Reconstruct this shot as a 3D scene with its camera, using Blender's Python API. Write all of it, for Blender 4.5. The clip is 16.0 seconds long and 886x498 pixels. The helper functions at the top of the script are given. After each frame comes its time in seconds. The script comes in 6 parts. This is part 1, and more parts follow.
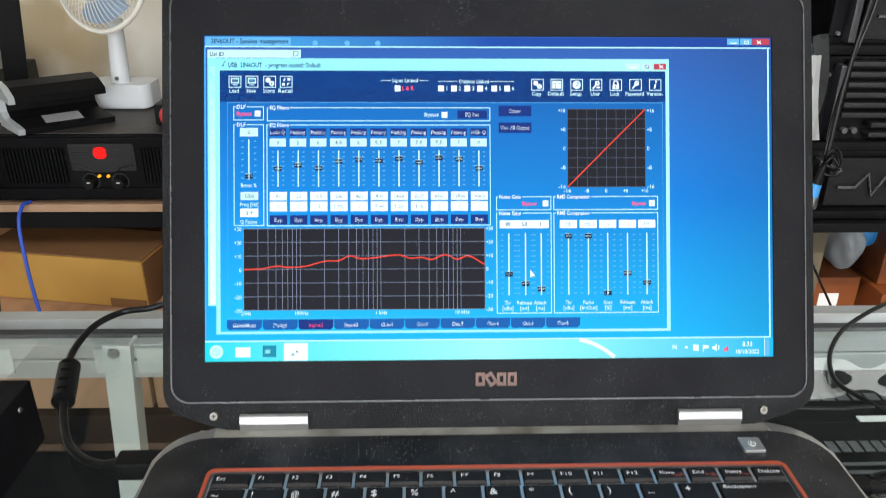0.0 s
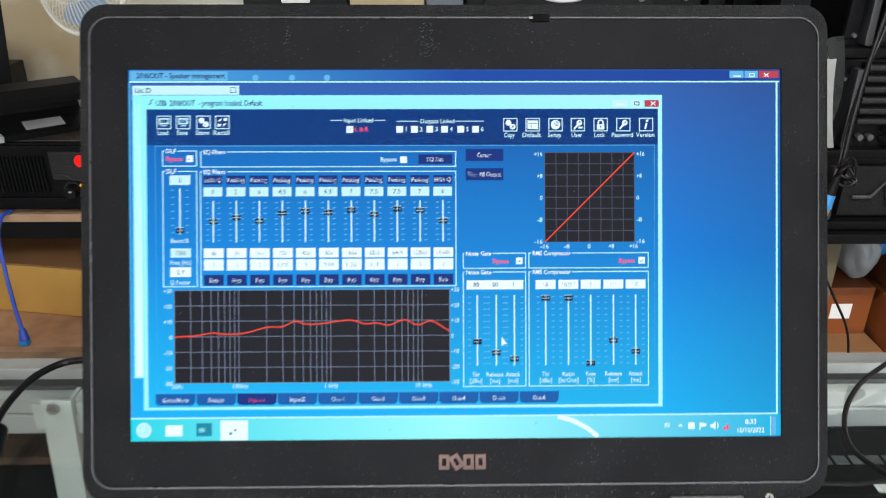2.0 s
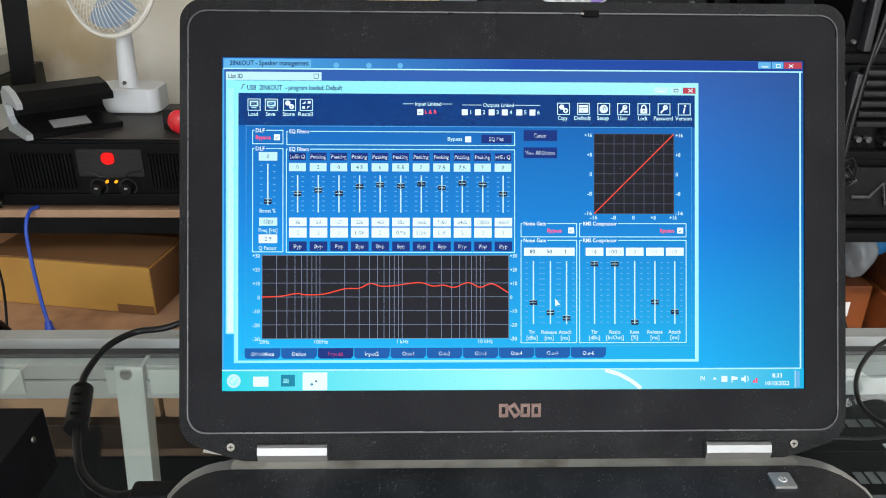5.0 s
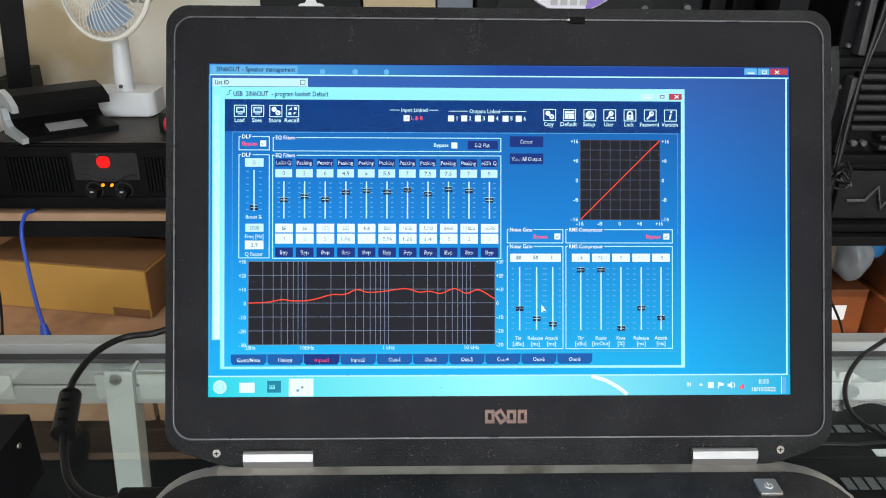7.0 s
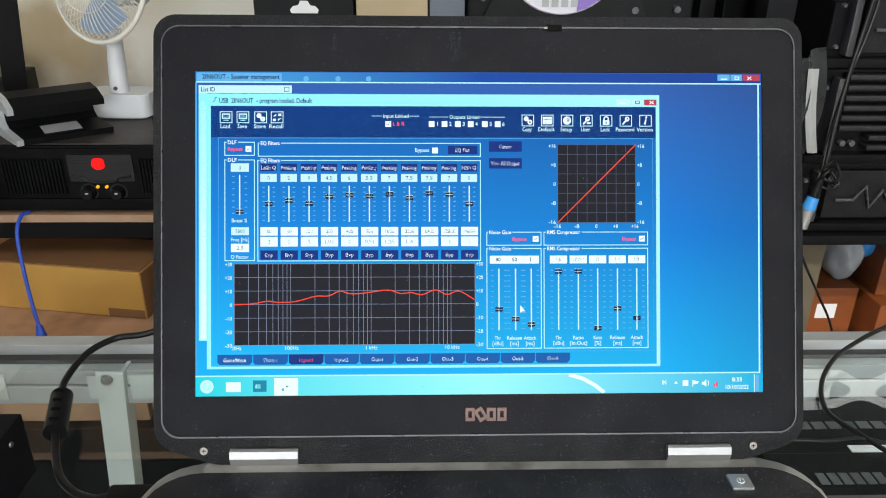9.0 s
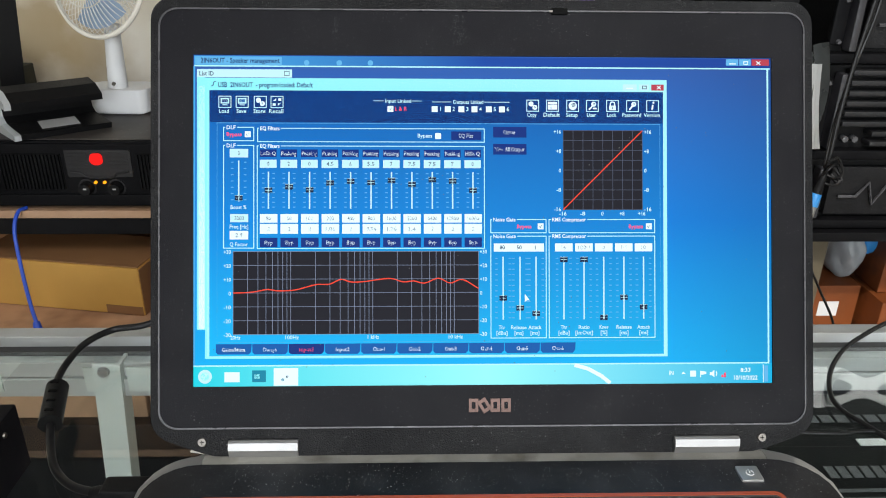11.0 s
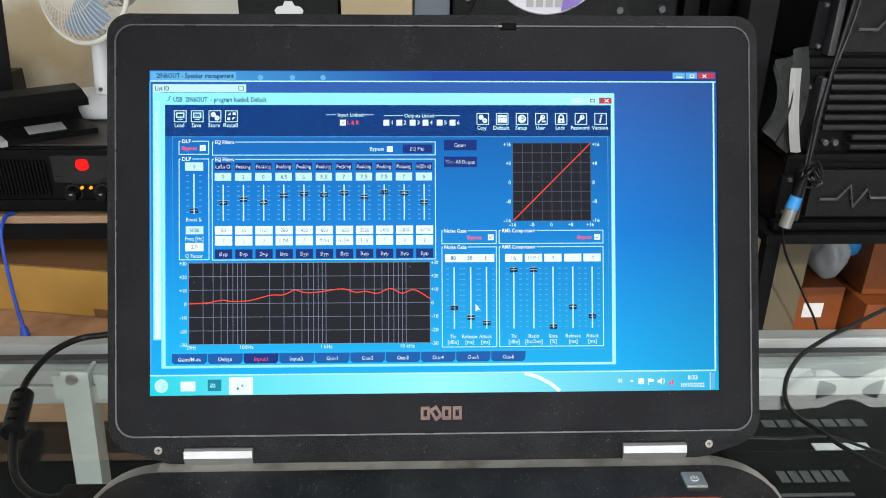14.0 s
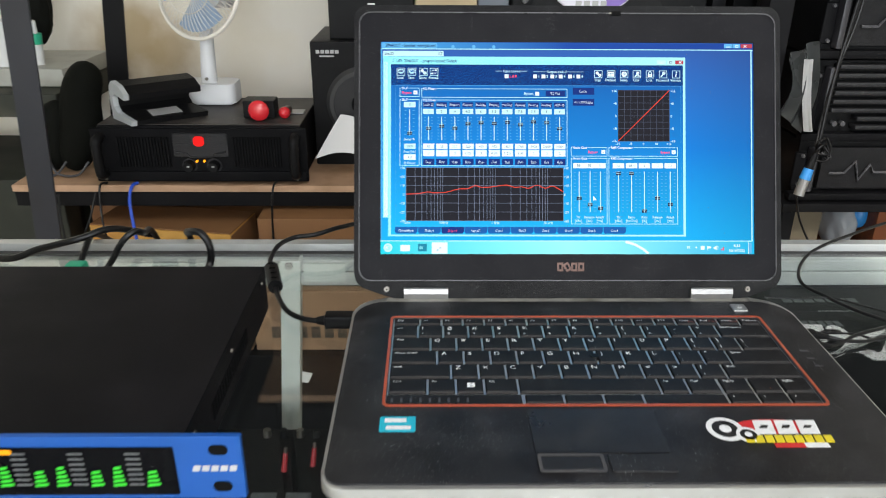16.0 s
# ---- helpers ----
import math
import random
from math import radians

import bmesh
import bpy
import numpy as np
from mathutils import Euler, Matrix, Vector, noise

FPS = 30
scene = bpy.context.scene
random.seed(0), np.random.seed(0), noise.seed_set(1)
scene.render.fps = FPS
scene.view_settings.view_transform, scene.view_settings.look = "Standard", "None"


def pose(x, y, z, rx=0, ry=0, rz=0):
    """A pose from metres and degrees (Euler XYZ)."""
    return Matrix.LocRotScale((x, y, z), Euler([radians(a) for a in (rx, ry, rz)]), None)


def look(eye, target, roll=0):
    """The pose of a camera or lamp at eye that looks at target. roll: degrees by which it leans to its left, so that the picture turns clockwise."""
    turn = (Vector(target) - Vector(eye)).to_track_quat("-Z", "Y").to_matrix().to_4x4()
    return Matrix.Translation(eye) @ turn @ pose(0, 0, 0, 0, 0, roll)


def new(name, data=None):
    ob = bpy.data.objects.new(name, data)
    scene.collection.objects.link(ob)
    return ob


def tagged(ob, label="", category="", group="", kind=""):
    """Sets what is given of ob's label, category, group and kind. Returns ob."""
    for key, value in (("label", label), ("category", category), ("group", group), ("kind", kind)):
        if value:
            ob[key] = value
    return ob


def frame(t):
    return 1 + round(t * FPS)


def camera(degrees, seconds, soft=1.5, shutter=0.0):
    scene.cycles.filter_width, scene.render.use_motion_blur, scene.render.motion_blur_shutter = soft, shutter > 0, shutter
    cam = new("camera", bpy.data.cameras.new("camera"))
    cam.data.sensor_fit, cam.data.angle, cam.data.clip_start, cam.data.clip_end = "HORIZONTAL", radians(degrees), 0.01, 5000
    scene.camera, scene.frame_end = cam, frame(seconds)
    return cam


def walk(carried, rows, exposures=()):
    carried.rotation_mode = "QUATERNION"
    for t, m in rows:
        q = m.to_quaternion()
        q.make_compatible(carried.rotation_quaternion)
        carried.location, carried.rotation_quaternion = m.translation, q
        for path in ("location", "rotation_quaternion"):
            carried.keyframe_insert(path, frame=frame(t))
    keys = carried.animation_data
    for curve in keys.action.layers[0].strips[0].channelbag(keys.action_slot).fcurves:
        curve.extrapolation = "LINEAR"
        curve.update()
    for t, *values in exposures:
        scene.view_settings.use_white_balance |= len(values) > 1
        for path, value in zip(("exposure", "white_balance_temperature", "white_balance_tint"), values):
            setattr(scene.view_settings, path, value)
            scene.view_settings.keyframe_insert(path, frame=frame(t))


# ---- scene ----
cam = camera(61.2, 16.0, soft=1.0, shutter=0.4)
PATH = [
    (0, (-0.039, 0.017, 1.232), (0.021, 1.836, 0.403), 0.5),
    (0.5, (-0.03, 0.049, 1.247), (0.028, 1.867, 0.413), 0.5),
    (1, (-0.013, 0.101, 1.247), (0.04, 1.915, 0.406), 0.5),
    (1.5, (-0.001, 0.109, 1.239), (0.039, 1.919, 0.389), 0.3),
    (2, (-0.013, 0.078, 1.243), (0.021, 1.886, 0.39), 0.2),
    (2.5, (-0.041, 0.035, 1.243), (-0.009, 1.845, 0.392), 0.3),
    (3, (-0.049, 0.019, 1.246), (-0.008, 1.832, 0.402), 0.5),
    (3.5, (-0.045, 0.027, 1.246), (0.001, 1.842, 0.406), 0.5),
    (4, (-0.052, 0.03, 1.244), (-0.003, 1.846, 0.408), 0.7),
    (4.5, (-0.051, 0.032, 1.242), (0.001, 1.849, 0.408), 0.7),
    (7, (-0.042, 0.033, 1.244), (0.01, 1.853, 0.417), 0.7),
    (7.5, (-0.04, 0.032, 1.248), (0.014, 1.853, 0.422), 0.7),
    (8, (-0.036, 0.032, 1.248), (0.019, 1.852, 0.422), 0.7),
    (8.5, (-0.032, 0.03, 1.253), (0.025, 1.85, 0.425), 0.6),
    (9, (-0.033, 0.024, 1.25), (0.024, 1.843, 0.421), 0.6),
    (11.5, (-0.035, 0.029, 1.24), (0.025, 1.849, 0.412), 0.7),
    (12, (-0.03, 0.029, 1.24), (0.033, 1.848, 0.411), 0.6),
    (12.5, (-0.028, 0.028, 1.239), (0.034, 1.849, 0.413), 0.6),
    (13, (-0.021, 0.031, 1.242), (0.042, 1.85, 0.415), 0.5),
    (13.5, (-0.015, 0.028, 1.244), (0.048, 1.848, 0.417), 0.5),
    (14, (-0.009, 0.023, 1.249), (0.051, 1.843, 0.422), 0.5),
    (14.5, (-0.016, 0.008, 1.257), (0.044, 1.827, 0.427), 0.5),
    (15, (-0.038, -0.026, 1.26), (0.022, 1.794, 0.431), 0.5),
    (15.5, (-0.091, -0.111, 1.255), (-0.028, 1.711, 0.433), 0.5),
    (16, (-0.113, -0.202, 1.264), (-0.084, 1.625, 0.451), 0.4),
]
walk(cam, [(t, look(eye, target, roll)) for t, eye, target, roll in PATH],
     exposures=[(0, 0.2), (0.6, 0.1), (1.0, 0.0), (1.5, -0.06), (2.2, 0.0), (14.8, 0.02), (15.5, 0.13), (16.0, 0.12)])

# ---- world and lights ----
world = bpy.data.worlds.new("world")
scene.world = world
world.use_nodes = True
sky = world.node_tree.nodes.new("ShaderNodeTexSky")
sky.sky_type, sky.sun_disc, sky.sun_elevation, sky.sun_rotation = "NISHITA", False, radians(48), radians(150)
world.node_tree.links.new(sky.outputs[0], world.node_tree.nodes["Background"].inputs[0])
world.node_tree.nodes["Background"].inputs[1].default_value = 0.10


def lamp(name, kind, m, energy, color, **more):
    data = bpy.data.lights.new(name, kind)
    data.energy, data.color = energy, color
    if kind == "AREA":
        data.shape, data.size, data.size_y = "RECTANGLE", more["size"], more["size_y"]
    else:
        data.angle = more["angle"]
    ob = new(name, data)
    ob.matrix_basis = m
    return ob


sun = lamp("sun", "SUN", look((-2, -6, 7), (0, 0, 0)), 2.0, (1.0, 0.95, 0.88), angle=radians(1))
lamp("shopfront_daylight", "AREA", look((0.1, -3.72, 1.75), (0, 1.2, 0.9)), 172, (0.93, 0.97, 1.0), size=4.0, size_y=2.2)
# overhead light and its ceiling opening are added; neither is in view
lamp("added_overhead_light", "AREA", look((0.5, -1.0, 3.02), (0.5, -1.0, 0)), 34, (0.97, 0.98, 1.0), size=1.6, size_y=1.0)


# ---- materials ----
def lin(r, g, b):
    f = lambda c: c / 12.92 if c <= 0.04045 else ((c + 0.055) / 1.055) ** 2.4
    return (f(r / 255), f(g / 255), f(b / 255), 1.0)


def mat(name, color, rough=0.5, metal=0.0, vary=0.15, scale=30.0, bump=0.0, bump_scale=400.0, specular=0.5, stain=None, stain_scale=3.0,
        dust=0.0, dust_scale=300.0, coat=0.0):
    """A surface with grain and broad blotches; dust adds fine pale specks, stain a second colour in patches."""
    m = bpy.data.materials.new(name)
    m.use_nodes = True
    nt = m.node_tree
    bsdf = nt.nodes["Principled BSDF"]
    link = nt.links.new
    co = nt.nodes.new("ShaderNodeTexCoord")

    def noise_node(s, detail=4.0):
        n = nt.nodes.new("ShaderNodeTexNoise")
        n.inputs["Scale"].default_value, n.inputs["Detail"].default_value = s, detail
        link(co.outputs["Object"], n.inputs["Vector"])
        return n

    def mixed(fac, a, b):
        n = nt.nodes.new("ShaderNodeMix")
        n.data_type = "RGBA"
        if isinstance(fac, float):
            n.inputs[0].default_value = fac
        else:
            link(fac, n.inputs[0])
        for value, socket in ((a, n.inputs[6]), (b, n.inputs[7])):
            if isinstance(value, tuple):
                socket.default_value = value
            else:
                link(value, socket)
        return n.outputs[2]

    def ramp(value, lo, hi):
        n = nt.nodes.new("ShaderNodeMapRange")
        n.inputs[1].default_value, n.inputs[2].default_value = lo, hi
        link(value, n.inputs[0])
        return n.outputs[0]

    base = (*color[:3], 1.0)
    dark = tuple(c * (1 - vary) for c in base[:3]) + (1.0,)
    pale = tuple(min(1, c * (1 + vary)) for c in base[:3]) + (1.0,)
    out = mixed(noise_node(scale).outputs["Fac"], dark, pale)
    out = mixed(ramp(noise_node(scale * 0.13).outputs["Fac"], 0.35, 0.75), out, dark)
    if stain:
        out = mixed(ramp(noise_node(stain_scale, 3.0).outputs["Fac"], 0.5, 0.68), out, (*stain[:3], 1.0))
    rough_out = None
    if dust:
        v = nt.nodes.new("ShaderNodeTexVoronoi")
        v.inputs["Scale"].default_value = dust_scale
        link(co.outputs["Object"], v.inputs["Vector"])
        dots = nt.nodes.new("ShaderNodeMath")
        dots.operation = "LESS_THAN"
        dots.inputs[1].default_value = 0.17
        link(v.outputs["Distance"], dots.inputs[0])
        lone = nt.nodes.new("ShaderNodeSeparateColor")
        link(v.outputs["Color"], lone.inputs[0])
        few = nt.nodes.new("ShaderNodeMath")
        few.operation = "MULTIPLY"
        link(ramp(lone.outputs[0], 0.25, 1.0), few.inputs[0])
        link(ramp(noise_node(dust_scale * 0.07).outputs["Fac"], 0.40, 0.66), few.inputs[1])
        few = few.outputs[0]
        both = nt.nodes.new("ShaderNodeMath")
        both.operation = "MULTIPLY"
        link(dots.outputs[0], both.inputs[0])
        link(few, both.inputs[1])
        part_dust = nt.nodes.new("ShaderNodeMath")
        part_dust.operation = "MULTIPLY"
        part_dust.inputs[1].default_value = dust
        link(both.outputs[0], part_dust.inputs[0])
        out = mixed(part_dust.outputs[0], out, (0.5, 0.5, 0.49, 1.0))
        film = nt.nodes.new("ShaderNodeMath")
        film.operation = "MULTIPLY"
        film.inputs[1].default_value = dust * 0.085
        link(ramp(noise_node(22.0).outputs["Fac"], 0.4, 0.8), film.inputs[0])
        out = mixed(film.outputs[0], out, (0.3, 0.3, 0.3, 1.0))
    link(out, bsdf.inputs["Base Color"])
    r = ramp(noise_node(scale * 0.6).outputs["Fac"], 0.2, 0.8)
    rr_ = nt.nodes.new("ShaderNodeMapRange")
    rr_.inputs[3].default_value, rr_.inputs[4].default_value = max(0.03, rough - 0.08), min(1.0, rough + 0.08)
    link(r, rr_.inputs[0])
    link(rr_.outputs[0], bsdf.inputs["Roughness"])
    bsdf.inputs["Metallic"].default_value = metal
    bsdf.inputs["Specular IOR Level"].default_value = specular
    bsdf.inputs["Coat Weight"].default_value = coat
    if bump:
        b = nt.nodes.new("ShaderNodeBump")
        b.inputs["Strength"].default_value, b.inputs["Distance"].default_value = bump, 0.0006
        link(noise_node(bump_scale, 2.0).outputs["Fac"], b.inputs["Height"])
        link(b.outputs[0], bsdf.inputs["Normal"])
    return m


def glass(name, tint=(0.93, 0.97, 0.95), rough=0.0):
    m = bpy.data.materials.new(name)
    m.use_nodes = True
    b = m.node_tree.nodes["Principled BSDF"]
    b.inputs["Base Color"].default_value = (*tint, 1.0)
    b.inputs["Transmission Weight"].default_value, b.inputs["Roughness"].default_value, b.inputs["IOR"].default_value = 1.0, rough, 1.48
    return m


DISPLAY = 1.12


def glow(name, color, strength=1.0, low=None, high=None, axis=1, side=None):
    """A lit display colour; low and high give a gradient across the display's picture; side: from, to, and the strength at both, across its width."""
    m = bpy.data.materials.new(name)
    m.use_nodes = True
    nt = m.node_tree
    b = nt.nodes["Principled BSDF"]
    b.inputs["Base Color"].default_value = (0.004, 0.004, 0.005, 1)
    b.inputs["Roughness"].default_value, b.inputs["Specular IOR Level"].default_value = 0.45, 0.05
    b.inputs["Emission Strength"].default_value = strength * DISPLAY
    b.inputs["Emission Color"].default_value = color
    if low:
        uv = nt.nodes.new("ShaderNodeUVMap")
        sep = nt.nodes.new("ShaderNodeSeparateXYZ")
        r = nt.nodes.new("ShaderNodeValToRGB")
        nt.links.new(uv.outputs[0], sep.inputs[0])
        nt.links.new(sep.outputs[axis], r.inputs[0])
        stops = [(0.0, low), (0.5, color), (1.0, high)]
        r.color_ramp.elements.new(0.5)
        for e, (p, c) in zip(r.color_ramp.elements, stops):
            e.position, e.color = p, c
        nt.links.new(r.outputs[0], b.inputs["Emission Color"])
        if side:
            fall = nt.nodes.new("ShaderNodeMapRange")
            for i, value in enumerate((side[0], side[1], side[2] * strength * DISPLAY, side[3] * strength * DISPLAY)):
                fall.inputs[i + 1].default_value = value
            nt.links.new(sep.outputs[0], fall.inputs[0])
            nt.links.new(fall.outputs[0], b.inputs["Emission Strength"])
    return m


M = {
    "bezel": mat("soft_touch_black", (0.0052, 0.0049, 0.0068), 0.46, specular=0.11, vary=0.14, scale=60, bump=0.3, bump_scale=2500, dust=0.2, dust_scale=640),
    "rim": mat("pebbled_black_rubber", (0.0042, 0.0041, 0.0048), 0.45, specular=0.15, vary=0.3, scale=900, bump=1.0, bump_scale=1100, dust=0.5, dust_scale=1500),
    "deck": mat("dusty_black_deck", (0.0100, 0.0094, 0.0104), 0.38, specular=0.28, vary=0.45, scale=70, bump=0.3, bump_scale=2500, dust=0.8, dust_scale=620, stain=(0.018, 0.0172, 0.019), stain_scale=34),
    "strip": mat("dusty_metal_strip", (0.30, 0.29, 0.26), 0.5, metal=0.35, vary=0.35, scale=60, bump=0.3, bump_scale=700, stain=(0.15, 0.14, 0.115), stain_scale=38, dust=0.6, dust_scale=900),
    "well": mat("grey_keyboard_well", (0.085, 0.08, 0.08), 0.45, metal=0.2, vary=0.2, scale=90, dust=0.3, dust_scale=900),
    # two flank colours for one key plastic, holding its shade and caught light
    "key_edge": mat("shaded_key_flank", (0.013, 0.0122, 0.0120), 0.55, specular=0.10, vary=0.3, scale=120),
    "key_side": mat("light_catching_key_flank", (0.034, 0.0315, 0.0315), 0.5, specular=0.16, vary=0.3, scale=120, dust=0.3, dust_scale=1200),
    "key": mat("black_keycap", (0.0088, 0.0080, 0.0084), 0.5, specular=0.20, vary=0.35, scale=70, bump=0.2, bump_scale=2200, dust=0.5, dust_scale=640),
    "touchpad": mat("worn_touchpad", (0.0165, 0.016, 0.0168), 0.32, specular=0.4, vary=0.25, scale=60, bump=0.2, bump_scale=2500, stain=(0.022, 0.021, 0.021), stain_scale=40),
    "legend": mat("key_legend_white", (0.82, 0.82, 0.82), 0.5, vary=0.1, scale=300),
    "legend_red": mat("key_legend_red", (0.32, 0.07, 0.05), 0.5, vary=0.1, scale=300),
    "trim": mat("grey_trim_line", (0.065, 0.065, 0.07), 0.3, vary=0.1, scale=90),
    "orange": mat("orange_anodised_border", (0.36, 0.066, 0.028), 0.32, vary=0.18, scale=60),
    "silver": mat("brushed_silver", (0.36, 0.355, 0.35), 0.42, metal=0.8, vary=0.08, scale=80, bump=0.15, bump_scale=900),
    "rim_silver": mat("satin_metal_rim", (0.58, 0.575, 0.56), 0.33, metal=0.8, vary=0.18, scale=40, dust=0.5),
    "steel": mat("screw_steel", (0.20, 0.185, 0.165), 0.42, metal=1.0, vary=0.2, scale=300),
    "logo": mat("copper_logo", (0.10, 0.058, 0.047), 0.4, metal=0.6, vary=0.2, scale=300),
    "alu": mat("worn_aluminium", (0.44, 0.455, 0.45), 0.40, metal=0.3, vary=0.12, scale=14, bump=0.2, bump_scale=300, stain=(0.36, 0.35, 0.32), stain_scale=11),
    "alu_pale": mat("pale_painted_angle", (0.52, 0.56, 0.53), 0.45, metal=0.2, vary=0.08, scale=30),
    "groove": mat("dark_rubber_gasket", (0.03, 0.03, 0.03), 0.6, vary=0.2),
    "tape": mat("translucent_tape", (0.60, 0.61, 0.60), 0.35, vary=0.1, scale=60),
    "glass": glass("counter_glass", (0.90, 0.96, 0.93)),
    "blackplastic": mat("black_plastic", (0.0068, 0.0068, 0.0073), 0.42, specular=0.12, vary=0.25, scale=30, bump=0.3, bump_scale=900, dust=0.06),
    "blackmetal": mat("black_powder_coat", (0.0062, 0.0058, 0.0072), 0.52, specular=0.06, vary=0.3, scale=25, bump=0.35, bump_scale=1500, dust=0.10, dust_scale=900, stain=(0.0085, 0.0080, 0.0096), stain_scale=12),
    "cable": mat("black_cable", (0.006, 0.006, 0.0065), 0.38, specular=0.3, vary=0.2, scale=60),
    "blue_panel": mat("blue_anodised_panel", (0.009, 0.088, 0.37), 0.36, metal=0.3, vary=0.1, scale=40, bump=0.1, bump_scale=900),
    "display_black": mat("display_window", (0.003, 0.003, 0.004), 0.25, specular=0.06, vary=0.1),
    "amp": mat("amp_black_face", (0.0042, 0.0042, 0.005), 0.52, specular=0.08, vary=0.2, scale=30, bump=0.25, bump_scale=900, dust=0.06, dust_scale=400),
    "amp_top": mat("dusty_amp_top", (0.030, 0.025, 0.022), 0.55, vary=0.3, scale=14, stain=(0.055, 0.045, 0.038), stain_scale=7, dust=0.3, dust_scale=160),
    "slot": mat("vent_slot_black", (0.004, 0.004, 0.004), 0.8, specular=0.08, vary=0.1),
    "amp_grey": mat("amp_badge_panel", (0.016, 0.016, 0.0175), 0.4, specular=0.3, vary=0.15, scale=50),
    "wood": mat("pale_wood_edge", (0.48, 0.30, 0.185), 0.55, vary=0.2, scale=25, bump=0.3, bump_scale=200, stain=(0.34, 0.20, 0.11), stain_scale=12),
    "wood_pink": mat("reddish_board", (0.50, 0.29, 0.17), 0.6, vary=0.2, scale=20, stain=(0.27, 0.14, 0.08), stain_scale=9),
    "rack": mat("dark_rack_steel", (0.0065, 0.0065, 0.0075), 0.5, specular=0.12, vary=0.3, scale=20, bump=0.2),
    "pale_tray": mat("pale_enamel_tray", (0.36, 0.36, 0.32), 0.5, vary=0.15, scale=14, stain=(0.22, 0.21, 0.17), stain_scale=8),
    "post_grey": mat("grey_steel_angle", (0.026, 0.027, 0.033), 0.45, specular=0.3, vary=0.3, scale=14, stain=(0.022, 0.022, 0.025), stain_scale=9),
    "rail_grey": mat("grey_moulded_rail", (0.040, 0.040, 0.046), 0.35, specular=0.5, vary=0.25, scale=40),
    "dull_beige": mat("dull_beige_board", (0.13, 0.105, 0.065), 0.65, vary=0.2, scale=18, stain=(0.09, 0.072, 0.045), stain_scale=9),
    "parcel": mat("crumpled_plastic_bag", (0.30, 0.325, 0.35), 0.35, vary=0.25, scale=26, bump=0.6, bump_scale=90),
    "dust_grey": mat("pale_grey_dust", (0.17, 0.17, 0.17), 0.8, vary=0.3, scale=300),
    "plug_red": mat("dull_red_plug", (0.24, 0.012, 0.018), 0.4, vary=0.15, scale=90),
    "case_print": mat("worn_white_print", (0.10, 0.104, 0.108), 0.45, vary=0.5, scale=240),
    "carton": mat("yellow_kraft_carton", (0.58, 0.32, 0.07), 0.7, vary=0.14, scale=16, bump=0.2, bump_scale=160, stain=(0.48, 0.24, 0.055), stain_scale=8),
    "carton_kraft": mat("pinkish_kraft_carton", (0.30, 0.18, 0.105), 0.7, vary=0.2, scale=16, bump=0.2, bump_scale=160, stain=(0.19, 0.115, 0.07), stain_scale=14),
    "carton_brown": mat("brown_kraft_carton", (0.24, 0.115, 0.045), 0.7, vary=0.15, scale=16, bump=0.2, bump_scale=160),
    "carton_orange": mat("orange_carton", (0.20, 0.050, 0.007), 0.6, vary=0.35, scale=14, stain=(0.085, 0.022, 0.006), stain_scale=12),
    "carton_beige": mat("beige_carton", (0.42, 0.33, 0.20), 0.65, vary=0.1, scale=14),
    "paper": mat("white_paper", (0.72, 0.72, 0.72), 0.6, vary=0.06, scale=40),
    "ink": mat("dark_print", (0.05, 0.04, 0.03), 0.6, vary=0.2),
    "white_print": mat("white_print", (0.42, 0.42, 0.42), 0.5, vary=0.1, scale=120),
    "wall": mat("cream_wall_paint", (0.90, 0.86, 0.76), 0.75, vary=0.05, scale=4, bump=0.2, bump_scale=120, stain=(0.82, 0.76, 0.62), stain_scale=3.4),
    "wall_plain": mat("pale_wall_paint", (0.70, 0.67, 0.60), 0.8, vary=0.05, scale=4, bump=0.15, bump_scale=120),
    "ceiling": mat("dull_white_ceiling", (0.55, 0.55, 0.53), 0.8, vary=0.04, scale=3),
    "tile": mat("floor_tile_glaze", (0.50, 0.47, 0.42), 0.25, vary=0.1, scale=9, stain=(0.4, 0.37, 0.33), stain_scale=4),
    "grout": mat("tile_grout", (0.25, 0.23, 0.21), 0.8, vary=0.1, scale=60),
    "fan_white": mat("white_fan_plastic", (0.68, 0.69, 0.70), 0.38, vary=0.05, scale=20),
    "fan_cage": mat("cream_fan_guard", (0.70, 0.67, 0.60), 0.4, vary=0.1, scale=40),
    "fan_blade": mat("pale_blue_blade", (0.40, 0.53, 0.70), 0.3, vary=0.06, scale=20),
    "tray_silver": mat("silver_end_cap", (0.55, 0.58, 0.60), 0.35, metal=0.3, vary=0.05, scale=30),
    "red": mat("red_plastic", (0.62, 0.02, 0.03), 0.25, vary=0.1, scale=80, coat=0.5),
    "blue_wire": mat("blue_cable", (0.02, 0.08, 0.55), 0.4, vary=0.1, scale=60),
    "xlr_blue": mat("blue_cable_ring", (0.03, 0.24, 0.60), 0.35, vary=0.1, scale=80),
    "sheet": mat("milky_plastic_sheet", (0.10, 0.108, 0.108), 0.3, vary=0.5, scale=22, bump=0.5, bump_scale=60),
    "white_plastic": mat("white_moulded_plastic", (0.60, 0.61, 0.60), 0.4, vary=0.05, scale=20),
    "bag": mat("black_fabric", (0.0060, 0.0065, 0.0050), 0.8, specular=0.08, vary=0.3, scale=60, bump=0.5, bump_scale=700),
    "grille": mat("speaker_grille", (0.007, 0.007, 0.008), 0.6, specular=0.25, vary=0.6, scale=420, bump=1.0, bump_scale=420),
    "grey_box": mat("grey_blue_carton", (0.13, 0.15, 0.18), 0.6, vary=0.12, scale=20),
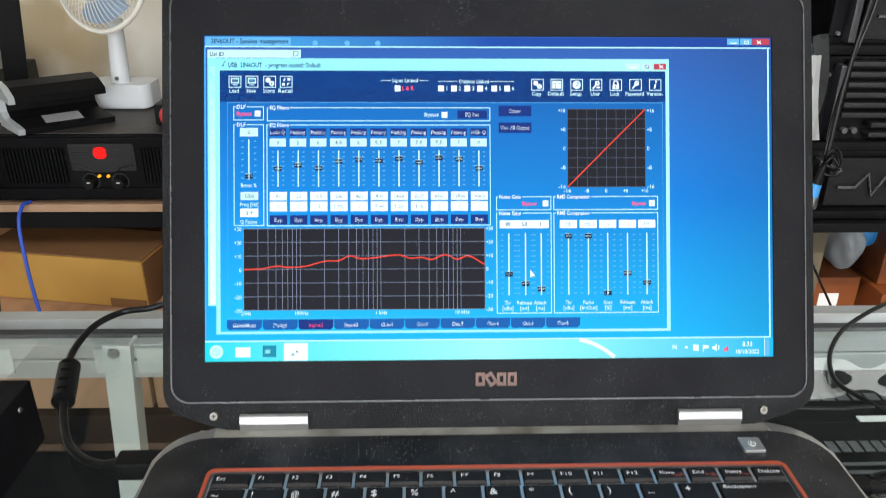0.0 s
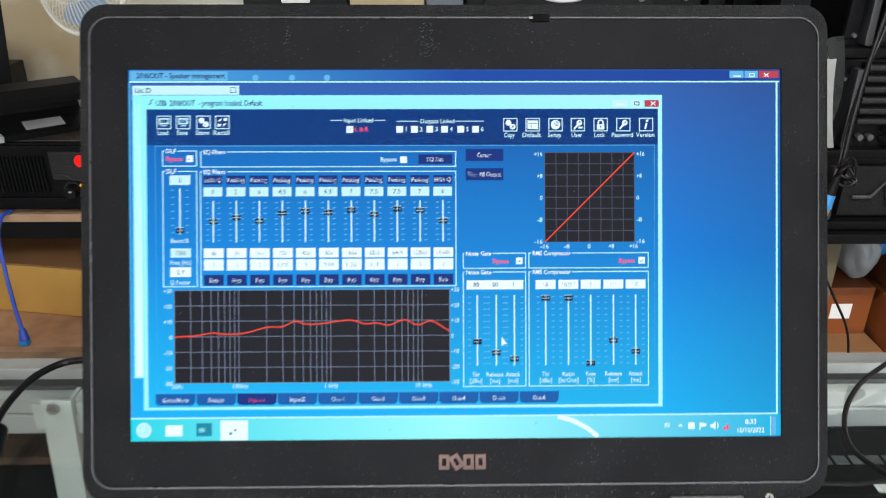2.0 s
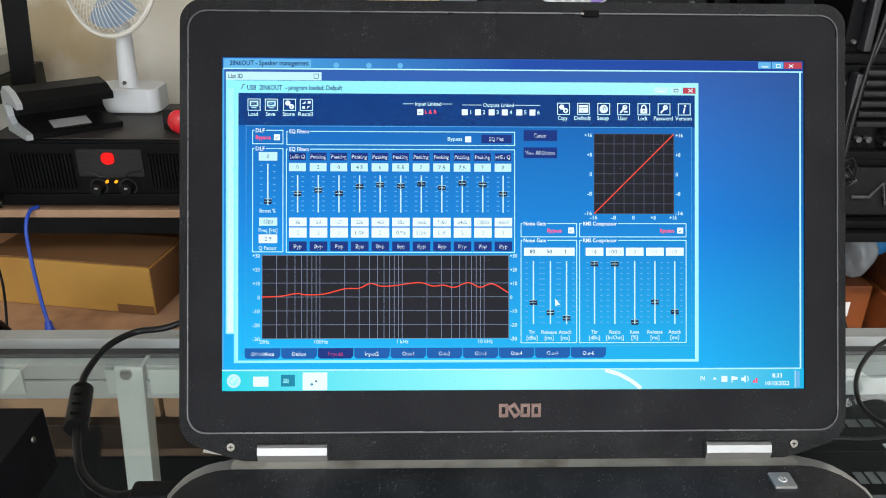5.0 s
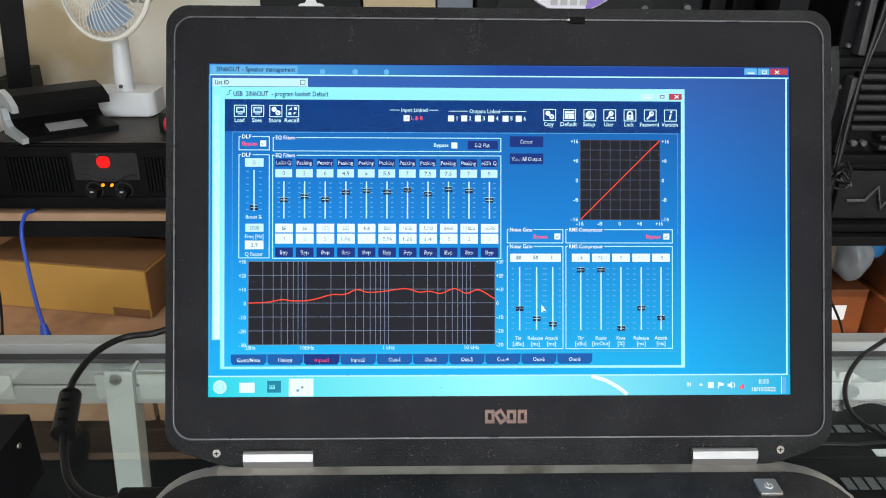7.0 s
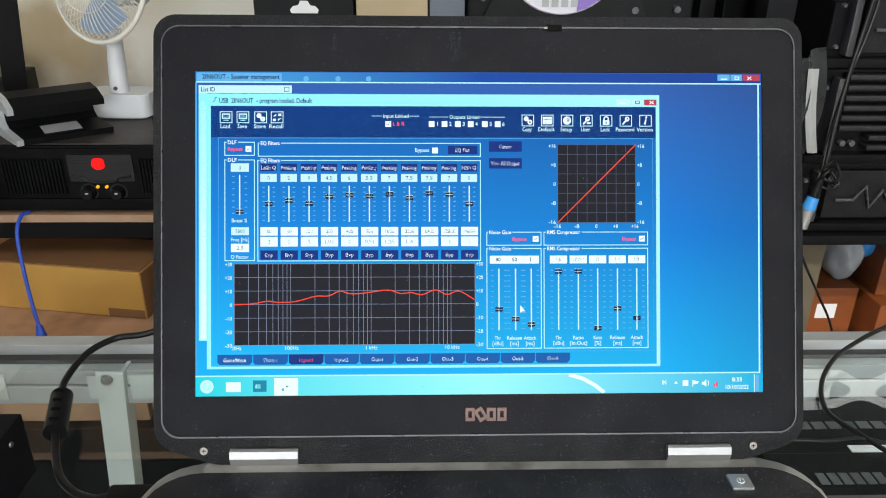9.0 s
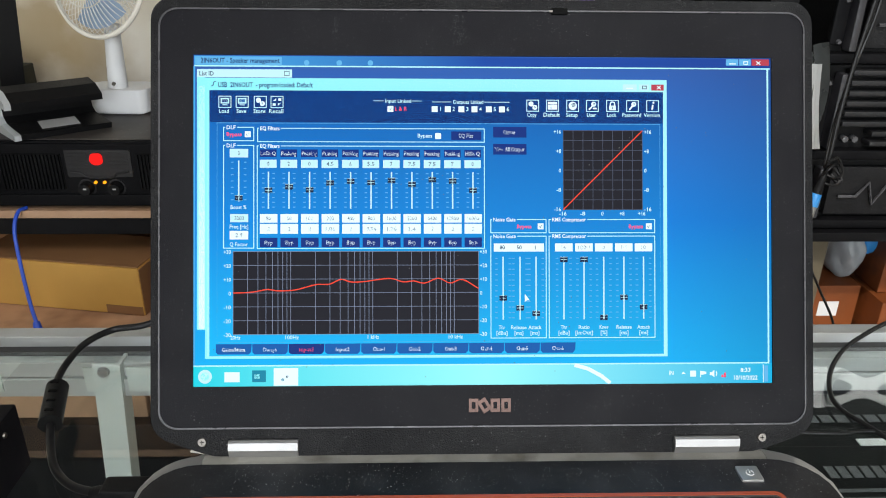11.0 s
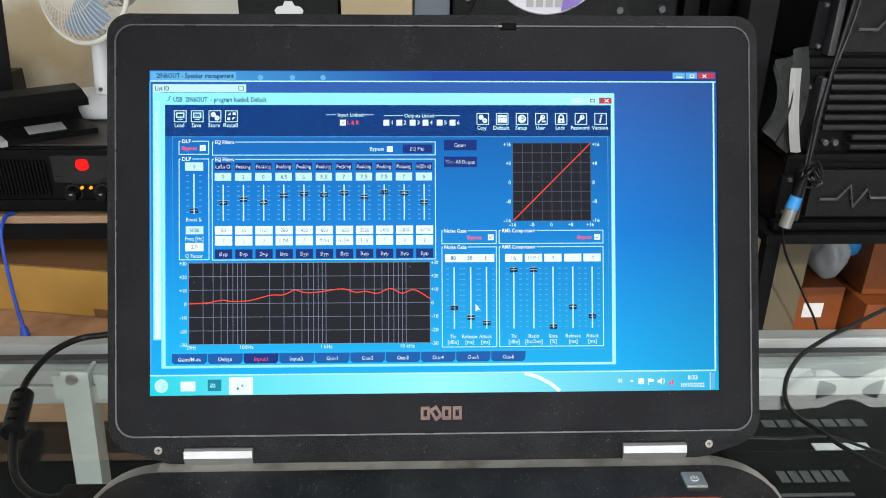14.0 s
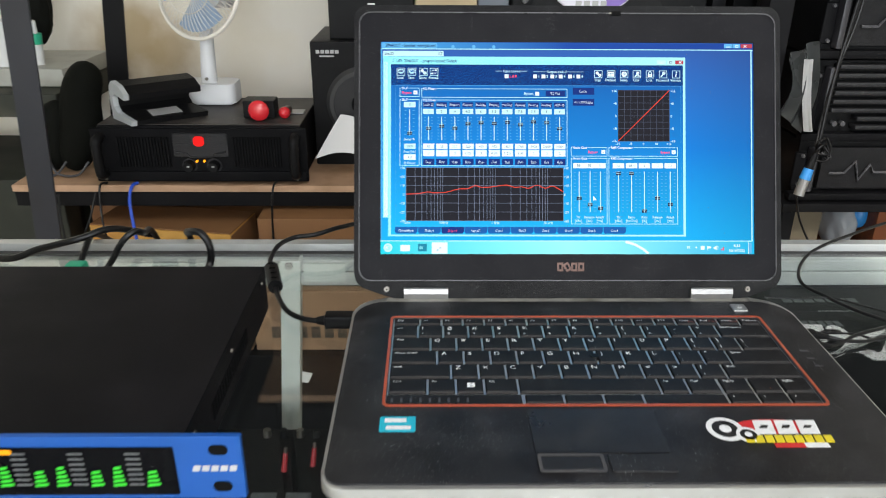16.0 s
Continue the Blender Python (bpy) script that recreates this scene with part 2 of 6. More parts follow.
    "badge_white": mat("white_badge", (0.70, 0.68, 0.76), 0.35, vary=0.05, scale=30),
    "badge_purple": mat("purple_badge", (0.22, 0.12, 0.50), 0.35, vary=0.12, scale=30),
    "green": mat("green_plastic", (0.02, 0.34, 0.19), 0.4, vary=0.1, scale=40),
    "cyan_sticker": mat("cyan_sticker", (0.02, 0.42, 0.56), 0.3, vary=0.1, scale=120),
    "sticker_red": mat("sticker_red", (0.55, 0.02, 0.025), 0.3, vary=0.1, scale=120),
    "sticker_yellow": mat("sticker_yellow", (0.68, 0.55, 0.02), 0.3, vary=0.1, scale=120),
    "sticker_white": mat("sticker_white", (0.75, 0.75, 0.75), 0.3, vary=0.05, scale=120),
    "sticker_black": mat("sticker_black", (0.01, 0.01, 0.01), 0.3, vary=0.1, scale=120),
    "dull_grey": mat("dull_grey_green_paint", (0.035, 0.038, 0.030), 0.6, specular=0.2, vary=0.2, scale=12, stain=(0.06, 0.058, 0.045), stain_scale=6),
    # added glow, so that an out-of-view white panel shows in the counter glass
    "panel_glow": glow("glowing_white_panel", (1.0, 1.0, 0.97, 1), 1.6),
    "led_red": glow("red_indicator", (1.0, 0.012, 0.01, 1), 1.0),
    "led_amber": glow("amber_indicator", (1.0, 0.38, 0.01, 1), 1.3),
    "led_green": glow("green_meter", (0.06, 0.75, 0.05, 1), 0.9),
    "led_grey": mat("unlit_meter", (0.085, 0.088, 0.09), 0.4, vary=0.1),
}


def damp(m, spots, color):
    """Brown damp stains with ragged edges on a painted wall, at given places and widths."""
    nt = m.node_tree
    bsdf = nt.nodes["Principled BSDF"]
    link = nt.links.new
    co = nt.nodes.new("ShaderNodeTexCoord")
    ragged = nt.nodes.new("ShaderNodeTexNoise")
    ragged.inputs["Scale"].default_value, ragged.inputs["Detail"].default_value = 7.0, 5.0
    link(co.outputs["Object"], ragged.inputs["Vector"])
    out = bsdf.inputs["Base Color"].links[0].from_socket
    for place, wide, strength in spots:
        far = nt.nodes.new("ShaderNodeVectorMath")
        far.operation = "DISTANCE"
        link(co.outputs["Object"], far.inputs[0])
        far.inputs[1].default_value = place
        edge = nt.nodes.new("ShaderNodeMath")
        edge.operation = "MULTIPLY_ADD"
        link(ragged.outputs["Fac"], edge.inputs[0])
        edge.inputs[1].default_value = wide * 1.6
        link(far.outputs["Value"], edge.inputs[2])
        fade = nt.nodes.new("ShaderNodeMapRange")
        fade.inputs[1].default_value, fade.inputs[2].default_value = wide * 1.9, wide * 1.1
        fade.inputs[3].default_value, fade.inputs[4].default_value = 0.0, strength
        link(edge.outputs[0], fade.inputs[0])
        mix = nt.nodes.new("ShaderNodeMix")
        mix.data_type = "RGBA"
        link(fade.outputs[0], mix.inputs[0])
        link(out, mix.inputs[6])
        mix.inputs[7].default_value = color
        out = mix.outputs[2]
    link(out, bsdf.inputs["Base Color"])


damp(M["wall"], (((-0.885, 1.80, 0.975), 0.14, 0.85), ((-0.800, 1.80, 0.945), 0.11, 0.7), ((-1.30, 1.80, 1.35), 0.16, 0.5), ((-0.30, 1.80, 1.45), 0.14, 0.5)), (0.42, 0.31, 0.16, 1.0))
# display colours
S = {
    "desk": glow("display_desktop", lin(2, 122, 212), 1.0, lin(8, 178, 242), lin(46, 88, 166), side=(0.80, 1.0, 1.0, 0.74)),
    "pane": glow("display_pane", lin(2, 126, 208), 1.0, lin(14, 182, 238), lin(6, 72, 154), side=(0.0, 0.85, 1.10, 0.95)),
    "navy": glow("display_navy", lin(10, 32, 96)),
    "title": glow("display_title", lin(18, 70, 160), 1.0, lin(70, 165, 225), lin(18, 62, 148), axis=0),
    "cyan": glow("display_cyan", lin(150, 236, 246), 1.0, lin(140, 238, 246), lin(175, 240, 248), axis=0),
    "edge": glow("display_edge", lin(182, 244, 252)),
    "white": glow("display_white", lin(228, 249, 255)),
    "soft": glow("display_soft_white", lin(192, 236, 246)),
    "line": glow("display_line", lin(96, 176, 226)),
    "button": glow("display_button", lin(8, 44, 122)),
    "tab": glow("display_tab", lin(10, 88, 166)),
    "black": glow("display_black_field", lin(24, 24, 32)),
    "grid": glow("display_grid", lin(122, 134, 160)),
    "grid_dim": glow("display_grid_dim", lin(76, 84, 104)),
    "red": glow("display_red", lin(240, 70, 48)),
    "pink": glow("display_pink_red", lin(250, 80, 110)),
    "close": glow("display_close", lin(180, 62, 78)),
    "ink": glow("display_ink", lin(50, 82, 108)),
    "thumb": glow("display_thumb", lin(16, 36, 70)),
    "taskbar": glow("display_taskbar", lin(150, 244, 248), 1.0, lin(24, 206, 224), lin(16, 172, 220), axis=0),
    "teal": glow("display_teal", lin(20, 130, 160)),
}


# ---- mesh helpers ----
WORLD = {}


def thing(name, at, label, category, group="", kind=""):
    ob = new(name)
    ob.empty_display_size = 0.02
    ob.matrix_basis = Matrix.Translation(at)
    WORLD[ob] = Matrix.Translation(at)
    return tagged(ob, label, category, group, kind)


def finish(bm, smooth=True):
    me = bpy.data.meshes.new("mesh")
    bmesh.ops.recalc_face_normals(bm, faces=bm.faces[:])
    bm.to_mesh(me)
    if smooth:
        me.shade_smooth()
        # wide flat faces keep their own normal; only the narrow bevels between them are shaded round
        area = {f: f.calc_area() for f in bm.faces}
        near = math.cos(radians(32))
        normals = []
        for f in bm.faces:
            for v in f.verts:
                n = sum((g.normal * area[g] for g in v.link_faces if g.normal.dot(f.normal) > near), Vector((0, 0, 0)))
                normals.append(n.normalized() if n.length > 0 else f.normal.copy())
        me.normals_split_custom_set(normals)
    bm.free()
    return me


def part(name, bm, material, parent=None, label="", smooth=True, m=None):
    """Links a bmesh, given in the world's metres (or in m's own space), as one mesh under its thing or part."""
    me = bm if isinstance(bm, bpy.types.Mesh) else finish(bm, smooth)
    me.name = name
    if not me.materials:
        for one in material if isinstance(material, (list, tuple)) else [material]:
            me.materials.append(one)
    ob = new(name, me)
    m = m or Matrix.Identity(4)
    ob.matrix_basis = m
    WORLD[ob] = m
    if parent:
        ob.parent = parent
        ob.matrix_parent_inverse = WORLD[parent].inverted()
    if label:
        ob["label"] = label
    return ob


def solo(name, bm, material, label, category, group="", kind="", smooth=True, m=None):
    return tagged(part(name, bm, material, smooth=smooth, m=m), label, category, group, kind)


def box(x0, y0, z0, x1, y1, z1, bevel=0.0, bm=None, seg=2, m=None, mi=0):
    bm = bm or bmesh.new()
    at = Matrix.Translation(((x0 + x1) / 2, (y0 + y1) / 2, (z0 + z1) / 2)) @ Matrix.Diagonal((abs(x1 - x0), abs(y1 - y0), abs(z1 - z0), 1))
    made = bmesh.ops.create_cube(bm, size=1.0, matrix=(m @ at) if m else at)["verts"]
    faces = {f for v in made for f in v.link_faces}
    for f in faces:
        f.material_index = mi
    if bevel:
        edges = list({e for v in made for e in v.link_edges})
        bmesh.ops.bevel(bm, geom=edges, offset=bevel, segments=seg, affect="EDGES", profile=0.5)
    return bm


def cyl(p0, p1, r0, r1=None, n=20, bm=None, mi=0):
    bm = bm or bmesh.new()
    p0, p1 = Vector(p0), Vector(p1)
    r1 = r0 if r1 is None else r1
    q = (p1 - p0).to_track_quat("Z", "Y").to_matrix()
    rings = []
    for p, r in ((p0, r0), (p1, r1)):
        rings.append([bm.verts.new(p + q @ Vector((r * math.cos(a), r * math.sin(a), 0))) for a in [2 * math.pi * i / n for i in range(n)]])
    faces = [bm.faces.new((rings[0][i], rings[0][(i + 1) % n], rings[1][(i + 1) % n], rings[1][i])) for i in range(n)]
    faces += [bm.faces.new(rings[0][::-1]), bm.faces.new(rings[1])]
    for f in faces:
        f.material_index = mi
    return bm


def ball(at, r, bm=None, n=16, squash=(1, 1, 1)):
    bm = bm or bmesh.new()
    bmesh.ops.create_uvsphere(bm, u_segments=n, v_segments=n // 2, radius=r, matrix=Matrix.Translation(at) @ Matrix.Diagonal((*squash, 1)))
    return bm


def smooth_path(points, steps=8):
    pts = [Vector(p) for p in points]
    pts = [2 * pts[0] - pts[1]] + pts + [2 * pts[-1] - pts[-2]]
    out = []
    for i in range(1, len(pts) - 2):
        a, b, c, d = pts[i - 1:i + 3]
        for k in range(steps):
            t = k / steps
            out.append(0.5 * (2 * b + (c - a) * t + (2 * a - 5 * b + 4 * c - d) * t * t + (3 * b - a - 3 * c + d) * t ** 3))
    return out + [pts[-2]]


def tube(points, r, n=10, bm=None, steps=8, closed=False):
    bm = bm or bmesh.new()
    path = smooth_path(points, steps) if steps else [Vector(p) for p in points]
    rings, side = [], None
    for i, p in enumerate(path):
        d = (path[(i + 1) % len(path)] - path[i - 1]) if closed or 0 < i < len(path) - 1 else (path[min(i + 1, len(path) - 1)] - path[max(i - 1, 0)])
        d.normalize()
        if side is None:
            side = d.orthogonal().normalized()
        side = (side - d * side.dot(d)).normalized()
        up = d.cross(side)
        rings.append([bm.verts.new(p + r * (math.cos(a) * side + math.sin(a) * up)) for a in [2 * math.pi * k / n for k in range(n)]])
    last = len(rings) if closed else len(rings) - 1
    for i in range(last):
        a, b = rings[i], rings[(i + 1) % len(rings)]
        for k in range(n):
            bm.faces.new((a[k], a[(k + 1) % n], b[(k + 1) % n], b[k]))
    if not closed:
        bm.faces.new(rings[0][::-1])
        bm.faces.new(rings[-1])
    return bm


def rounded(x0, y0, x1, y1, radii, n=6):
    """A rectangle with rounded corners, counter-clockwise from the lower left; radii: lower left, lower right, upper right, upper left."""
    if not isinstance(radii, (list, tuple)):
        radii = [radii] * 4
    out = []
    for (cx, cy, sx, sy, a0), r in zip(((x0, y0, 1, 1, 180), (x1, y0, -1, 1, 270), (x1, y1, -1, -1, 0), (x0, y1, 1, -1, 90)), radii):
        for k in range(n + 1):
            a = radians(a0 + 90 * k / n)
            out.append((cx + sx * r + r * math.cos(a), cy + sy * r + r * math.sin(a)))
    return out


def prism(poly, z0, z1, bm=None, bevel=0.0, m=None, mi=0):
    bm = bm or bmesh.new()
    m = m or Matrix.Identity(4)
    low = [bm.verts.new(m @ Vector((x, y, z0))) for x, y in poly]
    high = [bm.verts.new(m @ Vector((x, y, z1))) for x, y in poly]
    n = len(poly)
    faces = [bm.faces.new(low[::-1]), bm.faces.new(high)]
    top = faces[1]
    faces += [bm.faces.new((low[i], low[(i + 1) % n], high[(i + 1) % n], high[i])) for i in range(n)]
    for f in faces:
        f.material_index = mi
    if bevel:
        bmesh.ops.bevel(bm, geom=list(top.edges), offset=bevel, segments=2, affect="EDGES", profile=0.5)
    return bm


def ray_out(poly, c, a):
    """Where the ray from c at the angle a leaves the convex outline poly."""
    d = (math.cos(a), math.sin(a))
    best = 0
    for (x0, y0), (x1, y1) in zip(poly, poly[1:] + poly[:1]):
        ex, ey = x1 - x0, y1 - y0
        den = d[0] * ey - d[1] * ex
        if abs(den) < 1e-12:
            continue
        t = ((x0 - c[0]) * ey - (y0 - c[1]) * ex) / den
        u = ((x0 - c[0]) * d[1] - (y0 - c[1]) * d[0]) / den
        if t > 0 and -1e-6 <= u <= 1 + 1e-6:
            best = max(best, t)
    return (c[0] + best * d[0], c[1] + best * d[1])


def ring_plate(outer, inner, z0, z1, m=None, bm=None, mi=0):
    """A flat frame between two convex outlines, from z0 up to z1."""
    bm = bm or bmesh.new()
    m = m or Matrix.Identity(4)
    c = (sum(p[0] for p in inner) / len(inner), sum(p[1] for p in inner) / len(inner))
    angles = sorted({round(math.atan2(y - c[1], x - c[0]), 5) for x, y in outer + inner})
    rows = []
    for a in angles:
        o, i = ray_out(outer, c, a), ray_out(inner, c, a)
        rows.append([bm.verts.new(m @ Vector(p)) for p in ((*o, z0), (*o, z1), (*i, z1), (*i, z0))])
    for r, s in zip(rows, rows[1:] + rows[:1]):
        for k in range(4):
            f = bm.faces.new((r[k], s[k], s[(k + 1) % 4], r[(k + 1) % 4]))
            f.material_index = mi
    return bm


PENDING = []


def letters(text, width, height, m, out, mi=0, centred=False, bold=0.0):
    """Asks for flat letters of that cap height, squeezed to the width (narrow ones are not stretched), with their lower left corner at m's origin; out gets them."""
    data = bpy.data.curves.new("letters", "FONT")
    data.body, data.size, data.resolution_u, data.offset = text, 1.0, 2, bold
    ob = new("letters", data)
    PENDING.append((ob, width, height, m, out, mi, centred))


def set_letters():
    """Turns all the letters asked for into faces of their meshes."""
    bpy.context.view_layer.update()
    graph = bpy.context.evaluated_depsgraph_get()
    for ob, width, height, m, out, mi, centred in PENDING:
        me = bpy.data.meshes.new_from_object(ob.evaluated_get(graph))
        xs = [v.co.x for v in me.vertices] or [0, 1]
        lo, span = min(xs), max(max(xs) - min(xs), 1e-6)
        s = height / 0.70
        sx = s if width is None else width / span
        if width is not None and sx > 1.25 * s:
            lo -= (width - span * 1.05 * s) / 2 / (1.05 * s) if centred else 0
            sx = 1.05 * s
        at = [out.verts.new(m @ Vector(((v.co.x - lo) * sx, v.co.y * s, 0))) for v in me.vertices]
        for p in me.polygons:
            try:
                f = out.faces.new([at[i] for i in p.vertices])
                f.material_index = mi
            except ValueError:
                pass
        data = ob.data
        bpy.data.objects.remove(ob)
        bpy.data.curves.remove(data)
        bpy.data.meshes.remove(me)
    PENDING.clear()


# ---- the room ----
def structure(name, bm, material, label="", category=""):
    return tagged(part(name, bm, material), label, category, kind="structure")


X0, X1, Y0, Y1, TOP = -2.6, 2.6, -3.8, 1.80, 3.05
structure("floor", box(X0, Y0, -0.12, X1, Y1, 0.0), M["grout"], "tiled shop floor with grey grout", "floor")
structure("wall_north", box(X0 - 0.15, Y1, 0, X1 + 0.15, Y1 + 0.15, TOP), M["wall"], "cream painted wall with brown damp stains", "wall")
structure("wall_west", box(X0 - 0.15, Y0, 0, X0, Y1, TOP), M["wall_plain"], "plain pale painted wall", "wall")
structure("wall_east", box(X1, Y0, 0, X1 + 0.15, Y1, TOP), M["wall_plain"], "plain pale painted wall", "wall")
front = box(X0 - 0.15, Y0 - 0.15, 0, -1.9, Y0, TOP)
box(2.1, Y0 - 0.15, 0, X1 + 0.15, Y0, TOP, bm=front)
box(-1.9, Y0 - 0.15, 2.85, 2.1, Y0, TOP, bm=front)
structure("wall_south", front, M["wall_plain"], "plain wall with the open shopfront", "wall")
# ceiling left open under the added overhead light
roof = bmesh.new()
for x0, y0, x1, y1 in ((X0, Y0, -0.3, Y1), (1.3, Y0, X1, Y1), (-0.3, Y0, 1.3, -1.5), (-0.3, -0.5, 1.3, Y1)):
    box(x0, y0, TOP, x1, y1, TOP + 0.12, bm=roof)
structure("ceiling", roof, M["ceiling"], "white ceiling with an opening added for overhead light", "ceiling")
ground = box(-60, -80, -0.20, 60, 60, -0.13)
structure("ground", ground, M["grout"], "bare ground outside the shop", "ground")

# ---- the glass display counter ----
GLASS = 0.95
counter = thing("display_counter", (0, 0.25, 0), "glass-topped shop display counter in worn aluminium framing", "counter")
CX0, CX1, CY0 = -1.15, 1.15, -0.02
top = part("glass_top", box(CX0, CY0, GLASS - 0.006, CX1, 0.494, GLASS, 0.001), M["glass"], counter, "clear glass top")
top.visible_shadow = False
rail = box(CX0, 0.5000, 0.925, CX1, 0.5135, 0.957, 0.0015)
box(CX0, 0.4972, 0.948, CX1, 0.5015, 0.9585, 0.001, bm=rail)
part("back_rail", rail, M["alu"], counter, "worn aluminium rail")
part("gasket", box(CX0, 0.4905, 0.936, CX1, 0.4995, 0.9505, 0.001), M["groove"], counter)
web = box(CX0, 0.481, 0.9318, CX1, 0.483, 0.9435, 0.0006)
box(CX0, 0.483, 0.9332, CX1, 0.490, 0.9435, bm=web)
box(CX0, 0.479, 0.9165, CX1, 0.483, 0.9310, 0.0008, bm=web)
box(CX0, 0.483, 0.9165, CX1, 0.490, 0.9296, bm=web)
part("rail_web", web, M["alu"], counter)
part("lower_lip", box(0.15, 0.4795, 0.8950, CX1 - 0.03, 0.4860, 0.9160), M["post_grey"], counter)
part("web_groove", box(CX0, 0.4835, 0.9300, CX1, 0.4885, 0.9328), M["groove"], counter)
part("front_rail", box(CX0, CY0 - 0.03, 0.915, CX1, CY0 - 0.001, 0.955, 0.003), M["alu"], counter)
for x in (CX0, CX1 - 0.03):
    for y in (CY0 - 0.03, 0.500):
        part("corner_post", box(x, y, 0.05, x + 0.03, y + 0.03, 0.914, 0.003), M["alu"], counter)
shelf_in = part("inner_shelf", box(CX0 + 0.01, 0.02, 0.690, CX1 - 0.01, 0.532, 0.696, 0.001), M["glass"], counter)
shelf_in.visible_shadow = False
part("base_panel", box(CX0, CY0 - 0.02, 0.40, CX1, 0.52, 0.42, 0.003), M["wood_pink"], counter)
part("kick_box", box(CX0, CY0 - 0.01, 0.0, CX1, 0.51, 0.399, 0.003), M["wall_plain"], counter)
for x in (CX0, CX1 - 0.006):
    pane = part("side_pane", box(x + 0.031 if x < 0 else x - 0.031, 0.015, 0.43, x + 0.036 if x < 0 else x - 0.026, 0.49, 0.91), M["glass"], counter)
    pane.visible_shadow = False
lean = Matrix.Translation((-0.2535, 0.478, 0.949)) @ pose(0, 0, 0, 0, 4.2, 0)
angle = box(-0.0098, -0.0035, -0.215, 0.0098, -0.001, 0, 0.0006, m=lean)
box(0.0072, -0.001, -0.215, 0.0098, 0.012, 0, 0.0004, bm=angle, m=lean)
bracket = part("shelf_bracket", angle, M["alu_pale"], counter, "pale metal angle bracket")
head = cyl((-0.2555, 0.4738, 0.941), (-0.2555, 0.4715, 0.941), 0.0042, 0.0036, 18)
box(-0.2590, 0.4712, 0.9406, -0.2520, 0.4722, 0.9414, bm=head)
part("screw", head, M["silver"], bracket)
for x0, x1 in ((-0.272, -0.2645), (-0.242, -0.200), (-0.43, -0.33), (0.205, 0.24)):
    part("tape_strip", box(x0, 0.4778, 0.9215, x1, 0.4792, 0.9415), M["alu_pale"], counter, "strip of aged translucent tape")

# things inside the counter

def black_case(x0, x1, y0, y1, z0, z1, bars, label):
    case = thing("product_box", ((x0 + x1) / 2, (y0 + y1) / 2, z0), label, "box", group="boxes inside the counter")
    part("body", box(x0, y0, z0, x1, y1, z1, 0.002), M["blackplastic"], case)
    for bx0, bx1, by0, by1 in bars:
        part("print_bar", box(bx0, by0, z1 + 0.0004, bx1, by1, z1 + 0.0009), M["case_print"], case)
    return case


word = [(0.211 + i * 0.0073, 0.2165 + i * 0.0073, 0.374, 0.384) for i in range(6)]
black_case(0.185, 0.42, 0.335, 0.405, 0.697, 0.928, word + [(0.205, 0.25, 0.362, 0.3645), (0.202, 0.256, 0.355, 0.3575)],
           "black product carton with white printing inside the counter")
word2 = [(0.2320 + i * 0.0108, 0.2405 + i * 0.0108, 0.4428, 0.4508) for i in range(7)]
black_case(0.19, 0.50, 0.409, 0.4775, 0.697, 0.9155, word2, "black product carton with pale worn printing inside the counter")
solo("paper_strip", box(0.256, 0.4178, 0.9159, 0.294, 0.4248, 0.9167, 0.0003), M["paper"], "narrow white paper strip on a black carton", "paper")
black_case(-0.46, -0.20, 0.27, 0.40, 0.697, 0.80, [(-0.30 + i * 0.03, -0.278 + i * 0.03, 0.30, 0.31) for i in range(3)], "low black accessory carton inside the counter")
black_case(-0.14, 0.14, 0.14, 0.42, 0.697, 0.84, [(-0.1 + i * 0.04, -0.07 + i * 0.04, 0.2, 0.22) for i in range(5)], "flat black carton lying inside the counter")
black_case(-0.50, -0.16, 0.05, 0.20, 0.697, 0.76, [], "plain black carton near the front of the counter")
black_case(0.17, 0.52, 0.10, 0.325, 0.697, 0.86, [(0.20, 0.27, 0.29, 0.296), (0.20, 0.25, 0.28, 0.284)], "wide black carton with small print inside the counter")
for x, y in ((-0.247, 0.338), (-0.222, 0.345)):
    plug_ = thing("banana_plug", (x, y, 0.8005), "small red banana plug standing in the counter", "plug", "plugs in the counter")
    part("sleeve", cyl((x, y, 0.8007), (x + 0.002, y + 0.004, 0.818), 0.0028, 0.0022, 14), M["plug_red"], plug_)
    part("tip", cyl((x + 0.002, y + 0.004, 0.8182), (x + 0.0022, y + 0.0045, 0.823), 0.0016, 0.0014, 10), M["steel"], plug_)
for k in range(5):
    x = -0.272 + k * 0.016
    solo("knob", cyl((x, 0.388, 0.8005), (x, 0.388, 0.808), 0.0042, 0.0034, 14), M["blackplastic"] if k % 2 else M["steel"], "small loose knob on a carton in the counter", "knob", "knobs in the counter")

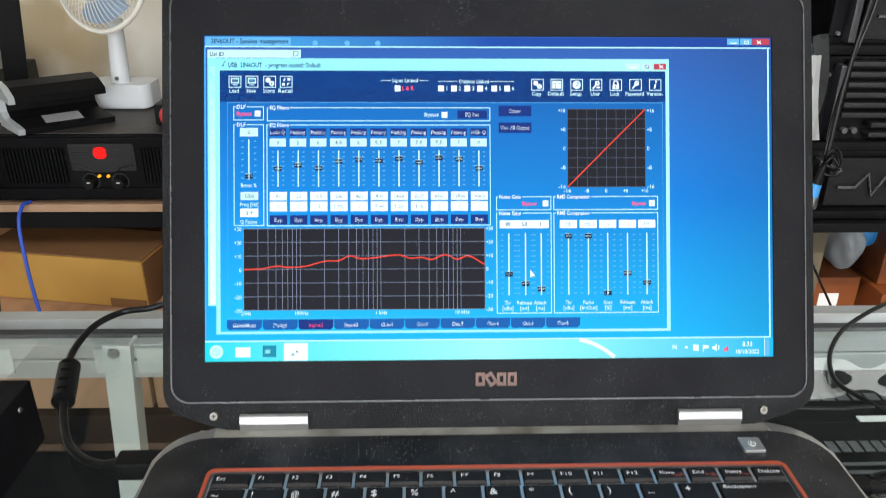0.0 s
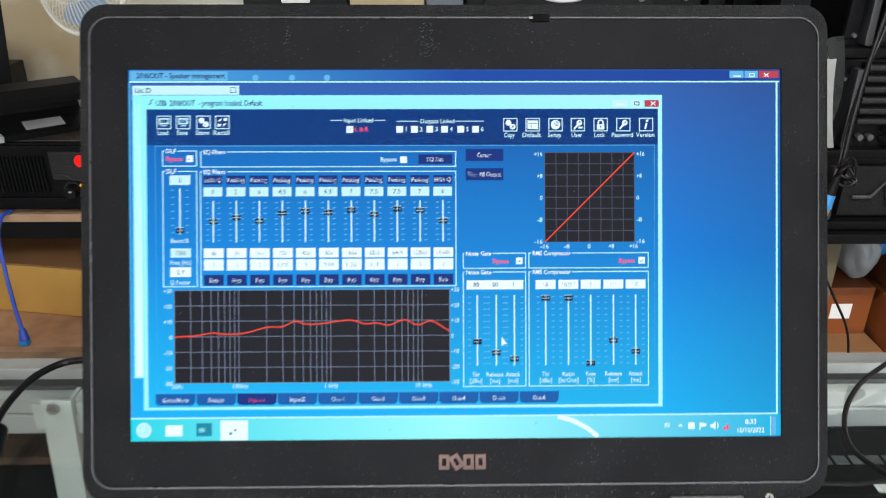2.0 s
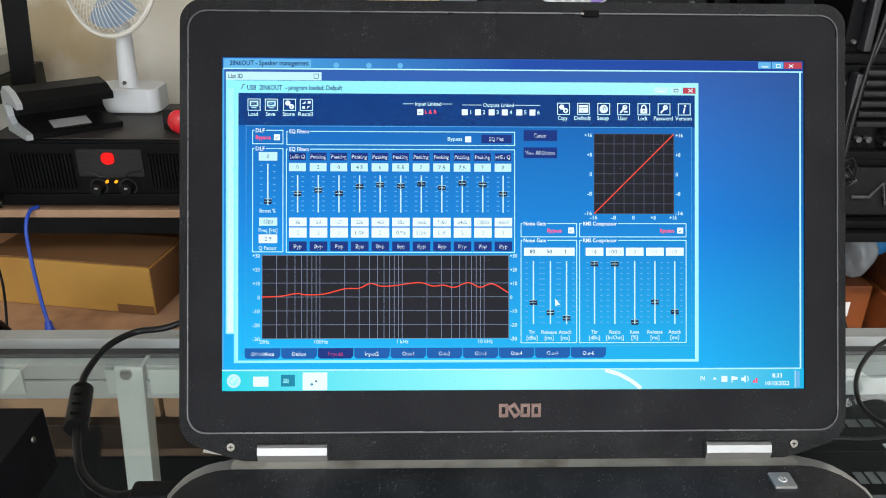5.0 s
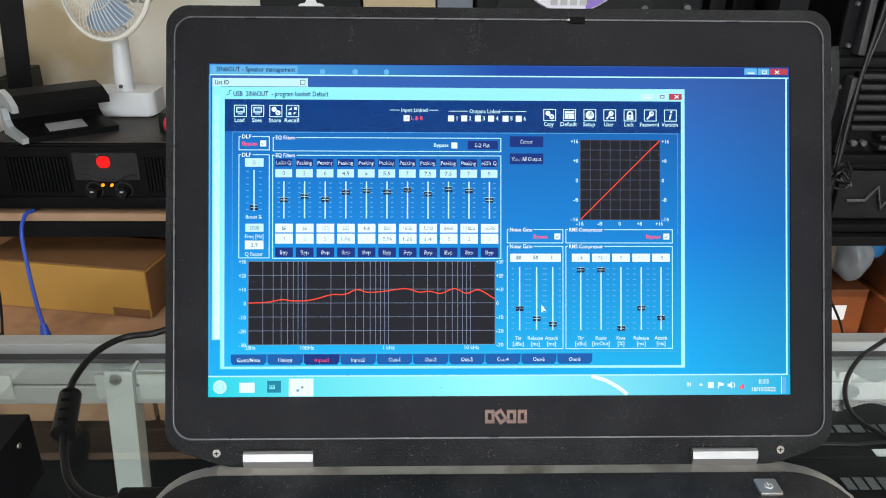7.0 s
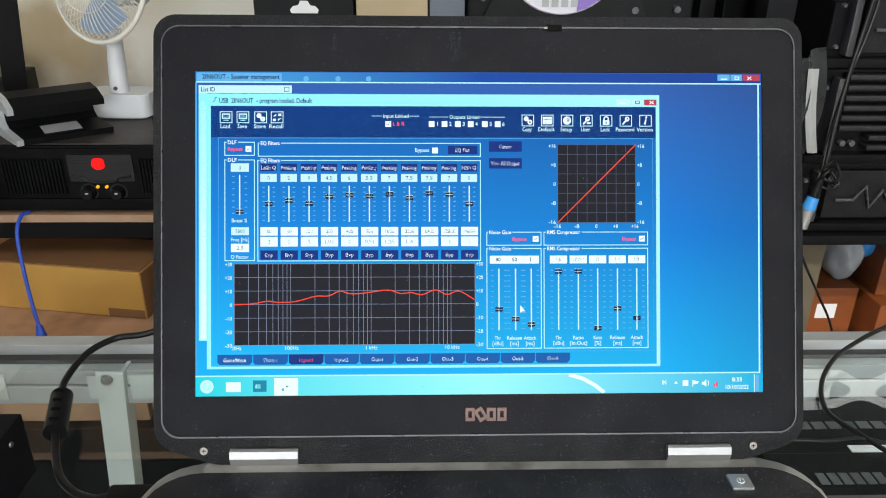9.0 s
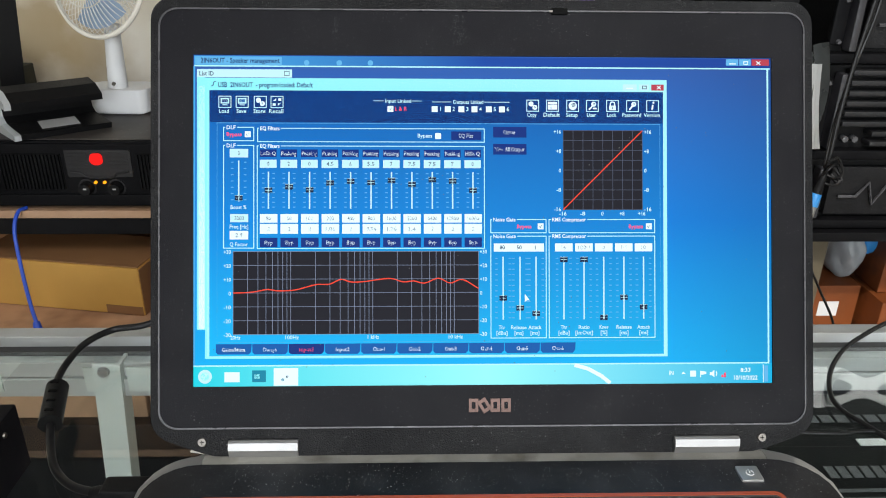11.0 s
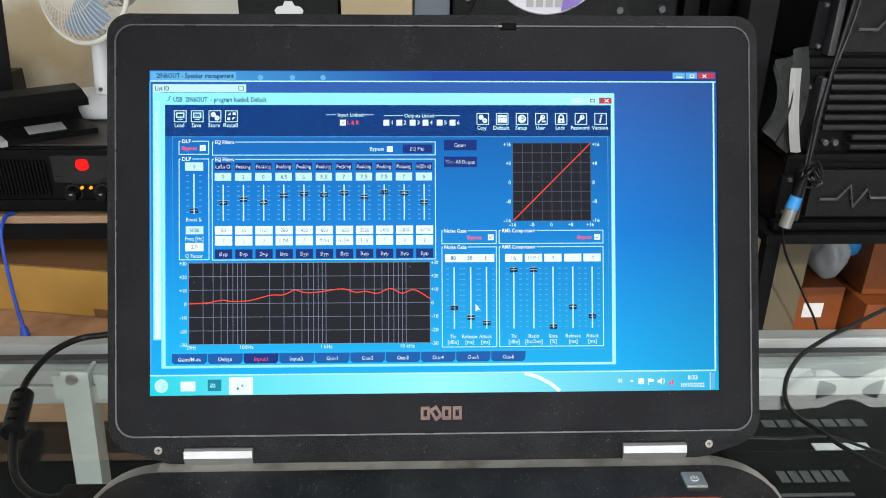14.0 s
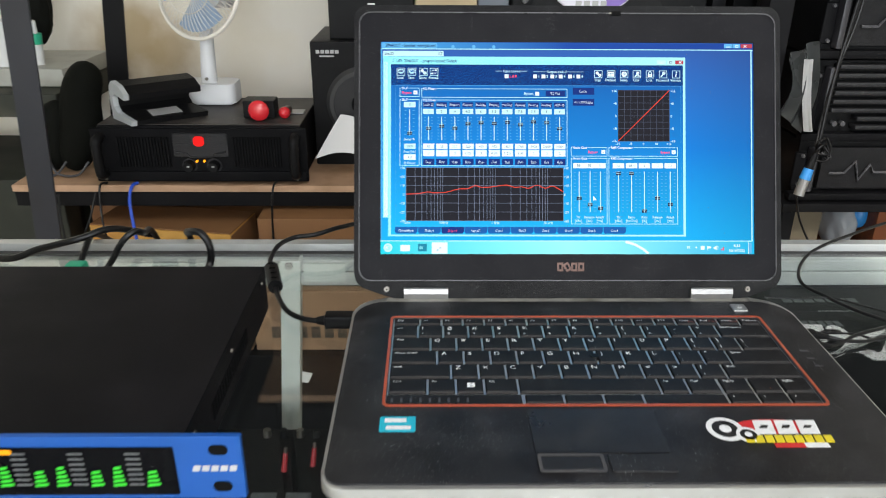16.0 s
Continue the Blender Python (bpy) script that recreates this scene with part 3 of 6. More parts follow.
# behind the counter: a dark crate with two cartons on it
crate_low = thing("storage_crate", (-0.435, 0.95, 0), "dark grey storage crate with a torn white label behind the counter", "crate")
part("body", box(-0.72, 0.885, 0.0005, -0.15, 1.020, 0.5795, 0.004), M["rack"], crate_low)
torn = [(-0.362, 0.532), (-0.326, 0.525), (-0.317, 0.544), (-0.351, 0.553)]
part("label", prism(torn, 0, 0.0008, m=Matrix(((1, 0, 0, 0), (0, 0, -1, 0.8846), (0, 1, 0, 0), (0, 0, 0, 1)))), M["paper"], crate_low, "torn white paper label")
for x0, x1, z1, text in ((-0.665, -0.4175, 0.684, "plain brown kraft carton on the storage crate"), (-0.4125, -0.160, 0.692, "kraft carton with dark printing on the storage crate")):
    c = thing("kraft_carton", ((x0 + x1) / 2, 0.92, 0.58), text, "box", "cartons behind the counter")
    part("body", box(x0, 0.900, 0.580, x1, 0.945, z1, 0.003), M["carton_kraft"], c)
    part("flap_seam", box(x0 + 0.004, 0.920, z1 + 0.0002, x1 - 0.004, 0.924, z1 + 0.0008), M["ink"], c)
    if "printing" in text:
        for k in range(6):
            part("print_mark", box(-0.383 + k * 0.0222, 0.8988, 0.6055, -0.368 + k * 0.0222, 0.8994, 0.6270), M["ink"], c)
    else:
        part("label", box(-0.482, 0.8986, 0.638, -0.436, 0.8994, 0.664), M["paper"], c, "white paper label")


# ---- the laptop ----
laptop = thing("laptop", (0, 0.235, GLASS), "open black business laptop with orange keyboard border on the counter", "laptop")
DECK = 0.976
body_outline = rounded(-0.1762, 0.122, 0.1762, 0.3495, [0.014, 0.014, 0.026, 0.026])
part("base_case", prism(rounded(-0.174, 0.124, 0.174, 0.347, [0.014, 0.014, 0.024, 0.024]), 0.9535, 0.9665, bevel=0.001), M["blackplastic"], laptop)
for x in (-0.15, 0.15):
    for y in (0.145, 0.325):
        part("rubber_foot", cyl((x, y, GLASS + 0.0003), (x, y, 0.9538), 0.006, n=14), M["groove"], laptop)
part("metal_rim", prism(body_outline, 0.9665, 0.9745, bevel=0.0022), M["rim_silver"], laptop, "satin metal edge with scuffs")
KX0, KX1, KY0, KY1 = -0.1450, 0.1455, 0.1965, 0.3145
deck_outline = rounded(-0.1740, 0.1250, 0.1740, 0.3395, [0.011, 0.011, 0.025, 0.025])
part("palm_rest", ring_plate(deck_outline, rounded(KX0, KY0, KX1, KY1, 0.004, 4), 0.9738, DECK), M["deck"], laptop, "dusty black palm rest")
keyboard = part("keyboard", prism(rounded(KX0, KY0, KX1, KY1, 0.004, 4), 0.9738, 0.9742), M["slot"], laptop, "black keyboard with white legends")
part("keyboard_border", ring_plate(rounded(KX0 - 0.0003, KY0 - 0.0003, KX1 + 0.0003, KY1 + 0.0003, 0.0045, 5),
                                   rounded(KX0 + 0.0016, KY0 + 0.0016, KX1 - 0.0016, KY1 - 0.0016, 0.003, 5), 0.9745, DECK + 0.0007), M["orange"], laptop, "thin orange border")
part("keyboard_well", ring_plate(rounded(KX0 + 0.0016, KY0 + 0.0016, KX1 - 0.0016, KY1 - 0.0016, 0.003, 5),
                                 rounded(KX0 + 0.0021, KY0 + 0.0021, KX1 - 0.0021, KY1 - 0.0024, 0.0025, 5), 0.9743, DECK + 0.0001), M["well"], laptop, "grey inner wall round the keys")
hinge_strip = prism(rounded(-0.150, 0.3402, 0.150, 0.3485, 0.002, 3), 0.9738, 0.9752, bevel=0.0005)
part("hinge_strip", hinge_strip, M["strip"], laptop, "pale dusty metal strip")

# keys: rows from the back to the front
KX, UNIT = -0.1427, 0.01905
RIGHT = 0.1432


def key(legend, x0, y0, x1, y1, small="", red=False):
    """One keycap with its legend; the place is its centre."""
    cx, cy, w, d = (x0 + x1) / 2, (y0 + y1) / 2, (x1 - x0) / 2 - 0.0008, (y1 - y0) / 2 - 0.0006
    bm = bmesh.new()
    low = [bm.verts.new((x, y, 0.0)) for x, y in ((-w, -d), (w, -d), (w, d), (-w, d))]
    mid = [bm.verts.new((x, y, 0.0007)) for x, y in ((-w, -d), (w, -d), (w, d), (-w, d))]
    high = [bm.verts.new((x, y, 0.0018)) for x, y in ((-w + 0.0007, -d + 0.0017), (w - 0.0007, -d + 0.0017), (w - 0.0007, d - 0.0005), (-w + 0.0007, d - 0.0005))]
    # light is put into the flanks: front and back pale, sides and gaps dark
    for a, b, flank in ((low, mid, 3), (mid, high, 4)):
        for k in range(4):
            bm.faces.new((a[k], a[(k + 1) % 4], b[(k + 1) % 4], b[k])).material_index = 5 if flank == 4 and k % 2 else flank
    bm.faces.new(high)
    tall = d * 2 > 0.013
    h = 0.0041 if tall and len(legend) == 1 else 0.0023
    wide = {1: 0.0037}.get(len(legend), 0.0018 * len(legend))
    if legend:
        left = -w + 0.0024
        base = d - 0.0022 - h
        letters(legend, min(wide, 2 * w - 0.0044), h, Matrix.Translation((left, base, 0.00190)), bm, 1)
    if small:
        letters(small, min(0.0017 * len(small), 2 * w - 0.007), 0.0025 if not red else 0.0018, Matrix.Translation((-w + 0.0026 if not red else 0.001, -d + 0.003, 0.00190)), bm, 2 if red else 1)
    return bm, (cx, cy)


KEYCAPS = []


def key_row(spec, y1, y0, x=KX, unit=UNIT):
    for legend, small, units, *red in spec:
        wide = units * unit
        KEYCAPS.append(key(legend, x, y0, min(x + wide, RIGHT), y1, small, bool(red)))
        x += wide


FN = (RIGHT - KX) / 17.23
fn = [("Esc", "", 1.23)] + [("F%d" % i, "-" if i in (1, 2, 3, 5, 8, 10, 11, 12) else "", 1.0, True) for i in range(1, 13)]
fn += [("Home", "SysRq", 1.0, True), ("End", "PrtScr", 1.0, True), ("Insert", "Pause", 1.0, True), ("Delete", "", 1.0)]
key_row(fn, 0.3120, 0.3018, unit=FN)
key_row([(a, b, 1.0) for a, b in zip("~!@#$%^&*()_+", "`1234567890-=")] + [("Backspace", "", 3.0)], 0.3014, 0.2834)
key_row([("Tab", "", 1.5)] + [(c, "", 1.0) for c in "QWERTYUIOP"] + [("{", "[", 1.0), ("}", "]", 1.0), ("|", "\\", 2.0)], 0.2832, 0.2652)
key_row([("Caps Lock", "", 1.75)] + [(c, "", 1.0) for c in "ASDFGHJKL"] + [(":", ";", 1.0), ('"', "'", 1.0), ("Enter", "", 3.0)], 0.2650, 0.2470)
key_row([("Shift", "", 2.25)] + [(c, "", 1.0) for c in "ZXCVBNM"] + [("<", ",", 1.0), (">", ".", 1.0), ("?", "/", 1.0), ("Shift", "", 4.0)], 0.2468, 0.2288)
key_row([("Ctrl", "", 1.40), ("Fn", "", 1.0), ("", "", 1.0), ("Alt", "", 1.2), ("", "", 5.0), ("Alt", "", 1.0), ("Ctrl", "", 1.15)], 0.2286, 0.2112)
nav = KX + UNIT * 11.78
key_row([("PgUp", "", 1.07), ("", "^", 1.07, True), ("PgDn", "", 1.3)], 0.2286, 0.2112, x=nav)
key_row([("<", "", 1.07), ("v", "", 1.07), (">", "", 1.3)], 0.2108, 0.1990, x=nav)
for k in range(3):
    KEYCAPS.append(key("", -0.0525 + k * 0.0262, 0.1992, -0.0525 + (k + 1) * 0.0262, 0.2100))
part("key_surround", box(-0.1428, 0.1990, 0.9743, -0.0540, 0.2106, 0.9752, 0.0004), M["key"], keyboard)
part("key_surround", box(0.0270, 0.1990, 0.9743, nav - 0.001, 0.2106, 0.9752, 0.0004), M["key"], keyboard)
set_letters()
for bm, (cx, cy) in KEYCAPS:
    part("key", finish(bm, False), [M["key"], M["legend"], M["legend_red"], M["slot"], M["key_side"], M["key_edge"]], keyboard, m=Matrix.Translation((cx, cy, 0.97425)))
for i in range(2):
    for j in range(2):
        x, y = -0.0895 + 0.0028 * i, 0.2178 + 0.0026 * j
        part("key_mark", prism([(x, y), (x + 0.0025, y + 0.0003), (x + 0.0025, y + 0.0025), (x, y + 0.0022)], 0.97610, 0.97625), M["legend"], keyboard, "pale four-part mark on a key" if i + j == 0 else "")
part("pointing_stick", cyl((0.0035, 0.2562, 0.9745), (0.0035, 0.2562, 0.9768), 0.0036, 0.0028, 16), M["blackplastic"], keyboard)

# touchpad, buttons, stickers, power key
part("touchpad", prism(rounded(-0.0520, 0.1500, 0.0275, 0.1930, 0.002, 3), DECK + 0.0002, DECK + 0.0005), M["touchpad"], laptop, "slightly worn touchpad")
part("touchpad_button", prism(rounded(-0.0515, 0.1330, -0.0135, 0.1480, 0.002, 3), DECK + 0.0002, DECK + 0.0012, bevel=0.0004), M["touchpad"], laptop)
part("touchpad_button", prism(rounded(-0.0105, 0.1330, 0.0275, 0.1480, 0.002, 3), DECK + 0.0002, DECK + 0.0012, bevel=0.0004), M["deck"], laptop)
part("button_frame", ring_plate(rounded(-0.0518, 0.1327, -0.0132, 0.1483, 0.002, 3), rounded(-0.0498, 0.1345, -0.0152, 0.1465, 0.0015, 3), DECK + 0.0012, DECK + 0.0015), M["well"], laptop, "scuffed grey button edge")
cyan = part("sticker", prism(rounded(-0.1455, 0.1702, -0.1232, 0.1855, 0.0012, 3), DECK + 0.0002, DECK + 0.0004), M["cyan_sticker"], laptop, "small cyan badge sticker")
bars = box(-0.1425, 0.1795, DECK + 0.00045, -0.129, 0.1835, DECK + 0.0006)
box(-0.1415, 0.1725, DECK + 0.00045, -0.126, 0.1760, DECK + 0.0006, bm=bars)
part("print_bar", bars, M["sticker_white"], cyan)
decal = part("decal", prism([(0.098 + 0.024 * math.cos(a), 0.1745 + 0.0072 * math.sin(a)) for a in [2 * math.pi * k / 32 for k in range(32)]], DECK + 0.0002, DECK + 0.0004),
             M["sticker_red"], laptop, "red, white and yellow loudspeaker decal")


def decal_disc(name, x, y, r, layer, material):
    part(name, cyl((x, y, DECK + 0.0004), (x, y, DECK + 0.0004 + layer * 0.00012), r, n=32), M[material], decal)


for x, y, r in ((0.0675, 0.1720, 0.0115), (0.0795, 0.1660, 0.0072)):
    k = 1 if r > 0.01 else 4
    decal_disc("decal_ring", x, y, r, k, "sticker_white")
    decal_disc("decal_ring", x, y, r * 0.70, k + 1, "sticker_black")
    decal_disc("decal_cone", x, y, r * 0.32, k + 2, "sticker_white")
for i in range(3):
    x = 0.0850 + i * 0.0136
    part("decal_block", prism([(x, 0.1668), (x + 0.0120, 0.1668), (x + 0.0140, 0.1802), (x + 0.0022, 0.1802)], DECK + 0.0004, DECK + 0.0008), M["sticker_white"], decal)
    part("decal_slot", prism([(x + 0.0034, 0.1722), (x + 0.0082, 0.1722), (x + 0.0106, 0.1752), (x + 0.0058, 0.1752)], DECK + 0.0008, DECK + 0.0009), M["sticker_black"], decal)
for i in range(9):
    x = 0.0760 + i * 0.0060
    part("decal_bar", prism([(x, 0.1588), (x + 0.0050, 0.1588), (x + 0.0057, 0.1652), (x + 0.0007, 0.1652)], DECK + 0.0004, DECK + 0.0010), M["sticker_yellow"], decal)
part("decal_bar", box(0.092, 0.1545, DECK + 0.0002, 0.110, 0.1585, DECK + 0.0005), M["sticker_red"], decal)
part("decal_bar", box(0.110, 0.1545, DECK + 0.0002, 0.1245, 0.1585, DECK + 0.0006), M["sticker_white"], decal)
for k in range(3):
    part("status_mark", box(0.1545 + 0.001 * k, 0.262 - k * 0.010, DECK + 0.0002, 0.1605 + 0.001 * k, 0.2635 - k * 0.010, DECK + 0.0004), M["trim"], laptop)
power = part("power_key", prism(rounded(0.1285, 0.3220, 0.1400, 0.3330, 0.001, 3), DECK, DECK + 0.0014, bevel=0.0005), M["rim_silver"], laptop, "square silver power key")
sign = tube([(0.1343 + 0.0019 * math.sin(radians(a)), 0.3274 + 0.0019 * math.cos(radians(a)), DECK + 0.0016) for a in range(40, 330, 20)], 0.00022, 5, steps=0)
box(0.1341, 0.3276, DECK + 0.0014, 0.1345, 0.3298, DECK + 0.0018, bm=sign)
part("power_symbol", sign, M["sticker_white"], power)
for k in range(9):
    part("ridge", box(-0.140 + k * 0.0062, 0.2020, 0.9751, -0.1385 + k * 0.0062, 0.2065, 0.9755), M["trim"], keyboard)

scuffs = bmesh.new()
rng = random.Random(11)
for cx, cy, sx, sy, n in ((-0.098, 0.168, 0.014, 0.010, 150), (-0.09, 0.326, 0.05, 0.005, 130), (0.03, 0.327, 0.07, 0.005, 150), (0.0, 0.165, 0.08, 0.02, 90), (0.158, 0.24, 0.006, 0.04, 70)):
    for _ in range(n):
        x, y, r = rng.gauss(cx, sx), rng.gauss(cy, sy), rng.uniform(0.00004, 0.00012)
        if abs(x) < 0.17 and (0.128 < y < 0.194 or 0.317 < y < 0.334 or x > 0.149):
            box(x - r, y - r * rng.uniform(1, 2.5), DECK + 0.0001, x + r, y + r * 1.2, DECK + 0.0006, bm=scuffs)
tagged(part("dust_specks", scuffs, M["dust_grey"], laptop), kind="stuff")

# lid, in its own space: x across, y up along the lid, z towards the user
TILTED = math.atan2(0.074, 0.160)
LID = Matrix(((1, 0, 0, 0), (0, math.sin(TILTED), -math.cos(TILTED), 0.363), (0, math.cos(TILTED), math.sin(TILTED), 1.008), (0, 0, 0, 1)))
lower = [(0.1380, -0.0368), (0.1440, -0.0364), (0.1500, -0.0350), (0.1655, -0.0298), (0.1700, -0.0280), (0.1735, -0.0256), (0.1760, -0.0220), (0.1773, -0.0180), (0.1776, -0.0130)]
upper = [(0.1656 + 0.012 * math.cos(radians(a)), 0.1949 + 0.012 * math.sin(radians(a))) for a in range(0, 91, 10)]
right_side = lower + upper
lid_outline = right_side + [(-x, y) for x, y in right_side[::-1]]
lid = part("lid", prism(lid_outline, -0.0150, -0.0012, bevel=0.0012), M["rim"], laptop, "black lid with pebbled rubber rim", m=LID)
part("rim_frame", ring_plate(lid_outline, rounded(-0.1738, -0.0224, 0.1738, 0.2014, 0.010, 8), -0.0012, 0.0010), M["rim"], lid, m=LID)
part("bezel", ring_plate(rounded(-0.1736, -0.0222, 0.1736, 0.2012, 0.010, 8), [(-0.1557, 0.0), (0.1557, 0.0), (0.1557, 0.1766), (-0.1557, 0.1766)], -0.0012, 0.0004),
     M["bezel"], lid, "matt black bezel with dust marks", m=LID)
# paler grey ring stands in for the highlight along the bezel's groove
part("bezel_highlight", ring_plate(rounded(-0.1736, -0.0222, 0.1736, 0.2012, 0.010, 8), rounded(-0.1729, -0.0215, 0.1729, 0.2005, 0.0093, 8), 0.0004, 0.0011), M["trim"], lid, m=LID)
slot = box(0.0355, 0.1990, 0.0004, 0.0442, 0.2024, 0.0016, 0.0003)
part("latch", slot, M["slot"], lid, m=LID)
part("latch_tip", box(0.0342, 0.2000, 0.0004, 0.0362, 0.2012, 0.0018, 0.0002), M["steel"], lid, m=LID)
for x in (-0.1505, 0.1490):
    head = cyl((x, -0.0290, 0.0010), (x, -0.0290, 0.0019), 0.0025, 0.0021, 18)
    part("screw", head, M["steel"], lid, m=LID)
    cross = box(x - 0.0011, -0.0292, 0.0018, x + 0.0011, -0.0288, 0.0020)
    box(x - 0.0002, -0.0301, 0.0018, x + 0.0002, -0.0279, 0.00198, bm=cross)
    part("screw_slot", cross, M["slot"], lid, m=LID)
for x0, x1 in ((-0.1362, -0.0998), (0.1010, 0.1358)):
    cover = bmesh.new()
    profile = [(-0.0278, -0.0060), (-0.0278, 0.0032), (-0.0290, 0.0045), (-0.0330, 0.0044), (-0.0340, 0.0038), (-0.0385, 0.0006), (-0.0385, -0.0060)]
    ends = [[cover.verts.new((x, y, z)) for y, z in profile] for x in (x0, x1)]
    for k in range(len(profile)):
        cover.faces.new((ends[0][k], ends[0][(k + 1) % 7], ends[1][(k + 1) % 7], ends[1][k]))
    cover.faces.new(ends[0][::-1])
    cover.faces.new(ends[1])
    part("hinge", cover, M["silver"], laptop, "brushed silver hinge cover", smooth=False, m=LID)
for i in range(4):
    turn = LID @ Matrix.Translation((-0.0068 + i * 0.0058, -0.0107, 0.0005)) @ pose(0, 0, 0, 0, 0, 32 if i == 1 else 0)
    bm = ring_plate([(-0.0025, -0.0036), (0.0025, -0.0036), (0.0025, 0.0036), (-0.0025, 0.0036)], [(-0.0010, -0.0018), (0.0010, -0.0018), (0.0010, 0.0018), (-0.0010, 0.0018)], 0, 0.0005)
    part("emblem", bm, M["logo"], lid, "plain copper emblem blocks" if i == 0 else "", m=turn)
speck = bmesh.new()
rng = random.Random(5)
for cx, cy, sx, sy, n in ((-0.0145, 0.1895, 0.0024, 0.0085, 110), (-0.0805, 0.1915, 0.0008, 0.0060, 26), (0.03, 0.188, 0.07, 0.007, 30)):
    for _ in range(n):
        x, y, r = rng.gauss(cx, sx), rng.gauss(cy, sy * 0.6), rng.uniform(0.00004, 0.00015)
        if 0.1785 < y < 0.2000:
            box(x - r, y - r, 0.0004, x + r, y + r, 0.0005, bm=speck)
tagged(part("dust_specks", speck, M["dust_grey"], lid, m=LID), kind="stuff")
flakes = bmesh.new()
for k in range(150):
    x, y = rng.uniform(-0.17, 0.17), rng.gauss(-0.0285, 0.0032)
    r = rng.uniform(0.00006, 0.00022)
    if -0.0355 < y < -0.0232 and abs(x) < 0.145 - 0.2 * max(0, -0.030 - y):
        box(x - r, y - r * rng.uniform(0.5, 1.5), 0.0009, x + r, y + r, 0.0012, bm=flakes)
tagged(part("dust_flakes", flakes, M["dust_grey"], lid, m=LID), kind="stuff")

# ---- what the display shows: a grid of 1366 by 768 ----
WIDE, HIGH = 0.3114, 0.1766
screen = part("screen", prism([(-0.1557, 0.0), (0.1557, 0.0), (0.1557, 0.1766), (-0.1557, 0.1766)], -0.0011, -0.0009), M["slot"], laptop, "lit display with an audio control program", m=LID)


LAYERS = []


class Layer:
    """Flat coloured shapes on the display, joined into one mesh."""

    def __init__(self, name, step, label=""):
        self.name, self.z, self.label, self.bm, self.used = name, -0.0008 + step * 0.00004, label, bmesh.new(), []

    def slot(self, color):
        if color not in self.used:
            self.used.append(color)
        return self.used.index(color)

    def at(self, u, v):
        return (-WIDE / 2 + u / 1366 * WIDE, HIGH - v / 768 * HIGH, self.z)

    def poly(self, points, color):
        f = self.bm.faces.new([self.bm.verts.new(self.at(*p)) for p in points])
        f.material_index = self.slot(color)

    def rect(self, u0, v0, u1, v1, color):
        self.poly([(u0, v1), (u1, v1), (u1, v0), (u0, v0)], color)

    def border(self, u0, v0, u1, v1, color, w=2):
        for r in ((u0, v0, u1, v0 + w), (u0, v1 - w, u1, v1), (u0, v0 + w, u0 + w, v1 - w), (u1 - w, v0 + w, u1, v1 - w)):
            self.rect(*r, color)

    def stroke(self, points, color, w):
        for (u0, v0), (u1, v1) in zip(points, points[1:]):
            d = math.hypot(u1 - u0, v1 - v0)
            a, b = -(v1 - v0) / d * w / 2, (u1 - u0) / d * w / 2
            self.poly([(u0 + a, v0 + b), (u1 + a, v1 + b), (u1 - a, v1 - b), (u0 - a, v0 - b)], color)

    def disc(self, u, v, r, color, n=16):
        self.poly([(u + r * math.cos(2 * math.pi * k / n), v + r * math.sin(2 * math.pi * k / n)) for k in range(n)], color)

    def text(self, s, u0, u1, v, h, color):
        x, y, z = self.at(u0, v + h / 2)
        letters(s, (u1 - u0) / 1366 * WIDE, h / 768 * HIGH, Matrix.Translation((x, y, z)), self.bm, self.slot(color), True, 0.016)

    def place(self, kind=""):
        LAYERS.append((self, kind))

    def make(self, kind):
        bm = self.bm
        uv = bm.loops.layers.uv.new("UVMap")
        for f in bm.faces:
            f.normal_update()
            if f.normal.z < 0:
                f.normal_flip()
            for loop in f.loops:
                loop[uv].uv = ((loop.vert.co.x + WIDE / 2) / WIDE, loop.vert.co.y / HIGH)
        me = bpy.data.meshes.new(self.name)
        bm.to_mesh(me)
        bm.free()
        return tagged(part(self.name, me, [S[c] for c in self.used], screen, self.label, m=LID), kind=kind)


def group_frame(layer, u0, v0, u1, v1, title, tu0, tu1):
    """A thin frame whose upper line is broken by its title."""
    layer.rect(u0, v0, tu0 - 3, v0 + 2, "edge")
    layer.rect(tu1 + 3, v0, u1, v0 + 2, "edge")
    layer.rect(u0, v1 - 2, u1, v1, "edge")
    layer.rect(u0, v0 + 2, u0 + 2, v1 - 2, "edge")
    layer.rect(u1 - 2, v0 + 2, u1, v1 - 2, "edge")
    layer.text(title, tu0, tu1, v0 + 1, 9, "white")


def slider(layer, u, v0, v1, at, reach, ticks):
    layer.rect(u - 1.6, v0, u + 1.6, v1, "soft")
    for k in range(ticks):
        v = v0 + 4 + (v1 - v0 - 8) * k / (ticks - 1)
        for side in (-1, 1):
            layer.rect(u + side * reach - 3, v - 1, u + side * reach + 3, v + 1, "line")
    layer.rect(u - 9, at - 6.5, u + 9, at + 6.5, "thumb")
    layer.rect(u - 9, at - 6.5, u + 9, at - 5.2, "soft")
    layer.rect(u - 8, at - 0.6, u + 8, at + 0.6, "soft")
    layer.rect(u - 9, at + 5.4, u + 9, at + 6.5, "line")


def value(layer, u0, v0, u1, v1, s, color="white"):
    layer.rect(u0, v0, u1, v1, color)
    w = min(5.5 * len(s), u1 - u0 - 6)
    c = (u0 + u1) / 2
    layer.text(s, c - w / 2, c + w / 2, (v0 + v1) / 2, 9, "ink")


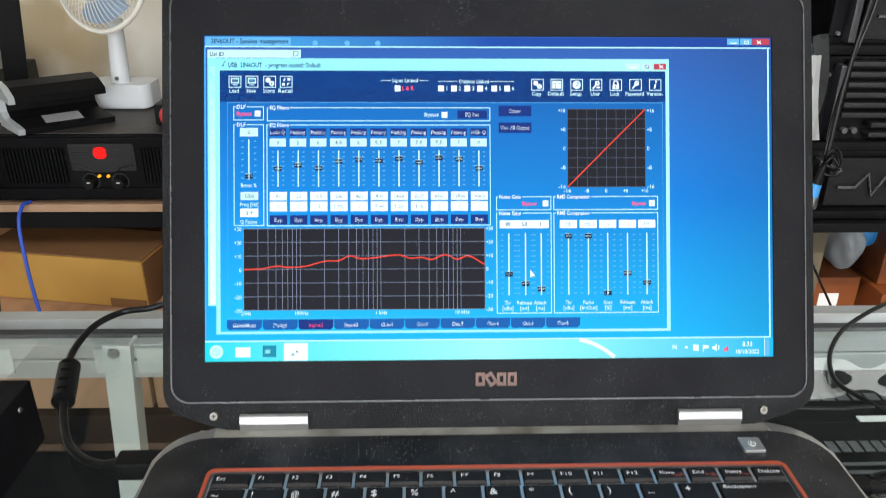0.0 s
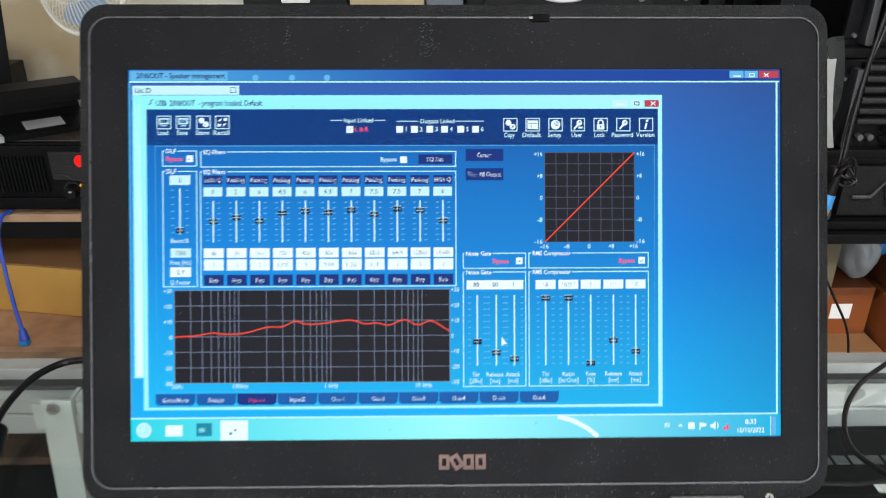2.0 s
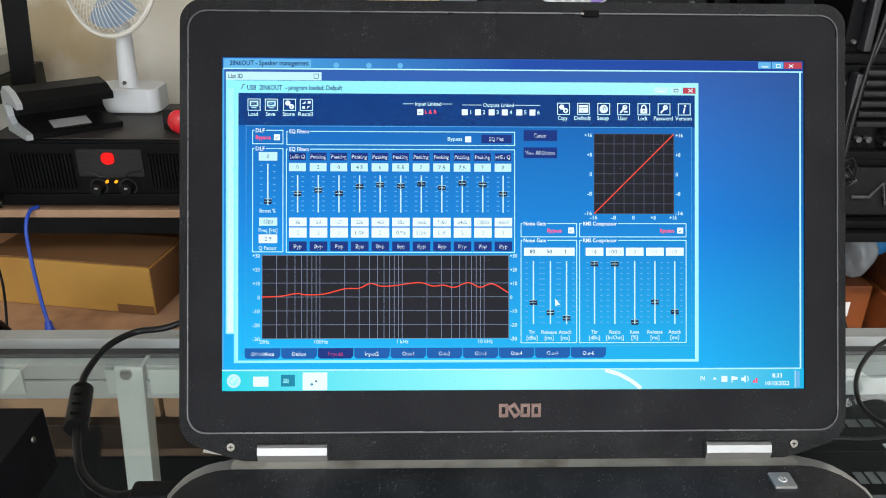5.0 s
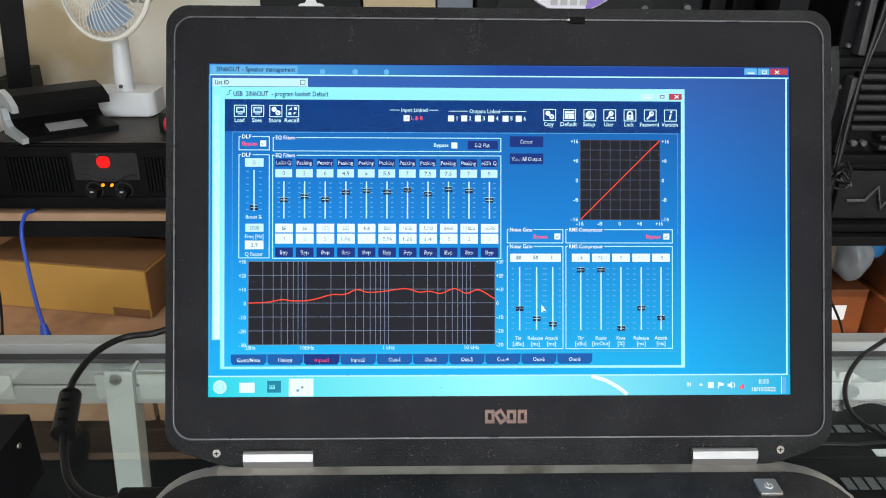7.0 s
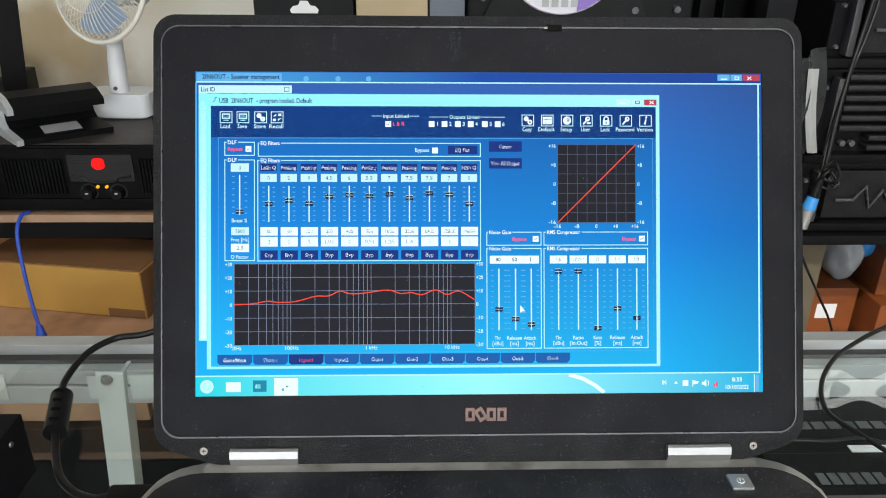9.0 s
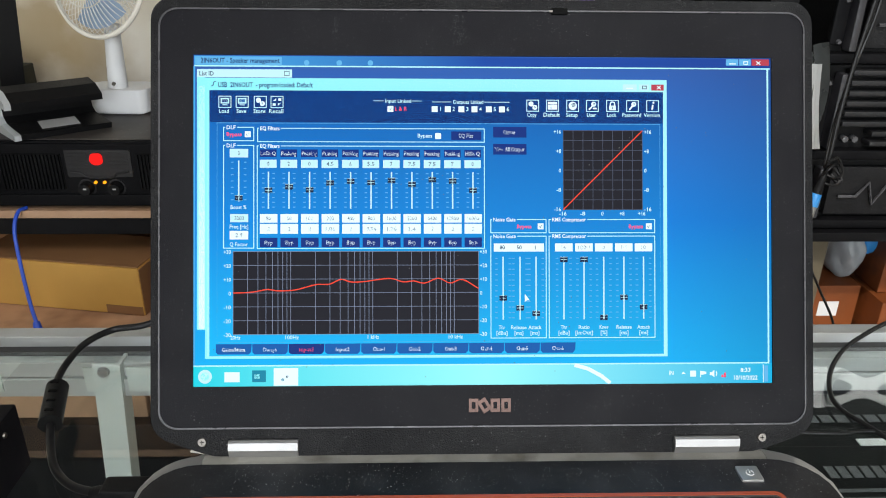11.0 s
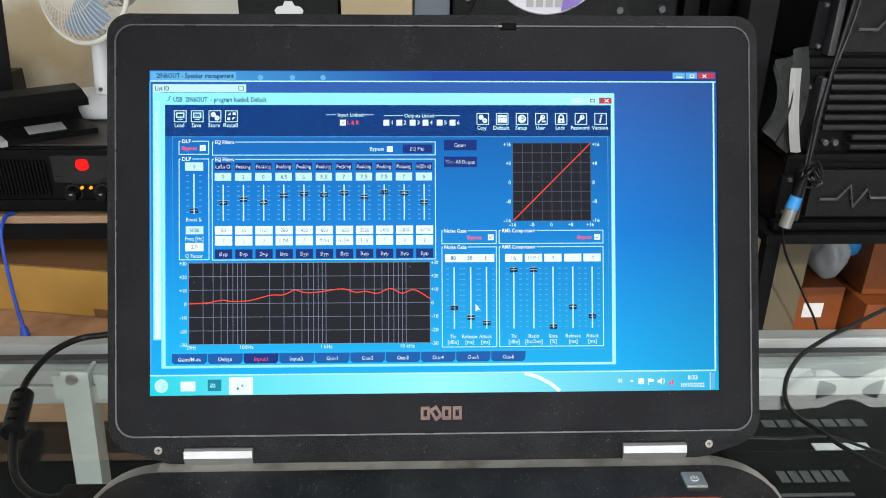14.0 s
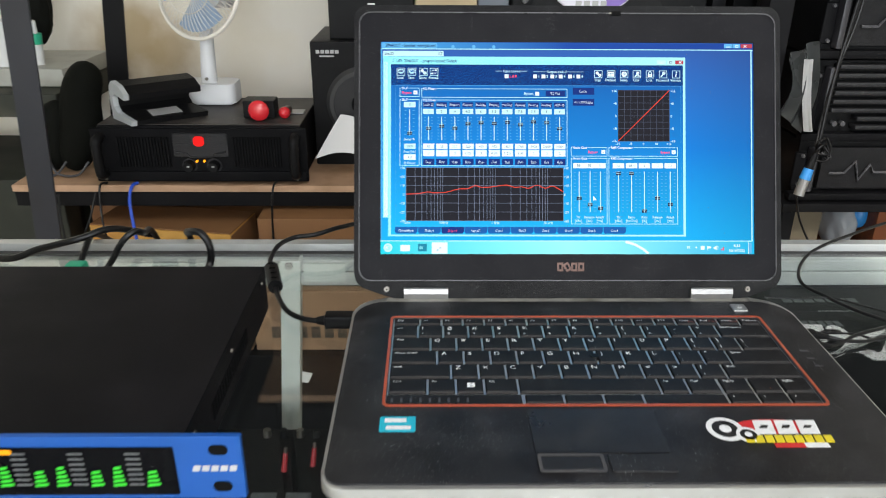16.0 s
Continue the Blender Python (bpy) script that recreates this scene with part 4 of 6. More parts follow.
def checkbox(layer, u, v, ticked=False):
    layer.rect(u - 7, v - 7, u + 7, v + 7, "white")
    if ticked:
        layer.stroke([(u - 4, v), (u - 1, v + 3), (u + 4, v - 4)], "ink", 1.5)


lay = Layer("desktop", 0, "blue desktop")
lay.rect(0, 0, 1366, 768, "desk")
lay.place()
lay = Layer("main_window", 1, "main program window")
lay.rect(2, 2, 1364, 24, "title")
lay.rect(2, 24, 1364, 27, "edge")
lay.rect(1356, 27, 1360, 722, "edge")
lay.rect(0, 27, 4, 720, "title")
lay.place()
lay = Layer("taskbar", 2, "pale cyan taskbar")
lay.rect(0, 721, 1366, 768, "taskbar")
lay.rect(0, 719, 1360, 722.5, "edge")
lay.place()
lay = Layer("list_window", 2)
lay.rect(8, 33, 229, 52, "soft")
lay.rect(8, 52, 27, 637, "cyan")
lay.rect(12, 72, 26, 634, "white")
lay.place()
lay = Layer("window_button", 2)
lay.rect(1258, 3, 1288, 18, "line")
lay.rect(1290, 3, 1318, 18, "line")
lay.rect(1320, 3, 1362, 18, "close")
lay.place()
for u in (263, 339, 412):
    lay = Layer("blurred_icon", 2)
    lay.disc(u, 17, 6.5, "line")
    lay.place()
lay = Layer("program_window", 3, "program window with a pale cyan frame")
lay.rect(27, 53, 1115, 704, "cyan")
lay.rect(31, 57, 1111, 700, "edge")
lay.rect(31, 57, 1111, 82, "cyan")
lay.place()
lay = Layer("program_pane", 4, "blue program pane")
lay.rect(37, 82, 1106, 698, "pane")
lay.rect(37, 82, 1106, 156, "navy")
lay.rect(1010, 64, 1043, 78, "soft")
lay.rect(1049, 64, 1073, 78, "soft")
lay.rect(1078, 64, 1108, 78, "close")
lay.border(54, 157, 1099, 667, "line", 1.5)
lay.place()

lay = Layer("title_shine", 3)
lay.rect(4, 4, 205, 23, "line")
lay.place()
lay = Layer("title_caption", 6)
lay.text("2IN6OUT - Speaker management", 17, 200, 12.5, 11, "navy")
lay.place()
lay = Layer("list_caption", 6)
lay.text("List ID", 14, 47, 43, 10, "ink")
lay.place()
lay = Layer("list_button", 6)
lay.border(211, 37, 223, 48, "ink", 1.2)
lay.place()
lay = Layer("program_caption", 6)
lay.text("USB  2IN6OUT  - program loaded: Default", 57, 277, 69, 11, "button")
lay.place()
lay = Layer("program_icon", 6)
lay.stroke([(42, 72), (47, 70), (47, 63), (52, 62)], "button", 1.5)
lay.place()
for u, v, ink in ((1026, 71, "ink"), (1274, 12, "white")):
    gap = 35 if v > 50 else 31
    lay = Layer("minimise_sign", 6)
    lay.rect(u - 8, v + 1, u + 8, v + 3.5, "white")
    lay.place()
    lay = Layer("maximise_sign", 6)
    lay.border(u + gap - 5, v - 4, u + gap + 6, v + 4, ink, 1.6)
    lay.place()
    lay = Layer("close_sign", 6)
    lay.stroke([(u + 2 * gap - 5, v - 4), (u + 2 * gap + 5, v + 4)], "white", 2)
    lay.stroke([(u + 2 * gap + 5, v - 4), (u + 2 * gap - 5, v + 4)], "white", 2)
    lay.place()

TOOLS = ((73, 109, "Load"), (113, 109, "Save"), (155, 109, "Store"), (194, 109, "Recall"), (795, 115, "Copy"), (842, 115, "Default"), (890, 115, "Setup"),
         (937, 115, "User"), (985, 115, "Lock"), (1033, 115, "Password"), (1081, 115, "Version"))
for i, (u, v, s) in enumerate(TOOLS):
    lay = Layer("tool_icon", 6)
    lay.border(u - 15, v - 14, u + 15, v + 14, "soft", 2)
    if i < 2:
        lay.rect(u - 10, v - 9, u + 10, v + 4, "soft")
        lay.rect(u - 7, v - 6, u + 7, v + 1, "tab" if i else "button")
        lay.rect(u - 6, v + 6, u + 6, v + 8, "soft")
    elif i in (2, 4):
        lay.disc(u - 4, v - 4, 6, "white")
        lay.disc(u + 5, v + 4, 6, "white")
        lay.disc(u + 5, v + 4, 2.4, "navy")
    elif i == 3:
        lay.poly([(u - 10, v - 2), (u - 2, v - 9), (u - 2, v - 3)], "white")
        lay.poly([(u + 10, v + 2), (u + 2, v + 9), (u + 2, v + 3)], "white")
        lay.rect(u + 3, v - 9, u + 10, v - 3, "white")
        lay.rect(u - 10, v + 3, u - 3, v + 9, "white")
    elif i == 5:
        lay.rect(u - 11, v - 9, u + 11, v + 9, "white")
        lay.rect(u - 10, v - 4, u + 10, v - 2, "button")
        lay.rect(u - 4, v - 2, u - 2.5, v + 8, "button")
    elif i == 6:
        lay.disc(u, v, 10, "white")
        lay.disc(u + 2, v - 2, 5, "navy")
    elif i in (7, 9):
        lay.disc(u + 3, v - 4, 6, "white")
        lay.stroke([(u + 1, v - 1), (u - 8, v + 9)], "white", 4)
        lay.disc(u + 4, v - 5, 2.2, "navy")
        if i == 7:
            lay.rect(u + 1, v + 4, u + 10, v + 8, "white")
    elif i == 8:
        lay.rect(u - 8, v - 1, u + 8, v + 10, "white")
        lay.stroke([(u - 5, v), (u - 5, v - 7), (u, v - 10), (u + 5, v - 7), (u + 5, v)], "white", 3)
        lay.rect(u - 1.5, v + 2, u + 1.5, v + 7, "navy")
    else:
        lay.stroke([(u + 1, v - 3), (u - 2, v + 9)], "white", 4)
        lay.disc(u + 2, v - 8, 2.6, "white")
    w = 5.6 * len(s)
    lay.text(s, u - w / 2 - 2, u + w / 2 - 2, v + 21, 9.5, "soft")
    lay.place()
for u0, u1, v, u2, u3, s in ((419, 443, 105, 510, 533, "Input Linked"), (557, 602, 107, 680, 740, "Outputs Linked")):
    lay = Layer("link_caption", 6)
    lay.rect(u0, v - 0.5, u1, v + 1, "soft")
    lay.rect(u2, v - 0.5, u3, v + 1, "soft")
    lay.text(s, u1 + 4, u2 - 2, v, 9, "soft")
    lay.place()
for u, n in ((459, "L & R"), (563, "1"), (594, "2"), (626, "3"), (657, "4"), (691, "5"), (722, "6")):
    lay = Layer("link_checkbox", 6)
    checkbox(lay, u, 124, u == 459)
    lay.text(n, u + 11, u + 11 + (28 if u == 459 else 6), 123.5, 9.3, "pink" if u == 459 else "soft")
    lay.place()

lay = Layer("bass_control", 6, "bass boost control")
group_frame(lay, 69, 167, 141, 200, "DLF", 77, 98)
lay.text("Bypass", 77, 112, 184, 9, "pink")
checkbox(lay, 126, 184, True)
group_frame(lay, 69, 209, 141, 449, "DLF", 77, 98)
value(lay, 84, 218, 127, 238, "0", "soft")
slider(lay, 105, 245, 340, 332, 15, 7)
lay.text("Boost %", 86, 123, 353, 9, "soft")
value(lay, 85, 369, 127, 388, "5000", "soft")
lay.text("Freq [Hz]", 84, 127, 398, 9, "soft")
value(lay, 84, 408, 127, 428, "2.9")
lay.text("Q Factor", 84, 126, 439, 9, "soft")
lay.place()

lay = Layer("filter_frame", 6, "equaliser frame")
group_frame(lay, 148, 169, 681, 202, "EQ Filters", 155, 200)
lay.text("Bypass", 523, 557, 186, 9, "soft")
checkbox(lay, 571, 187)
lay.rect(602, 176, 673, 196, "button")
lay.text("EQ Flat", 620, 654, 186, 9, "white")
group_frame(lay, 147, 210, 681, 450, "EQ Filters", 155, 200)
GAIN = ("0", "2", "0", "4.5", "6", "5.5", "7", "7.5", "7.5", "7", "0")
THUMB = (314, 306, 313, 297, 293, 296, 291, 300, 289, 292, 314)
HERTZ = ("80", "50", "100", "200", "400", "800", "1600", "3200", "6400", "12800", "16000")
QS = ("2", "2", "2", "1.06", "2", "0.94", "1.26", "1.4", "2", "2", "2")
for i in range(11):
    u = 154 + i * 47.9
    lay.place()
    lay = Layer("band_control", 7, "equaliser band slider")
    lay.rect(u, 219, u + 39, 237, "button")
    s = "LoSh Q" if i == 0 else "HiSh Q" if i == 10 else "Peaking"
    lay.text(s, u + 2, u + 37, 228, 9, "white")
    value(lay, u, 243, u + 39, 262, GAIN[i], "soft")
    slider(lay, u + 20, 271, 357, THUMB[i], 12, 8)
    value(lay, u, 369, u + 41, 389, HERTZ[i])
    value(lay, u, 392, u + 41, 415, QS[i])
    lay.rect(u, 424, u + 41, 446, "button")
    lay.text("Byp", u + 11, u + 30, 435, 9, "white")
lay.place()

lay = Layer("response_graph", 6, "black response graph with a grey grid")
lay.rect(92, 456, 666, 648, "black")
lay.place()
lay = Layer("graph_grid", 8)
decade = lambda f: 92 + 574 * math.log10(f / 20) / 3
for f in [k * d for d in (10, 100, 1000) for k in range(1, 10)] + [10000, 20000]:
    if f >= 20:
        lay.rect(decade(f) - 0.6, 456, decade(f) + 0.6, 648, "grid")
for k in range(7):
    lay.rect(92, 456 + 32 * k - 0.55, 666, 456 + 32 * k + 0.55, "grid")
    s = "%+d" % (30 - 10 * k) if k != 3 else "0"
    w = 5.6 * len(s)
    lay.text(s, 87 - w, 87, 457 + 32 * k, 9, "soft")
    lay.text(s, 669, 669 + w, 457 + 32 * k, 9, "soft")
for s, u0, u1 in (("20Hz", 86, 109), ("100Hz", 213, 245), ("1 kHz", 405, 432), ("10 kHz", 595, 629)):
    lay.text(s, u0, u1, 655, 9, "soft")
lay.place("stuff")
lay = Layer("response_curve", 10, "red response curve")
curve = [(92, 552), (136, 550), (171, 544), (196, 547), (237, 545), (284, 533), (316, 532), (343, 521), (367, 527), (399, 526), (456, 519), (488, 527), (513, 525),
         (539, 530), (571, 519), (599, 530), (628, 522), (666, 543)]
lay.stroke([(p.x, p.y) for p in smooth_path([(u, v, 0) for u, v in curve], 5)], "red", 2.6)
lay.place()

for i, s in enumerate(("Gains/Mute", "Delays", "Input1", "Input2", "Out-1", "Out-2", "Out-3", "Out-4", "Out-5", "Out-6")):
    u = 52 + i * 84.5
    lay = Layer("page_tab", 6)
    lay.poly([(u, 670), (u, 689), (u + 5, 694), (u + 76, 694), (u + 82, 688), (u + 83, 670)], "button" if i == 2 else "tab")
    w = min(5.4 * len(s), 56)
    lay.text(s, u + 41 - w / 2, u + 41 + w / 2, 683, 9, "pink" if i == 2 else "white")
    lay.place()
for v0, s, w in ((165, "Cursor", 30), (205, "View All Output", 70)):
    lay = Layer("push_button", 6)
    lay.rect(701, v0, 780, v0 + 25, "button")
    lay.text(s, 740 - w / 2, 740 + w / 2, v0 + 12.5, 9.5, "white")
    lay.place()

lay = Layer("level_plot", 6, "black level plot")
lay.rect(867, 173, 1056, 359, "black")
lay.place()
lay = Layer("plot_grid", 8)
for k in range(9):
    lay.rect(867 + 23.6 * k - 0.6, 173, 867 + 23.6 * k + 0.6, 359, "grid_dim")
    lay.rect(867, 173 + 23.25 * k - 0.6, 1056, 173 + 23.25 * k + 0.6, "grid_dim")
for k, s in enumerate(("+16", "+8", "0", "-8", "-16")):
    w = 5.8 * len(s)
    lay.text(s, 862 - w, 862, 176 + 45.5 * k, 9, "soft")
    lay.text(s, 1060, 1060 + w, 176 + 45.5 * k, 9, "soft")
    t = ("-16", "-8", "0", "+8", "+16")[k]
    lay.text(t, 866 + 47 * k - 2.9 * len(t), 866 + 47 * k + 2.9 * len(t), 368, 9, "soft")
lay.place("stuff")
lay = Layer("plot_line", 10, "red diagonal line")
lay.stroke([(867, 359), (1056, 173)], "red", 2.4)
lay.place()

lay = Layer("gate_control", 6, "noise gate frame")
group_frame(lay, 694, 381, 827, 414, "Noise Gate", 701, 754)
lay.text("Bypass", 757, 791, 398, 9, "pink")
checkbox(lay, 813, 398, True)
group_frame(lay, 694, 420, 827, 660, "Noise Gate", 701, 754)
lay.rect(702, 438, 821, 457, "white")
for u, at, s, unit, num in ((724, 566, "Thr", "[dBu]", "80"), (764, 589, "Release", "[ms]", "50"), (802, 602, "Attack", "[ms]", "1")):
    lay.place()
    lay = Layer("gate_slider", 7)
    slider(lay, u, 469, 616, at, 16, 12)
    lay.text(num, u - 3 * len(num) - 2, u + 3 * len(num) - 2, 447, 9, "ink")
    lay.text(s, u - 2.6 * len(s) - 3, u + 2.6 * len(s) - 3, 634, 9, "soft")
    lay.text(unit, u - 2.6 * len(unit) - 3, u + 2.6 * len(unit) - 3, 647, 9, "soft")
lay.place()
lay = Layer("compressor_control", 6, "compressor frame")
group_frame(lay, 832, 381, 1086, 414, "RMS Compressor", 841, 921)
lay.text("Bypass", 1023, 1057, 398, 9, "pink")
checkbox(lay, 1071, 398, True)
group_frame(lay, 832, 420, 1086, 660, "RMS Compressor", 841, 921)
for u, at, s, unit, num in ((868, 476, "Thr", "[dBu]", "16"), (916, 476, "Ratio", "[In:Out]", "100:1"), (963, 612, "Knee", "[%]", "0"), (1011, 565, "Release", "[ms]", "1:1"),
                            (1058, 588, "Attack", "[ms]", "10")):
    lay.place()
    lay = Layer("compressor_slider", 7)
    value(lay, u - 21, 438, u + 21, 457, num)
    slider(lay, u, 469, 616, at, 16, 12)
    lay.text(s, u - 2.6 * len(s), u + 2.6 * len(s), 634, 9, "soft")
    lay.text(unit, u - 2.6 * len(unit), u + 2.6 * len(unit), 647, 9, "soft")
lay.place()

lay = Layer("start_button", 5, "round pale start button")
lay.disc(27, 745, 16, "soft", 24)
lay.disc(27, 745, 10, "cyan", 20)
lay.poly([(18, 745), (26, 737), (34, 738), (30, 747), (24, 752)], "white")
lay.place()
lay = Layer("task_button", 5)
lay.rect(72, 735, 107, 758, "white")
lay.place()
lay = Layer("task_button", 5)
lay.rect(136, 731, 168, 758, "teal")
lay.rect(141, 740, 154, 750, "cyan")
lay.place()
lay = Layer("task_button", 5)
lay.rect(186, 726, 243, 767, "white")
lay.disc(207, 753, 3.5, "teal")
lay.disc(217, 746, 3, "ink")
lay.place()
lay = Layer("wallpaper_streak", 5, "curved white streak of the wallpaper")
lay.stroke([(893, 723), (925, 732), (955, 748), (978, 766)], "white", 9)
lay.place()
lay = Layer("tray_text", 5)
lay.text("IN", 1119, 1129, 743, 10, "white")
lay.place()
for shape in ([(1148, 746), (1158, 746), (1153, 740)], [(1169, 752), (1183, 752), (1183, 738), (1169, 738)], [(1193, 738), (1208, 741), (1207, 746), (1195, 748), (1195, 754), (1193, 754)]):
    lay = Layer("tray_icon", 5)
    lay.poly(shape, "white")
    lay.place()
lay = Layer("sound_icon", 5)
lay.poly([(1216, 742), (1221, 742), (1227, 736), (1227, 754), (1221, 749), (1216, 749)], "white")
lay.stroke([(1231, 739), (1233, 745), (1231, 751)], "white", 2)
lay.place()
lay = Layer("signal_icon", 5)
lay.rect(1244, 748, 1249, 754, "pink")
lay.rect(1250, 743, 1255, 754, "pink")
lay.place()
for s, u0, u1, v in (("8:33", 1290, 1314, 737), ("10/10/2022", 1274, 1331, 755)):
    lay = Layer("clock_text", 5)
    lay.text(s, u0, u1, v, 10, "white")
    lay.place()
lay = Layer("desktop_button", 5)
lay.rect(1344, 725, 1345.5, 767, "white")
lay.rect(1347, 727, 1356, 765, "line")
lay.place()
lay = Layer("pointer", 12, "white mouse pointer")
lay.poly([(775, 556), (775, 575), (780, 571), (787, 571)], "white")
lay.place()
set_letters()
for layer, kind in LAYERS:
    layer.make(kind)
motes = bmesh.new()
rng = random.Random(21)
for _ in range(150):
    x, y, r = rng.uniform(-0.153, 0.153), rng.uniform(0.004, 0.173), rng.uniform(0.00007, 0.00020)
    box(x - r, y - r, -0.0002, x + r, y + r * rng.uniform(0.6, 1.6), -0.0001, bm=motes)
tagged(part("dust_specks", motes, M["dust_grey"], screen, m=LID), kind="stuff")


# ---- on the counter: rack processor and cables ----
unit = thing("rack_processor", (-0.46, 0.25, GLASS), "black rack-mount audio processor with a blue front panel", "audio processor")
case = box(-0.672, 0.1425, 0.9545, -0.2535, 0.368, 0.9945, 0.0008)
part("case", case, M["blackmetal"], unit, "black powder-coated steel case")
for x in (-0.64, -0.285):
    for y in (0.17, 0.34):
        part("rubber_foot", cyl((x, y, GLASS + 0.0003), (x, y, 0.9546), 0.007, n=14), M["groove"], unit)
for y, z in ((0.160, 0.984), (0.352, 0.986), (0.250, 0.985)):
    part("case_screw", cyl((-0.2536, y, z), (-0.2526, y, z), 0.0017, 0.0014, 12), M["steel"], unit)
for k in range(16):
    part("side_vent", box(-0.2540, 0.196 + k * 0.0062, 0.966, -0.2530, 0.1992 + k * 0.0062, 0.979), M["slot"], unit)
panel_outline = rounded(-0.703, 0.9535, -0.2205, 0.9975, 0.0012, 3)
UPRIGHT = Matrix(((1, 0, 0, 0), (0, 0, -1, 0.1425), (0, 1, 0, 0), (0, 0, 0, 1)))
panel = part("front_panel", prism(panel_outline, 0.0, 0.0035, bevel=0.0006), M["blue_panel"], unit, "blue anodised front panel", m=UPRIGHT)
part("display_window", prism(rounded(-0.62, 0.957, -0.2585, 0.9905, 0.001, 3), 0.0036, 0.0042), M["display_black"], unit, "dark meter window", m=UPRIGHT)
for x in (-0.2335, -0.690):
    for z in (0.9885, 0.9625):
        part("mount_slot", prism(rounded(x - 0.0055, z - 0.0034, x + 0.0055, z + 0.0034, 0.0033, 4), 0.0036, 0.0040), M["slot"], panel, m=UPRIGHT)
for k in range(5):
    part("maker_mark", prism([(-0.2495 + k * 0.0052, 0.9735), (-0.2455 + k * 0.0052, 0.9735), (-0.2445 + k * 0.0052, 0.9775), (-0.2485 + k * 0.0052, 0.9775)], 0.0036, 0.0039),
         M["white_print"], panel, m=UPRIGHT)
for gx in (-0.346, -0.314, -0.282, -0.378, -0.41):
    for k in range(7):
        part("meter_mark", prism([(gx - 0.0042, 0.9640 + k * 0.0036), (gx + 0.0042, 0.9640 + k * 0.0036), (gx + 0.0042, 0.9655 + k * 0.0036), (gx - 0.0042, 0.9655 + k * 0.0036)], 0.0043, 0.0045),
             M["led_grey"], panel, m=UPRIGHT)
    for side in (-1, 1):
        for k in range(5 if side < 0 else 4):
            x, w = gx + side * 0.0098, 0.0036 - 0.0004 * k
            part("meter_light", prism([(x - w, 0.9632 + k * 0.0030), (x + w, 0.9640 + k * 0.0030), (x + w, 0.9658 + k * 0.0030), (x - w, 0.9650 + k * 0.0030)], 0.0043, 0.0047), M["led_green"], panel, m=UPRIGHT)
part("status_light", prism(rounded(-0.3610, 0.9862, -0.3490, 0.9892, 0.001, 2), 0.0043, 0.0047), M["led_amber"], panel, m=UPRIGHT)

adapter = thing("power_cable", (-0.253, 0.401, GLASS), "black laptop power cable with a ferrite lump", "cable")
part("cord", tube([(-0.150, 0.600, 0.90), (-0.185, 0.535, 0.962), (-0.205, 0.505, 0.974), (-0.229, 0.490, 0.972), (-0.2500, 0.487, 0.970), (-0.2620, 0.468, 0.970), (-0.2650, 0.440, 0.968),
                   (-0.2600, 0.418, 0.966), (-0.2525, 0.395, 0.964), (-0.2465, 0.378, 0.960), (-0.2360, 0.359, 0.957), (-0.2200, 0.345, 0.957), (-0.2010, 0.339, 0.958),
                   (-0.1960, 0.338, 0.959)], 0.0023, 12), M["cable"], adapter)
lump = cyl((-0.2612, 0.424, 0.9662), (-0.2512, 0.390, 0.9640), 0.0066, n=24)
bmesh.ops.bevel(lump, geom=[e for e in lump.edges if abs(e.calc_face_angle(0)) > 1], offset=0.0016, segments=2, affect="EDGES")
ferrite = part("ferrite_lump", lump, M["blackplastic"], adapter)
for k in range(4):
    c = Vector((-0.2602, 0.4205, 0.9728)).lerp(Vector((-0.2525, 0.3945, 0.9710)), k / 3)
    part("grip_slot", box(c.x - 0.0024, c.y - 0.0008, c.z - 0.0006, c.x + 0.0024, c.y + 0.0008, c.z + 0.0004), M["slot"], ferrite)
part("plug", box(-0.2010, 0.3305, 0.9548, -0.1768, 0.3435, 0.9665, 0.0022), M["blackplastic"], adapter)
part("strain_relief", cyl((-0.2075, 0.3375, 0.9595), (-0.2005, 0.3370, 0.9600), 0.0032, 0.0045, 14), M["blackplastic"], adapter)

cable_label = "thin black cable lying across the counter"
solo("signal_cable", tube([(0.62, 0.70, 0.93), (0.45, 0.575, 0.966), (0.365, 0.534, 0.965), (0.320, 0.508, 0.964), (0.291, 0.491, 0.963), (0.261, 0.470, 0.960), (0.241, 0.446, 0.955),
                           (0.2325, 0.419, 0.9522), (0.2425, 0.394, 0.9522), (0.250, 0.378, 0.9522), (0.264, 0.359, 0.9522), (0.300, 0.325, 0.9522), (0.360, 0.295, 0.9522)], 0.0016, 10),
     M["cable"], cable_label, "cable", "cables on the counter")
solo("signal_cable", tube([(0.186, 0.392, 0.9522), (0.217, 0.390, 0.9522), (0.245, 0.391, 0.9522), (0.272, 0.372, 0.9522), (0.31, 0.345, 0.9522), (0.40, 0.30, 0.9522)], 0.0010, 8), M["cable"], cable_label, "cable",
     "cables on the counter")
usb = thing("usb_cable", (0.20, 0.31, GLASS), "black data cables plugged into the laptop's side", "cable")
part("plug", box(0.1755, 0.3120, 0.9535, 0.1960, 0.3215, 0.9615, 0.002), M["blackplastic"], usb, "black moulded plug")
part("plug", box(0.1755, 0.2970, 0.9535, 0.1920, 0.3060, 0.9610, 0.002), M["blackplastic"], usb, "black moulded plug")
part("strain_relief", cyl((0.1955, 0.317, 0.9575), (0.2060, 0.316, 0.9560), 0.0034, 0.0020, 14), M["blackplastic"], usb)
part("strain_relief", cyl((0.1915, 0.3015, 0.9570), (0.2010, 0.303, 0.9555), 0.0034, 0.0020, 14), M["blackplastic"], usb)
